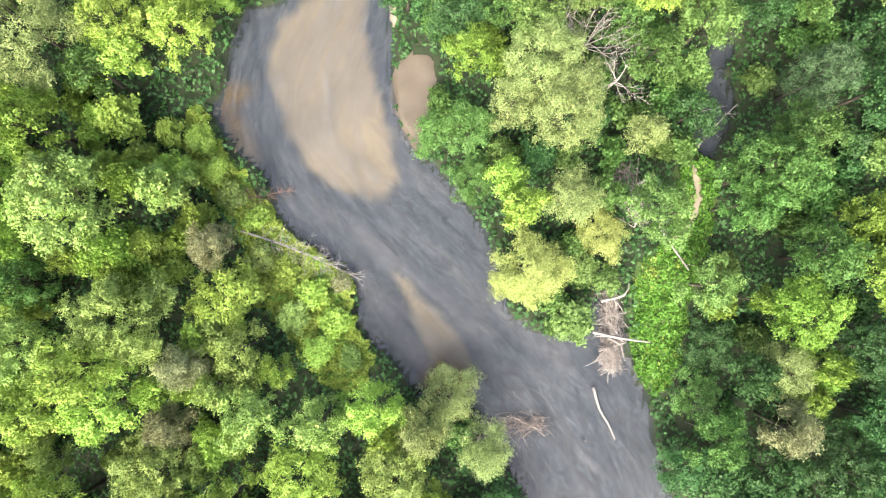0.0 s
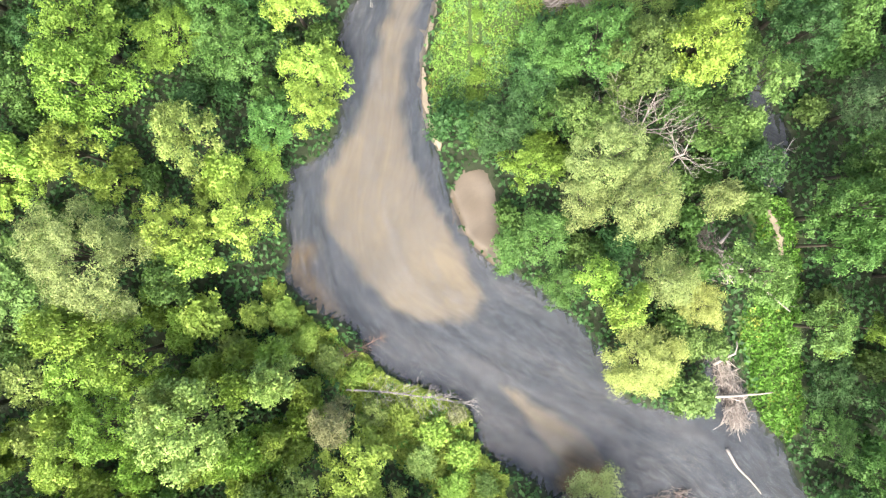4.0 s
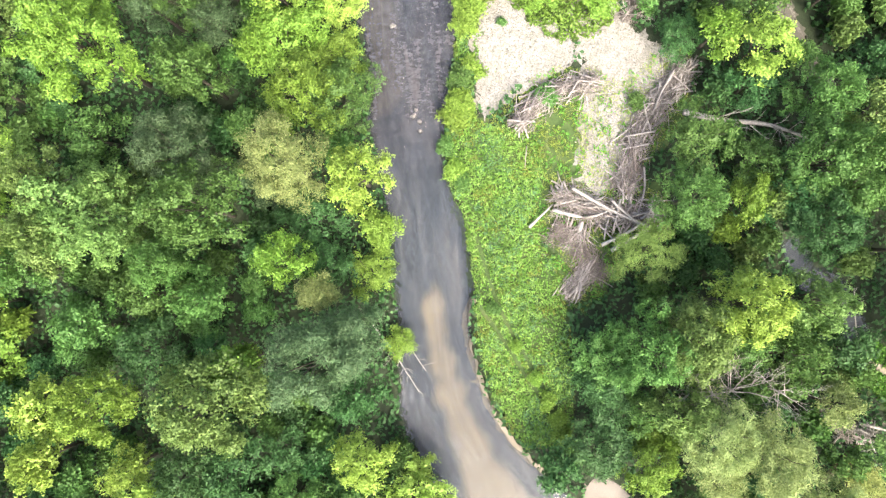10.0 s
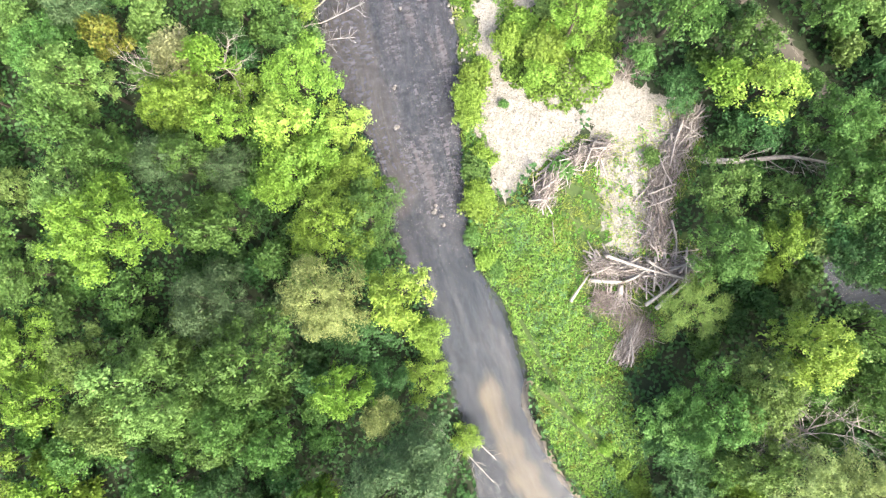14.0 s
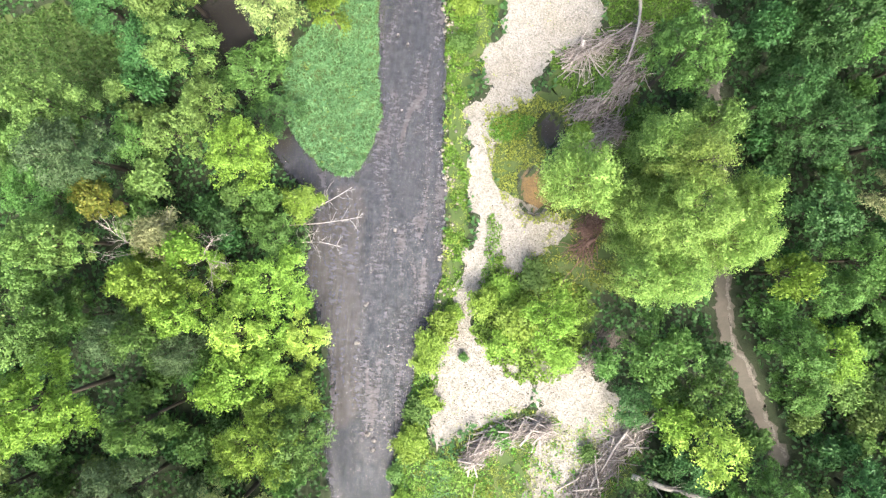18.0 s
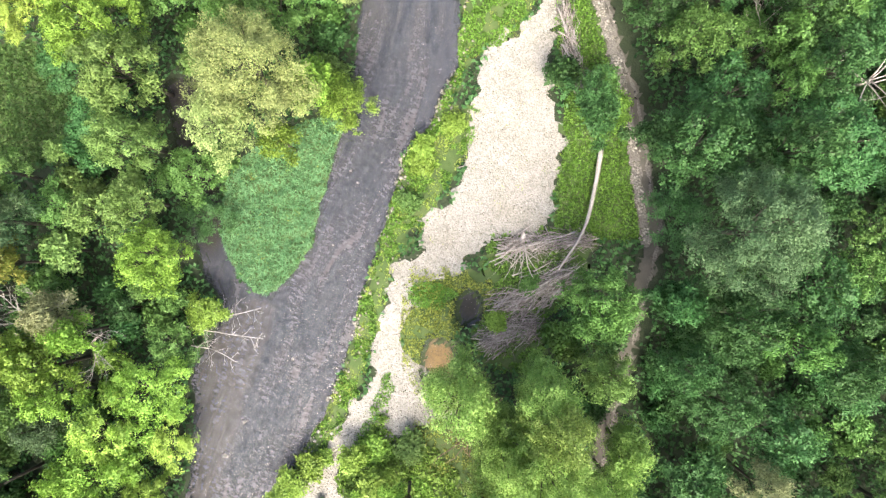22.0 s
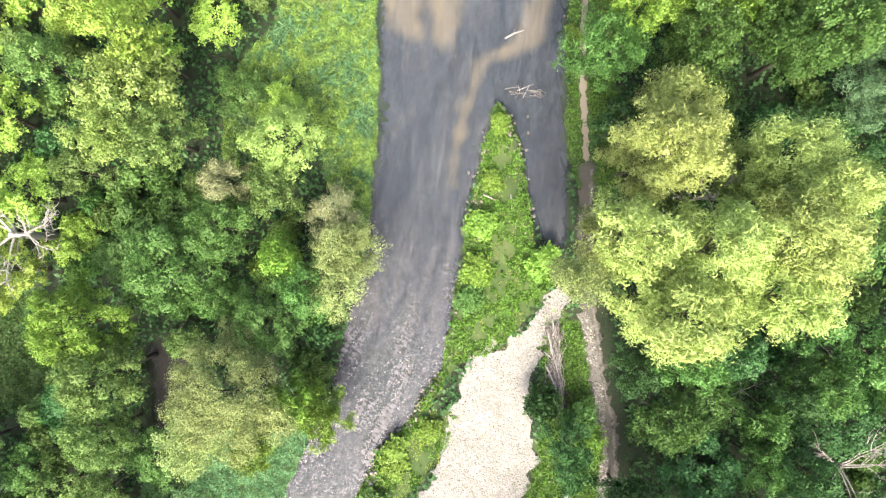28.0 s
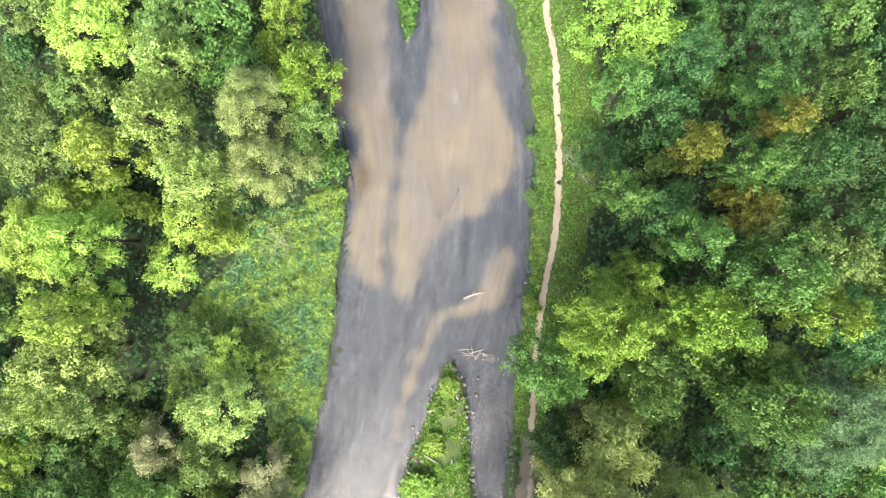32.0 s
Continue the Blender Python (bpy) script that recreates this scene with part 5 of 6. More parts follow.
tree(1.3, 27.2, 0.6, 0.9, "Y", "thicket")
tree(0.6, 25.1, 0.7, 1.1, "Y", "thicket")
tree(0.1, 23.5, 0.7, 1.1, "Y", "thicket")
tree(-0.5, 22.1, 0.8, 1.2, "Y", "thicket")
tree(2.1, 30.2, 0.5, 0.8, "Y", "thicket")
tree(3.2, 33.7, 0.5, 0.8, "A", "thicket")
tree(-0.7, 20.2, 0.7, 0.9, "A", "thicket")
for x, y, r, kind in ((-18.4, 7.6, 1.3, "B"), (-17.2, 5.4, 1.1, "S"), (-15.4, 3.6, 0.9, "B"), (-14.8, 0.4, 1.4, "S"), (-12.6, -0.8, 1.0, "B"), (-10.4, -2.6, 1.2, "B"),
                      (-12.0, -4.4, 1.5, "S"), (-8.6, -5.0, 1.1, "B"), (-9.8, -7.4, 1.4, "B"), (-7.4, -8.0, 0.9, "S"), (-19.8, 10.0, 1.4, "B"), (-8.2, -1.8, 0.7, "P")):
    tree(x, y, r, r * 1.5, kind, "thicket")


def far_wood():
    """The wood beyond the valley's rim, too far off to tell tree from tree: domes of large leaf clumps in one mesh."""
    r = np.random.RandomState(90)
    p = np.stack([r.uniform(-150, 200, 4200), r.uniform(-150, 255, 4200)], 1)
    d = distance(p, VALLEY_LONG, False, 120.0)
    p = p[(d > 45) & (d < 115)]
    cs, ns = [], []
    for x, y in p:
        rad, h, m = r.uniform(2.8, 5.0), r.uniform(7, 11), 110
        q = r.normal(size=(m, 3))
        q[:, 2] = np.abs(q[:, 2]) - 0.2
        q /= np.linalg.norm(q, axis=1)[:, None]
        cs.append(np.array((x, y, h - rad * 0.8)) + q * rad * r.uniform(0.75, 1.05, (m, 1)) * np.array((1, 1, 0.8)))
        nn = q + r.normal(size=(m, 3)) * 0.4
        ns.append(nn / np.linalg.norm(nn, axis=1)[:, None])
    v, f = leaf_array(np.concatenate(cs), np.concatenate(ns), 1.3, 0.95, r)
    tagged(quad_object("far_wood", v, f, LEAF["A"]), "green wood that goes on beyond the valley", "forest", kind="stuff")


VALLEY_LONG = smooth([(-2, -200), (-2, -40), (-4, 0), (-2, 20), (10, 46), (36, 66), (50, 90), (62, 118), (66, 150), (70, 300)], 3.0)
far_wood()


# ---- low plants ----
def scatter(ring, per_m2, seed, ragged=0.4):
    """Random places inside a ring with an uneven edge."""
    r = np.random.RandomState(seed)
    lo, hi = ring.min(0) - 0.5, ring.max(0) + 0.5
    n = int((hi[0] - lo[0]) * (hi[1] - lo[1]) * per_m2)
    p = np.stack([r.uniform(lo[0], hi[0], n), r.uniform(lo[1], hi[1], n)], 1)
    return p[signed(p, ring, 3.0) + ragged * waves(p, 2.0, seed) < 0]


LOW_WAYS = [(smooth(w), h) for w, h in ((PATH_UP, 0.42), (TRACK, 0.95), (GRAVEL_STRIP, 0.5), (BUTTERBUR_TRAIL, 0.20), (SPIT_CHANNEL, 0.22), (FOOT_TRAIL, 0.32), (SAND_RIM, 0.5))]


def low_plants(name, ring, mat, label, per_m2, tall, length, width, upright=0.4, seed=1, ragged=0.4, thin=None, category="plants"):
    ring = smooth(ring, closed=True)
    r = np.random.RandomState(seed)
    p = scatter(ring, per_m2, seed, ragged)
    if thin is not None:
        p = p[waves(p, thin[0], seed + 3) + 0.6 * waves(p, thin[0] * 0.3, seed + 9) > thin[1]]
    for way, half in LOW_WAYS:
        p = p[distance(p, way, False, 4.0) > half * r.uniform(0.6, 1.2, len(p))]
    z = height(p)
    p, z = p[z > WATER_LEVEL - 0.05], z[z > WATER_LEVEL - 0.05]
    hump = tall * (0.55 + 0.45 * waves(p, 1.6, seed + 4)) * (0.7 + 0.3 * waves(p, 6.0, seed + 5))
    c = np.column_stack([p, z + np.maximum(0.03, hump * r.uniform(0.25, 1.0, len(p)))])
    nrm = r.normal(size=(len(p), 3)) * (0.35 + upright) + np.array((0, 0, 1.0))
    v, f = leaf_array(c, nrm / np.linalg.norm(nrm, axis=1)[:, None], length, width, r)
    return tagged(quad_object(name, v, f, mat), label, category, kind="stuff")


low_plants("butterbur", ZONE_BUTTERBUR, GRASS["butterbur"], "bright green broad-leaved plants on the bank", 46, 1.0, 0.20, 0.15, 0.3, 31)
low_plants("tall_grass", ZONE_BUTTERBUR, GRASS["reed"], "pale green grass between broad-leaved plants", 55, 1.0, 0.42, 0.05, 0.7, 32, thin=(6.0, 0.05))
low_plants("tall_grass", ZONE_BUTTERBUR, GRASS["yellow"], "light yellow-green grass on the bank", 60, 1.1, 0.42, 0.06, 0.6, 30, thin=(7.0, -0.5))
low_plants("tall_grass", ZONE_BUTTERBUR, GRASS["moss"], "yellowing grass patches on the bank", 60, 1.0, 0.35, 0.06, 0.5, 33, thin=(4.0, 0.35))
low_plants("reed_bed", ZONE_REED_TIP, GRASS["reed"], "dense bluish-green reeds on a pointed spit", 110, 1.1, 0.5, 0.06, 0.6, 34, 0.15)
low_plants("reed_bed", ZONE_REED_TIP, GRASS["moss"], "brownish seed heads among the reeds", 5, 1.2, 0.3, 0.06, 0.6, 35, 0.1, thin=(4.0, 0.3))
low_plants("reed_bank", ZONE_REED_BANK, GRASS["reed"], "tall bluish-green reeds along the river bank", 70, 1.6, 0.42, 0.065, 0.7, 36, 0.2)
low_plants("reed_bank", ZONE_REED_BANK, GRASS["yellow"], "tall yellow-green reeds along the river bank", 180, 1.8, 0.42, 0.075, 0.6, 37, 0.2, thin=(7.0, -0.55))
low_plants("reed_bank", ZONE_REED_STRIP, GRASS["reed"], "bluish-green reeds in front of the wood", 90, 1.4, 0.5, 0.085, 0.7, 72, 0.2)
low_plants("reed_bank", ZONE_REED_STRIP, GRASS["yellow"], "sunlit yellow-green reeds at the water", 110, 1.6, 0.45, 0.085, 0.6, 73, 0.2, thin=(6.0, -0.3))
low_plants("spit_plants", ZONE_SPIT, GRASS["verge"], "fresh green plants on a gravel spit", 130, 0.6, 0.22, 0.14, 0.4, 38, 0.3, thin=(5.0, -0.3))
low_plants("spit_plants", ZONE_SPIT, GRASS["moss"], "yellowish moss and grass on a gravel spit", 22, 0.25, 0.25, 0.08, 0.4, 39, 0.3, thin=(4.0, 0.05))
low_plants("bar_plants", ZONE_BAR_EDGE, GRASS["verge"], "green plants between gravel and water", 120, 0.5, 0.22, 0.13, 0.4, 40, 0.4, thin=(4.0, -0.1))
low_plants("bar_plants", ZONE_BAR_EDGE, GRASS["moss"], "yellow-green moss at the gravel's edge", 90, 0.2, 0.22, 0.08, 0.4, 41, 0.5, thin=(3.0, -0.1))
low_plants("shrub_patch", ZONE_BAR_SHRUBS, GRASS["butterbur"], "low bright green shrubs on the gravel bar", 75, 1.2, 0.28, 0.19, 0.4, 42, 0.5)
low_plants("grass_strip", ZONE_GRAVEL_STRIP_GREEN, GRASS["verge"], "strip of green grass dividing the gravel", 120, 0.6, 0.28, 0.09, 0.5, 74, 0.2)
low_plants("verge", ZONE_TRACK_VERGE, GRASS["verge"], "rough green verge beside the track", 100, 0.7, 0.25, 0.13, 0.5, 43)
low_plants("verge", ZONE_EAST_VERGE, GRASS["verge"], "green grassy strip between river and path", 75, 0.6, 0.3, 0.10, 0.5, 44, 0.25)
low_plants("verge", ZONE_EAST_VERGE, GRASS["moss"], "yellowed grass along the path", 16, 0.5, 0.3, 0.06, 0.5, 45, 0.25, thin=(4.0, 0.2))
low_plants("undergrowth", ZONE_BACK_CHANNEL, GRASS["verge"], "dense green undergrowth round a back channel", 95, 0.9, 0.3, 0.18, 0.4, 46)
low_plants("undergrowth", ZONE_BACK_CHANNEL, GRASS["moss"], "yellow-green plants beside a trail", 26, 0.7, 0.28, 0.14, 0.4, 47, thin=(4.0, 0.3))
low_plants("meadow", ZONE_MEADOW_A, GRASS["meadow"], "unmown meadow in a clearing", 80, 1.0, 0.3, 0.14, 0.6, 48)
low_plants("meadow", ZONE_MEADOW_B, GRASS["meadow"], "unmown meadow in a clearing", 80, 1.0, 0.3, 0.14, 0.6, 49)
low_plants("tall_herbs", ZONE_NOSE, GRASS["herb"], "yellow-green herbs on the sunny bank", 260, 1.2, 0.26, 0.16, 0.3, 50, 0.4)
low_plants("tall_herbs", ZONE_NOSE, GRASS["butterbur"], "green herbs on the sunny bank", 50, 1.3, 0.24, 0.16, 0.3, 51, 0.3, thin=(3.0, 0.1))
low_plants("jam_weeds", ZONE_JAM, GRASS["verge"], "green weeds growing between driftwood", 34, 0.5, 0.3, 0.12, 0.5, 53, 0.4, thin=(3.0, 0.0))
low_plants("jam_weeds", ZONE_JAM, GRASS["moss"], "dry yellow grass between driftwood", 44, 0.5, 0.45, 0.05, 0.7, 54, 0.4, thin=(3.0, -0.35))
low_plants("tangle_weeds", ZONE_TANGLE, GRASS["verge"], "green weeds under tangled brushwood", 80, 0.6, 0.3, 0.14, 0.5, 55, 0.4, thin=(3.0, -0.2))
low_plants("root_weeds", ZONE_ROOTS, GRASS["moss"], "yellow-green weeds round upturned roots", 45, 0.5, 0.3, 0.10, 0.5, 56, 0.4, thin=(3.0, -0.3))
low_plants("ridge_weeds", ZONE_RIDGE, GRASS["verge"], "green weeds on a ridge of branches", 40, 0.4, 0.3, 0.10, 0.5, 57, 0.4, thin=(3.0, -0.1))
low_plants("pool_weeds", ZONE_POOLSIDE, GRASS["moss"], "yellow-green weeds round a small pool", 95, 0.4, 0.3, 0.09, 0.5, 58, 0.4, thin=(2.5, -0.6))
low_plants("islet_grass", MID_ISLET, GRASS["verge"], "bright green grass on a small islet", 110, 0.5, 0.35, 0.07, 0.5, 52, 0.05)
for i, ring in enumerate((GRAVEL_LONG, GRAVEL_WEST, GRAVEL_EAST)):
    low_plants("gravel_weeds", ring, GRASS["moss"], "sparse yellow-green weeds on dry gravel", 40, 0.15, 0.16, 0.07, 0.4, 60 + i, 0.3, thin=(3.2, 0.42))
low_plants("bank_moss", [(15.4, 45.7), (17.2, 45.7), (18.9, 44.4), (17.3, 43.7), (15.7, 43.5), (14.5, 44.8)], GRASS["moss"], "yellow mossy patch at the gravel's edge", 90, 0.15, 0.2, 0.09, 0.4, 66, 0.3)
low_plants("grass_clump", [(35.4, 63.6), (37.0, 64.0), (38.7, 63.0), (39.4, 61.7), (38.0, 61.2), (36.1, 61.9)], GRASS["verge"], "round clump of green grass on the gravel", 150, 0.7, 0.4, 0.06, 0.6, 67, 0.2)


def floor_cover():
    """Ferns and saplings on the shaded floor, in gaps of the wood."""
    r = np.random.RandomState(70)
    covered = np.zeros(OPENED.shape, bool)
    for x, y, rad in PLACED:
        i0, j0, k = int((x - X_LO + 3) / CELL), int((y - Y_LO + 14) / CELL), int(rad * 0.2 / CELL)
        covered[max(0, j0 - k):j0 + k + 1, max(0, i0 - k):i0 + k + 1] = True
    n = 400000
    p = np.stack([r.uniform(X_LO + 2, X_HI - 2, n), r.uniform(Y_LO + 2, Y_HI - 2, n)], 1)
    i, j = ((p[:, 0] - X_LO + 3) / CELL).astype(int), ((p[:, 1] - Y_LO + 14) / CELL).astype(int)
    p = p[~covered[j, i]]
    p = p[distance(p, VALLEY, False, 60.0) < 46]
    p = p[free_of(p, 0.0)]
    c = np.column_stack([p, height(p) + (0.1 + 1.5 * r.uniform(0, 1, len(p)) ** 1.4) * (0.75 + 0.4 * waves(p, 3.0, 71))])
    nrm = r.normal(size=(len(p), 3)) * 0.5 + np.array((0, 0, 1.0))
    v, f = leaf_array(c, nrm / np.linalg.norm(nrm, axis=1)[:, None], 0.44, 0.27, r)
    tagged(quad_object("fern_cover", v, f, LEAF["D"]), "dark green ferns and seedlings on the forest floor", "ferns", kind="stuff")


floor_cover()


# ---- stones ----
def stone_mesh(seed):
    r = random.Random(seed)
    bm = bmesh.new()
    bmesh.ops.create_icosphere(bm, subdivisions=2, radius=0.5)
    for v in bm.verts:
        v.co *= 1 + 0.28 * noise.noise(v.co * 2.2 + Vector((seed * 3.1, 0, 0)))
        v.co.z *= 0.62
    me = bpy.data.meshes.new("boulder")
    bm.to_mesh(me)
    bm.free()
    me.materials.append(STONE)
    return me


BOULDERS = [stone_mesh(s) for s in range(5)]


def boulder(x, y, size, label="pale boulder in shallow water"):
    ob = new("boulder", BOULDERS[RNG.randint(5)])
    z = float(height(np.array([[x, y]]))[0])
    top_z = WATER_LEVEL + 0.12 if z < WATER_LEVEL else z + size * 0.15
    deep = max(top_z - z, size * 0.5)
    ob.matrix_world = Matrix.LocRotScale((x, y, z + deep * 0.5 - 0.03), Euler((0, 0, RNG.uniform(0, 6.28))), (size * RNG.uniform(0.8, 1.2), size, deep * 1.75))
    return tagged(ob, label, "boulder", "boulders in the river")


boulder(15.0, 56.9, 0.60)
boulder(11.0, 50.4, 0.45)
boulder(10.5, 49.5, 0.52)
boulder(17.7, 59.0, 0.45)
boulder(14.9, 57.0, 0.52)
boulder(10.6, 50.2, 0.45)
boulder(31.2, 70.0, 0.30)
boulder(17.9, 59.0, 0.38)
boulder(14.8, 57.0, 0.52)
boulder(60.8, 97.3, 0.45)
boulder(60.2, 95.9, 0.38)
boulder(59.3, 99.9, 0.38)
boulder(57.0, 98.6, 0.38)
boulder(54.8, 95.5, 0.38)
boulder(55.1, 95.0, 0.30)
boulder(61.2, 98.7, 0.30)
boulder(66.8, 106.2, 0.30)
boulder(60.8, 101.2, 0.30)
boulder(60.0, 84.4, 0.75)
boulder(59.9, 86.2, 0.38)
boulder(57.7, 79.4, 0.38)
boulder(35.3, 75.3, 0.38)
boulder(35.4, 74.1, 0.30)
boulder(23.9, 62.3, 0.38)
boulder(10.4, 50.2, 0.52)
boulder(9.9, 48.9, 0.45)
boulder(6.1, -14.0, 0.45)
boulder(7.3, -13.7, 0.52)
boulder(8.8, -13.5, 0.52)
boulder(5.6, -13.3, 0.38)
boulder(4.9, -15.2, 0.45)
boulder(12.4, -15.2, 0.30)
boulder(8.6, 44.6, 0.30)
boulder(37.9, 52.1, 0.45)
boulder(21.1, 54.6, 0.45)


def pebbles(name, line_or_ring, closed, per, size, label, seed, off=0.0, width=0.6):
    """Loose stones, each a small rough six-cornered solid."""
    r = np.random.RandomState(seed)
    if closed:
        p = scatter(smooth(line_or_ring, closed=True), per, seed, 0.3)
    else:
        line = smooth(line_or_ring, 0.3)
        p = np.repeat(line, per, 0) + r.normal(size=(len(line) * per, 2)) * width
        p = p[waves(p, 5.0, seed) > -0.35]
    z = height(p)
    ok = (z > -0.45)
    p, z = p[ok], z[ok]
    n = len(p)
    s = size * r.uniform(0.4, 1.0, (n, 1, 1)) ** 1.5 * np.array((1, 1, 0.6))
    base = np.array([(1, 0, 0), (0, 1, 0), (-1, 0, 0), (0, -1, 0), (0, 0, 1), (0, 0, -1)], float)
    a = r.uniform(0, 6.28, n)
    rot = np.stack([np.stack([np.cos(a), -np.sin(a)], 1), np.stack([np.sin(a), np.cos(a)], 1)], 1)
    v = base[None] * r.uniform(0.7, 1.3, (n, 6, 1)) * s
    v[:, :, :2] = np.einsum('nij,nkj->nki', rot, v[:, :, :2])
    v += np.column_stack([p, np.maximum(z, WATER_LEVEL - 0.02) + 0.07])[:, None]
    tri = np.array([(0, 1, 4), (1, 2, 4), (2, 3, 4), (3, 0, 4), (1, 0, 5), (2, 1, 5), (3, 2, 5), (0, 3, 5)])
    f = (tri[None] + 6 * np.arange(n)[:, None, None]).reshape(-1, 3)
    return tagged(quad_object(name, v.reshape(-1, 3), f, PEBBLE), label, "stones", kind="stuff")


pebbles("shore_stones", [(19.9, 53.4), (23.9, 56.6), (28.4, 60.7), (31.2, 64.2), (35.5, 69.0), (39.3, 73.5), (36.9, 71.2), (40.0, 74.7), (43.2, 75.9), (45.2, 77.7), (47.6, 79.9)], False, 5, 0.20, "scattered pale stones at the water's edge", 81, width=0.55)
pebbles("shore_stones", [(44.6, 77.1), (48.7, 82.1), (52.0, 88.8), (54.2, 93.3), (57.1, 98.1), (58.4, 100.3), (59.4, 100.0), (59.7, 97.3), (59.4, 92.8), (59.1, 89.3)], False, 4, 0.20, "scattered pale stones round a green spit", 82, width=0.7)
pebbles("bar_stones", GRAVEL_LONG, True, 12, 0.10, "loose pale stones on the gravel bar", 83)
pebbles("bar_stones", GRAVEL_WEST, True, 12, 0.10, "loose pale stones on bright gravel", 84)
pebbles("bar_stones", GRAVEL_EAST, True, 12, 0.11, "loose pale stones among driftwood", 85)
pebbles("strip_stones", GRAVEL_STRIP, False, 12, 0.17, "grey stones in a strip beside the track", 86, width=0.22)

# ---- driftwood ----
WOODS = {"grey": GREY_WOOD, "dark": DARK_WOOD, "red": RED_WOOD, "pale": PALE_WOOD}


def log_object(name, a, b, r0, mat, parent=None, bent=0.03, seed=0, sides=7, taper=0.55):
    """A tapered, slightly crooked log from a to b."""
    r = random.Random(seed)
    a, b = Vector(a), Vector(b)
    ahead = b - a
    n = max(3, min(8, int(ahead.length / 0.7) + 2))
    pts, radii, drift = [], [], Vector((0, 0, 0))
    for k in range(n):
        t = k / (n - 1)
        pts.append(a + ahead * t + drift)
        drift += Vector((r.uniform(-1, 1), r.uniform(-1, 1), r.uniform(-0.4, 0.4))) * bent * ahead.length / n * 2
        radii.append(r0 * (1 - (1 - taper) * t) * r.uniform(0.92, 1.08))
    verts, faces = [], []
    tube(verts, faces, pts, radii, sides)
    stubs = r.randint(0, 2) if ahead.length > 2 else 0
    for _ in range(stubs):
        p = pts[r.randint(1, n - 2)]
        tube(verts, faces, [p, p + Vector((r.uniform(-1, 1), r.uniform(-1, 1), r.uniform(0, 0.5))) * 0.5], (r0 * 0.35, r0 * 0.15), 5)
    ob = quad_object(name, np.array([tuple(v) for v in verts]), np.array(faces), mat, parent, True)
    return ob


def base_z(x, y):
    return max(float(height(np.array([[x, y]]))[0]), WATER_LEVEL - 0.05)


def driftwood_pile(spine, width, count, stick, girth, wood, label, seed, tall=0.7, along=0.5, bearing=None, twigs=240):
    """A heap of crossed logs and twigs along a line; along: how strictly they lie in one direction."""
    r = random.Random(seed)
    root = new("driftwood_pile")
    line = smooth(spine, 0.3)
    cx, cy = line.mean(0)
    root.location = (cx, cy, base_z(cx, cy))
    here = Vector(root.location)

    def one(length):
        i = r.randrange(len(line))
        d = line[min(i + 1, len(line) - 1)] - line[max(i - 1, 0)]
        ang = (math.atan2(d[1], d[0]) if bearing is None else bearing) + r.gauss(0, 1) * (1 - along) * 1.3
        q = abs(r.gauss(0, 0.5))
        off = r.gauss(0, 0.42) * width
        x, y = line[i][0] - math.sin(ang) * 0 + r.uniform(-0.3, 0.3), line[i][1] + r.uniform(-0.3, 0.3)
        nx, ny = -d[1], d[0]
        nn = max(math.hypot(nx, ny), 1e-6)
        x, y = x + nx / nn * off, y + ny / nn * off
        z = base_z(x, y) + 0.05 + tall * max(0.0, 1 - abs(off) / width) * r.random()
        v = Vector((math.cos(ang), math.sin(ang), r.uniform(-0.15, 0.15))) * length / 2
        c = Vector((x, y, z + abs(v.z)))
        return c - v - here, c + v - here
    for k in range(count):
        a, b = one(stick * r.uniform(0.45, 1.25))
        log_object("log", a, b, girth * r.uniform(0.28, 0.9), WOODS[wood if r.random() < 0.75 else r.choice(("dark", "grey"))], root, 0.05, seed * 97 + k, 6)
    for tone in ("dark" if wood != "red" else "red", wood):
        verts, faces = [], []
        for k in range(twigs):
            a, b = one(stick * r.uniform(0.25, 0.8))
            bow = Vector((r.uniform(-1, 1), r.uniform(-1, 1), r.uniform(-0.3, 0.6))) * 0.09 * (b - a).length
            g = r.uniform(0.012, 0.034)
            tube(verts, faces, [a, a.lerp(b, 0.35) + bow, a.lerp(b, 0.7) + bow * 0.8, b], (g, g * 0.85, g * 0.65, g * 0.35), 4)
        quad_object("brushwood", np.array([tuple(v) for v in verts]), np.array(faces), WOODS[tone], root)
    return tagged(root, label, "driftwood", "driftwood heaps")


def root_fan(x, y, bearing, spread_angle, reach, count, wood, label, seed, z=0.4):
    """An upturned root plate: many crooked roots fanning out from a stump."""
    r = random.Random(seed)
    root = new("root_wad")
    root.location = (x, y, base_z(x, y))
    log_object("stump", (0, 0, 0.1), (-math.cos(bearing) * 0.9, -math.sin(bearing) * 0.9, 0.5), 0.32, WOODS[wood], root, 0.05, seed)
    for k in range(count):
        a = bearing + r.uniform(-spread_angle, spread_angle)
        n = 5
        p, pts = Vector((r.gauss(0, 0.35), r.gauss(0, 0.35), z * r.uniform(0.4, 1.3))), []
        d = Vector((math.cos(a), math.sin(a), r.uniform(-0.1, 0.35)))
        ln = reach * r.uniform(0.25, 1.05)
        for i in range(n):
            pts.append(p.copy())
            d += Vector((r.uniform(-1, 1), r.uniform(-1, 1), r.uniform(-0.5, 0.1))) * 0.42
            p = p + d.normalized() * ln / n
            p.z = max(p.z, 0.03)
        g = r.uniform(0.015, 0.06)
        v, f = [], []
        tube(v, f, pts, [g * (1 - 0.17 * i) for i in range(n)], 5)
        quad_object("root", np.array([tuple(q) for q in v]), np.array(f), WOODS[wood], root)
    return tagged(root, label, "root wad")


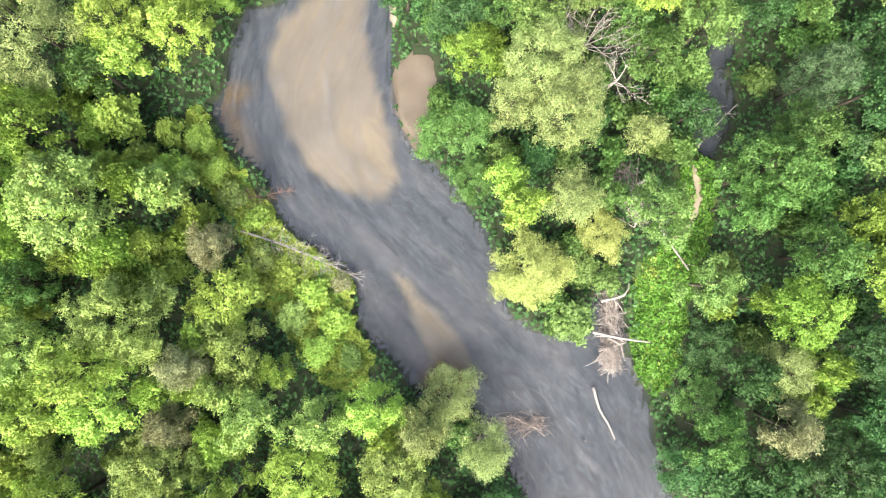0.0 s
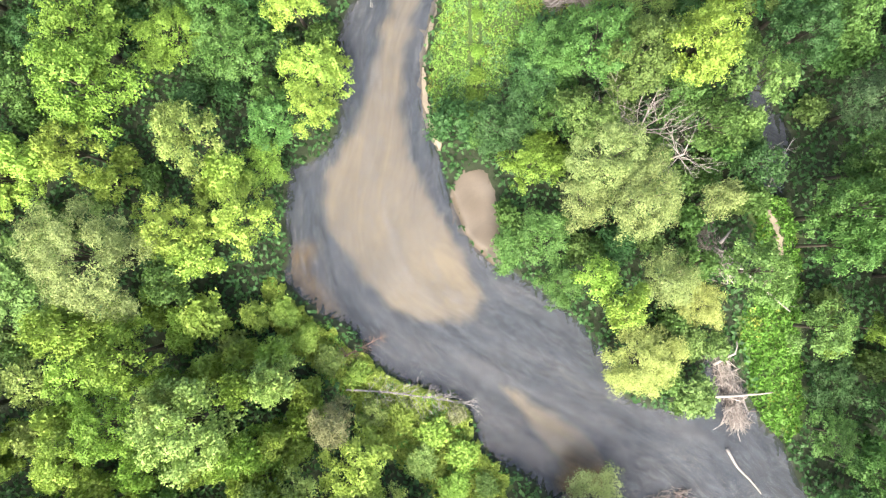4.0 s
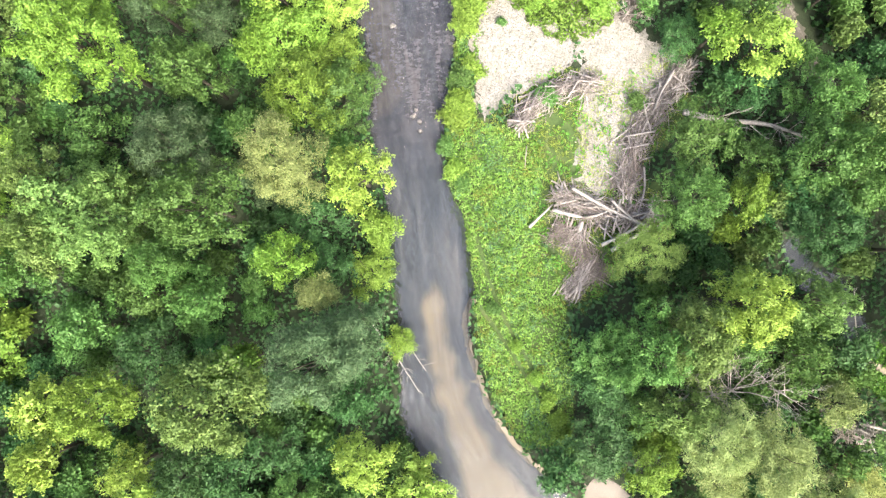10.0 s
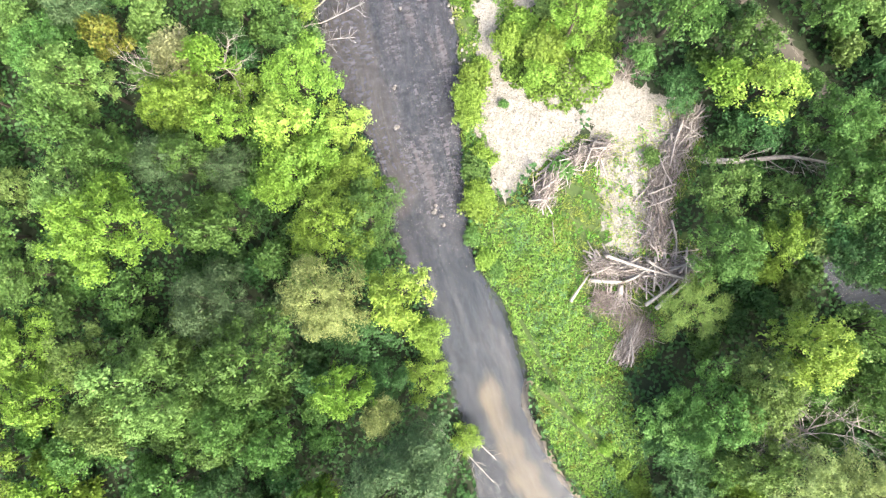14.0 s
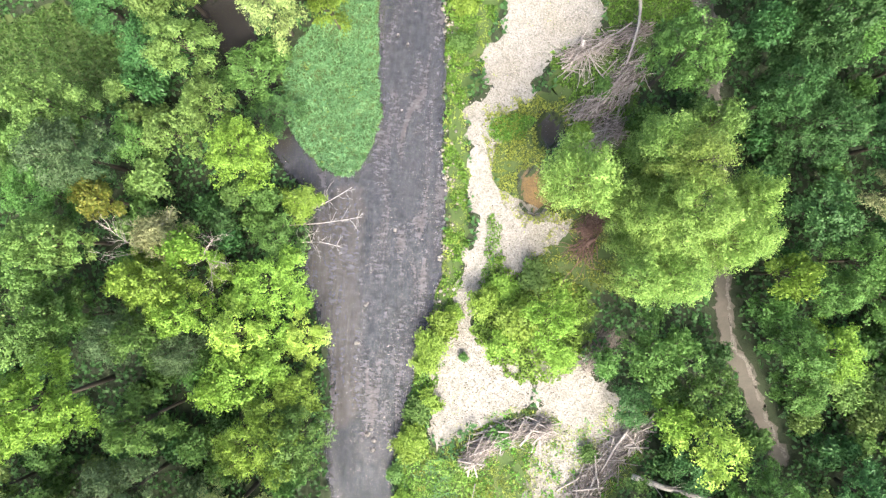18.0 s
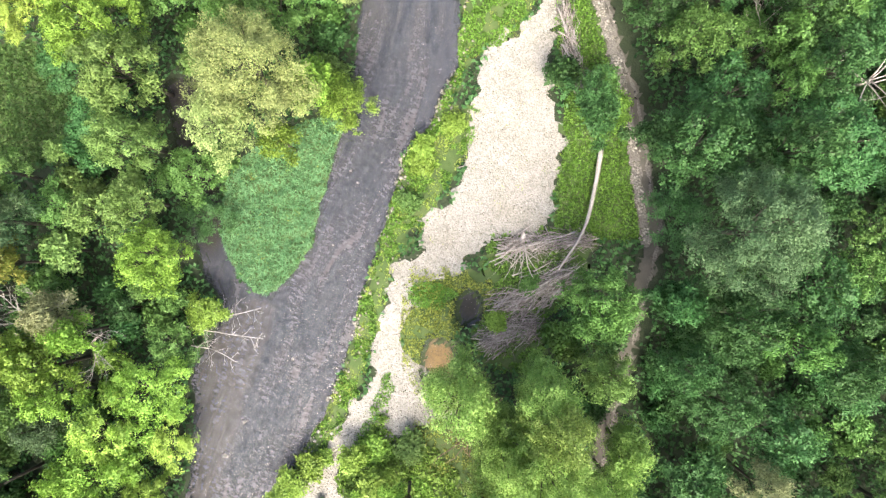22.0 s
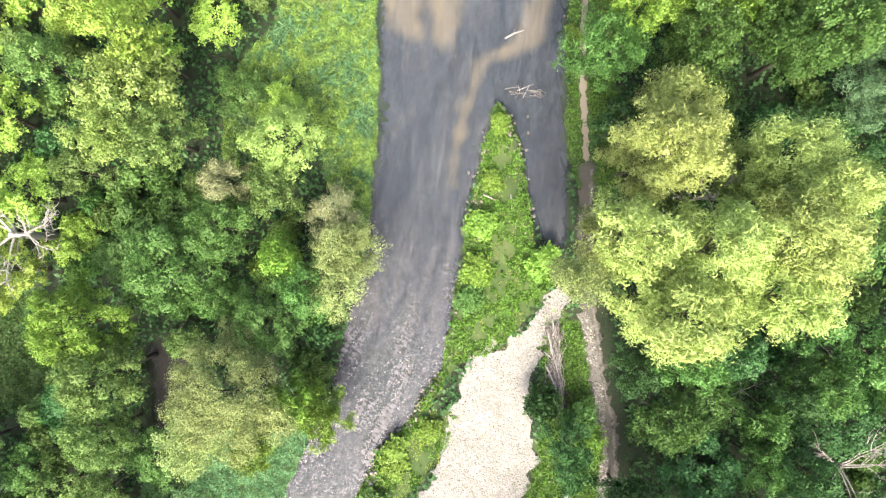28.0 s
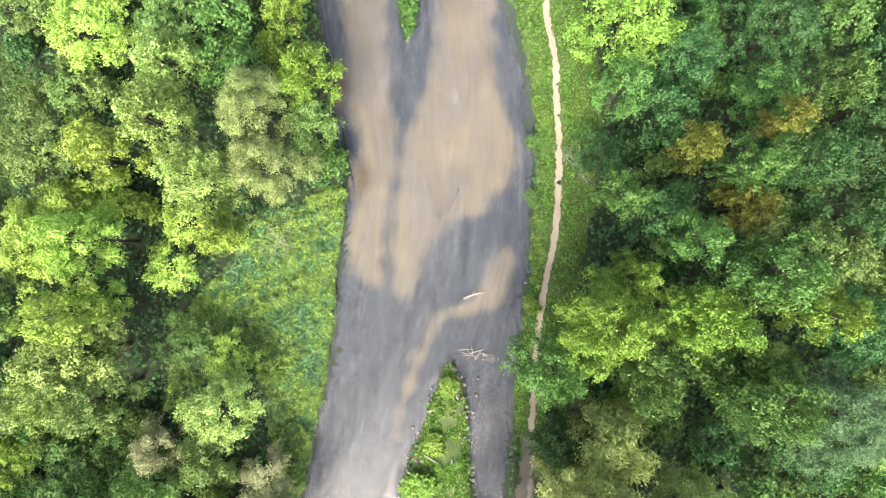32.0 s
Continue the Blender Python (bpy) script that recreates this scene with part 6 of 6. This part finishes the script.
def fallen_log(points, r0, wood, label, seed, twigs=0, twig_len=0.8, lift=0.25, name="fallen_log"):
    """A trunk on the ground; with twigs it still has its branches."""
    r = random.Random(seed)
    root = new(name)
    x, y = points[0]
    root.location = (x, y, base_z(x, y))
    line = smooth(points, 0.6)
    n = len(line)
    pts = [Vector((p[0] - x, p[1] - y, base_z(p[0], p[1]) - root.location.z + lift + r0 * 0.5)) for p in line]
    v, f = [], []
    tube(v, f, pts, [r0 * (1 - 0.65 * i / (n - 1)) * r.uniform(0.94, 1.06) for i in range(n)], 9)
    quad_object("trunk", np.array([tuple(q) for q in v]), np.array(f), WOODS[wood], root, True)
    for k in range(twigs):
        t = r.uniform(0.2, 1.0)
        i = min(n - 2, int(t * (n - 1)))
        d = (pts[i + 1] - pts[i]).normalized()
        side = Vector((-d.y, d.x, 0)) * r.choice((-1, 1))
        p, ln = pts[i], twig_len * r.uniform(0.5, 1.2) * (1.25 - 0.6 * t)
        q = p + (side * r.uniform(0.1, 1.0) + d * r.uniform(-0.1, 1.1) + Vector((0, 0, r.uniform(-0.1, 0.9)))).normalized() * ln
        m = (p + q) / 2 + Vector((r.uniform(-1, 1), r.uniform(-1, 1), r.uniform(-0.3, 1))) * ln * 0.16
        v, f = [], []
        g = max(0.020, r0 * 0.20 * r.uniform(0.4, 1.0))
        tube(v, f, [p, m, q], (g, g * 0.7, g * 0.3), 5)
        for _ in range(3):
            s = m.lerp(q, r.uniform(0, 0.9))
            e = s + ((q - p).normalized() + Vector((r.uniform(-1, 1), r.uniform(-1, 1), r.uniform(-0.3, 0.6))) * 0.8).normalized() * ln * 0.4
            tube(v, f, [s, s.lerp(e, 0.5), e], (g * 0.5, g * 0.35, g * 0.2), 4)
        quad_object("branch", np.array([tuple(w) for w in v]), np.array(f), WOODS[wood], root)
    return tagged(root, label, "fallen tree" if twigs else "log")


def bare_tree(x, y, h, reach, wood, label, seed, limbs=9, girth=0.14, lean=(0, 0)):
    """A dead standing tree: trunk, forked limbs and thin twigs, no leaves."""
    r = random.Random(seed)
    root = new("dead_tree")
    root.location = (x, y, base_z(x, y))
    top_p = Vector((lean[0], lean[1], h * 0.62))
    v, f = [], []
    tube(v, f, [(0, 0, -0.2), top_p * 0.5 + Vector((r.uniform(-.2, .2), r.uniform(-.2, .2), 0)), top_p], (girth * 1.2, girth, girth * 0.7), 8)
    quad_object("trunk", np.array([tuple(q) for q in v]), np.array(f), WOODS[wood], root, True)
    for k in range(limbs):
        a = k * 2.4 + r.uniform(-0.5, 0.5)
        v, f = [], []

        def grow(p, d, ln, g, depth):
            pts = [p]
            for i in range(4):
                d = (d + Vector((r.uniform(-1, 1), r.uniform(-1, 1), r.uniform(-0.6, 0.9))) * 0.24).normalized()
                pts.append(pts[-1] + d * ln / 4)
            tube(v, f, pts, [g * (1 - 0.19 * i) for i in range(5)], 5 if depth else 4)
            if depth:
                for i in range(2, 5):
                    for _ in range(2 if depth == 2 else 1):
                        grow(pts[i], (d + Vector((r.uniform(-1, 1), r.uniform(-1, 1), r.uniform(-0.4, 0.7)))).normalized(), ln * r.uniform(0.4, 0.62), g * 0.48, depth - 1)
        start = top_p * r.uniform(0.7, 1.0)
        grow(start, Vector((math.cos(a), math.sin(a), r.uniform(0.15, 0.8))).normalized(), reach * r.uniform(0.6, 1.0), girth * 0.42, 2)
        quad_object("branch", np.array([tuple(q) for q in v]), np.array(f), WOODS[wood], root)
    return tagged(root, label, "dead tree")


driftwood_pile([(15.9, 43.0), (18.6, 43.1), (21.0, 42.2), (23.0, 40.7)], 1.1, 100, 2.2, 0.10, "grey", "arched heap of grey-brown driftwood on the gravel", 1, 1.2, 0.55, None, 420)
driftwood_pile([(29.1, 36.1), (25.2, 35.6), (21.3, 34.6), (17.9, 32.7)], 1.5, 150, 2.4, 0.12, "grey", "long heap of grey driftwood logs across the gravel", 2, 0.9, 0.5, None, 600)
driftwood_pile([(13.9, 36.2), (14.9, 33.7), (16.5, 30.8), (18.6, 28.9)], 1.5, 90, 3.0, 0.14, "grey", "jam of bleached logs and twigs", 3, 1.0, 0.35, None, 500)
driftwood_pile([(8.7, 30.0), (11.2, 30.2)], 0.9, 30, 2.2, 0.11, "grey", "small heap of broken branches in the green", 4, 0.6, 0.75)
driftwood_pile([(44.9, 63.7), (47.7, 62.8), (51.5, 61.3)], 1.0, 70, 2.4, 0.08, "grey", "heap of brown roots and branches beside the gravel", 5, 0.8, 0.6)
driftwood_pile([(42.5, 59.1), (45.1, 59.1), (48.9, 59.5)], 1.5, 120, 2.6, 0.07, "grey", "tangled heap of brown brushwood", 6, 0.9, 0.7)
driftwood_pile([(40.0, 56.7), (42.7, 56.9), (44.4, 56.5)], 1.3, 80, 2.2, 0.07, "grey", "lower end of a brushwood tangle beside a pool", 7, 0.7, 0.6)
driftwood_pile([(58.0, 80.2), (57.0, 77.2), (56.4, 73.7)], 0.7, 60, 2.2, 0.07, "grey", "ridge of dark branches along the gravel bar", 8, 0.5, 0.75)
driftwood_pile([(14.4, -2.7), (14.7, -5.6), (14.6, -8.9)], 0.9, 40, 2.4, 0.09, "grey", "heap of bare branches over a dark side channel", 9, 0.9, 0.35)
driftwood_pile([(15.5, 7.9), (16.2, 5.5), (17.0, 3.8)], 1.0, 34, 2.0, 0.09, "grey", "heap of broken trunks beside a trail", 10, 0.9, 0.3)
driftwood_pile([(11.6, 34.5), (12.0, 31.7), (11.0, 29.3)], 1.3, 50, 2.4, 0.05, "dark", "brown brushwood below a log jam", 11, 0.5, 0.5, None, 260)
driftwood_pile([(60.8, 101.0), (62.7, 100.4)], 0.3, 9, 1.3, 0.05, "grey", "few sticks stranded in shallow water", 12, 0.2, 0.6, None, 10)
driftwood_pile([(38.3, 51.8), (36.1, 51.5)], 1.0, 26, 1.8, 0.07, "red", "reddish broken roots under a willow", 13, 0.8, 0.5)
driftwood_pile([(29.3, 42.8), (32.1, 43.2)], 0.9, 20, 2.2, 0.05, "dark", "grey brushwood at the wood's edge", 14, 0.6, 0.6, None, 240)
driftwood_pile([(3.2, -14.6), (5.4, -13.9), (8.7, -13.6)], 0.9, 26, 2.0, 0.06, "dark", "dark submerged branches at the river bank", 15, 0.25, 0.4, None, 90)
root_fan(12.9, 33.0, -2.70, 1.1, 3.6, 46, "grey", "fan of bleached roots below a log jam", 21)
root_fan(35.6, 50.6, 3.14, 1.4, 4.4, 64, "red", "upturned plate of reddish roots", 22)
root_fan(46.2, 63.4, -2.27, 1.0, 4.8, 40, "grey", "grey roots fanning down from a heap", 23)
root_fan(14.7, -7.9, -1.87, 0.8, 2.4, 30, "grey", "bare root fan hanging into the river", 24)
root_fan(56.6, 74.7, -1.74, 0.7, 2.6, 22, "dark", "spiky grey roots beside the gravel bar", 25)
fallen_log([(55.6, 68.0), (53.9, 65.4), (51.4, 62.3), (48.1, 60.1)], 0.23, "pale", "long bleached trunk leaning over driftwood", 31, lift=0.7)
fallen_log([(25.8, 33.7), (27.5, 30.9), (29.8, 27.8), (31.1, 24.8)], 0.28, "grey", "fallen grey tree with bare branches", 32, 22, 2.8, 1.5, "fallen_tree")
fallen_log([(13.1, -10.7), (13.6, -12.5), (14.3, -13.7), (14.9, -15.1)], 0.12, "pale", "thin white branch lying in the river", 33, 0, lift=0.15)
fallen_log([(12.9, -5.9), (15.2, -6.4), (17.6, -6.7)], 0.13, "pale", "bleached pole across a heap of branches", 34, 0, lift=0.9)
fallen_log([(13.6, -3.3), (15.4, -2.8), (15.8, -1.8)], 0.14, "pale", "bent bleached branch on a heap", 35, 0, lift=0.9)
fallen_log([(11.4, 5.2), (13.1, 5.4), (15.3, 5.6)], 0.26, "red", "snapped orange-brown trunk among pale willows", 36, 0, lift=2.2)
fallen_log([(17.2, 5.2), (19.1, 2.1), (21.0, -0.7)], 0.17, "pale", "fallen pale trunk across a trail", 37, 5, 1.0, 0.3)
fallen_log([(16.5, 6.4), (17.9, 7.3)], 0.15, "pale", "short pale trunk on a heap", 38, 2, 0.6, 1.0)
fallen_log([(-16.6, 2.6), (-13.3, 1.5), (-9.9, 0.1), (-6.6, -1.5)], 0.09, "pale", "dead conifer fallen to the water with bleached twigs", 39, 90, 1.9, 0.7, "fallen_tree")
fallen_log([(-17.8, 4.9), (-15.2, 5.5), (-12.3, 6.1)], 0.07, "red", "dead conifer with rusty needles over the water", 40, 60, 1.0, 0.7, "fallen_tree")
fallen_log([(-4.8, 40.9), (-5.5, 37.1), (-6.4, 33.4)], 0.07, "pale", "bare branch hanging into the river", 41, 14, 1.4, 0.5, "fallen_tree")
fallen_log([(-3.7, 38.1), (-4.3, 36.1), (-4.7, 34.2)], 0.07, "pale", "bare forked branch in the river", 42, 7, 1.2, 0.4, "fallen_tree")
fallen_log([(18.0, 68.8), (21.2, 67.9), (23.5, 67.5)], 0.06, "pale", "bare branch reaching over the river", 43, 14, 1.7, 0.9, "fallen_tree")
fallen_log([(16.7, 68.9), (19.6, 66.8), (22.5, 65.0)], 0.06, "pale", "bare branch reaching over the river", 44, 16, 1.8, 0.8, "fallen_tree")
fallen_log([(16.7, 67.0), (18.3, 65.7), (19.5, 64.1)], 0.06, "pale", "bare twiggy branch at the bank", 45, 16, 1.6, 0.7, "fallen_tree")
fallen_log([(-11.8, 28.2), (-10.0, 27.2)], 0.07, "pale", "short bare branch over the water", 46, 3, 0.6, 2.0, "fallen_tree")
fallen_log([(61.2, 105.8), (62.1, 106.0), (63.0, 106.0)], 0.10, "grey", "short log stranded on silt", 47, 3, 0.5, 0.1)
fallen_log([(62.6, 115.3), (61.7, 113.9), (60.2, 112.6)], 0.08, "dark", "snag with roots stuck in mid-river", 48, 12, 0.9, 0.15, "fallen_tree")
fallen_log([(21.7, 9.7), (23.3, 11.5), (25.1, 13.3)], 0.08, "pale", "thin dead trunk over a back-channel pool", 49, 8, 1.0, 1.2, "fallen_tree")
fallen_log([(22.1, 12.7), (24.3, 13.2)], 0.05, "grey", "thin stick over a pool", 50, 3, 0.8, 1.0, "fallen_tree")
fallen_log([(57.7, 92.5), (57.4, 91.3)], 0.09, "pale", "short pale log on the spit", 51, 0, lift=0.1)
fallen_log([(55.4, 93.2), (56.3, 92.4)], 0.08, "pale", "short log in green plants", 52, 0, lift=0.2)
fallen_log([(56.3, 77.5), (56.5, 75.3), (56.3, 72.2)], 0.09, "pale", "thin bleached trunk on dark branches", 53, 4, 0.9, 0.5)
fallen_log([(57.3, 80.5), (57.1, 78.2), (57.1, 76.1)], 0.08, "pale", "thin bleached trunk on a ridge of branches", 54, 2, 0.7, 0.5)
fallen_log([(50.5, 67.2), (49.9, 64.6)], 0.06, "pale", "thin pole at the gravel's edge", 55, 1, 0.5, 0.2)
fallen_log([(10.2, 36.3), (13.0, 36.2)], 0.15, "pale", "pale log at the edge of a jam", 56, 0, lift=0.5)
fallen_log([(15.0, 36.0), (15.9, 32.4), (17.0, 29.0)], 0.16, "pale", "long bleached log across a jam", 57, 2, 0.6, 1.0)
fallen_log([(12.6, 35.9), (14.1, 33.4), (16.4, 32.2)], 0.18, "pale", "thick bleached log in a jam", 58, 1, 0.6, 0.9)
fallen_log([(13.5, 30.0), (15.9, 29.3), (17.8, 28.5)], 0.20, "pale", "thick bleached log at the foot of a jam", 59, 0, lift=0.6)
fallen_log([(13.3, 30.9), (15.4, 30.1), (17.3, 29.6)], 0.17, "pale", "bleached log beside its twin in a jam", 60, 0, lift=0.6)
fallen_log([(16.5, 32.9), (16.6, 30.5), (17.4, 28.1)], 0.12, "pale", "slim bleached log in a jam", 61, 2, 0.5, 1.1)
fallen_log([(20.6, 32.8), (19.2, 31.4), (17.2, 30.4)], 0.12, "pale", "upright-lying pale log on gravel", 62, 0, lift=0.3)
fallen_log([(28.1, 36.6), (26.0, 36.1), (24.1, 35.4)], 0.13, "grey", "grey log on a driftwood heap", 63, 0, lift=0.8)
fallen_log([(8.8, 29.8), (11.8, 30.6)], 0.12, "pale", "pale log in the green", 64, 1, 0.4, 0.4)
fallen_log([(15.1, 41.2), (13.6, 40.0)], 0.06, "pale", "thin pole in tall grass", 65, 1, 0.4, 0.3)
bare_tree(11.3, 16.7, 9.0, 3.4, "grey", "dead bleached tree with many bare twigs", 71, 12, 0.10)
bare_tree(10.0, 19.1, 9.0, 3.0, "grey", "dead bleached tree among willows", 72, 8, 0.09)
bare_tree(18.8, 100.4, 10.0, 5.0, "pale", "tall dead tree with stout bleached limbs", 73, 9, 0.30)
bare_tree(75.8, 64.1, 7.0, 4.2, "grey", "dead grey tree in the wood", 74, 9, 0.16)
bare_tree(47.0, 113.4, 4.0, 1.9, "pale", "small dead bush beside reeds", 75, 9, 0.05)
bare_tree(72.5, 115.3, 3.0, 1.8, "grey", "small dead bush beside the path", 76, 10, 0.05)
bare_tree(7.8, 73.8, 7.5, 3.4, "pale", "dead pale treetop above the wood", 77, 9, 0.12)
bare_tree(11.0, 70.2, 7.5, 3.0, "grey", "dead grey treetop among green trees", 78, 8, 0.10)
bare_tree(76.2, 75.4, 5.0, 3.4, "grey", "grey leafless shrub in a dark gap", 79, 12, 0.07)
bare_tree(70.6, 71.7, 5.0, 2.6, "grey", "leafless branches in a dark gap", 80, 8, 0.08)
bare_tree(64.5, 75.8, 3.0, 2.0, "grey", "leafless bush beside the track", 81, 9, 0.05)
bare_tree(28.6, 42.7, 2.5, 2.2, "grey", "leafless grey bush beside gravel", 82, 12, 0.05)
bare_tree(13.7, 14.0, 9.0, 2.6, "pale", "dead bleached treetop among willows", 83, 7, 0.10)
bare_tree(71.3, 87.5, 12.0, 3.0, "grey", "bare limbs inside a willow crown", 84, 6, 0.16)

root_fan(46.9, 58.4, 3.02, 0.8, 4.2, 34, "grey", "fan of grey branches at a brushwood tangle's end", 26)
fallen_log([(46.4, 63.2), (45.9, 61.5), (45.9, 60.4)], 0.07, "pale", "slim bleached branch across the tangle", 90, 1, 0.5, 0.9)
fallen_log([(45.8, 63.6), (44.4, 63.1), (43.0, 63.1)], 0.07, "pale", "slim bleached branch reaching onto gravel", 91, 2, 0.5, 0.6)
fallen_log([(50.7, 62.5), (49.4, 62.6), (48.1, 62.9)], 0.07, "pale", "slim grey pole on a heap of branches", 92, 1, 0.5, 0.9)
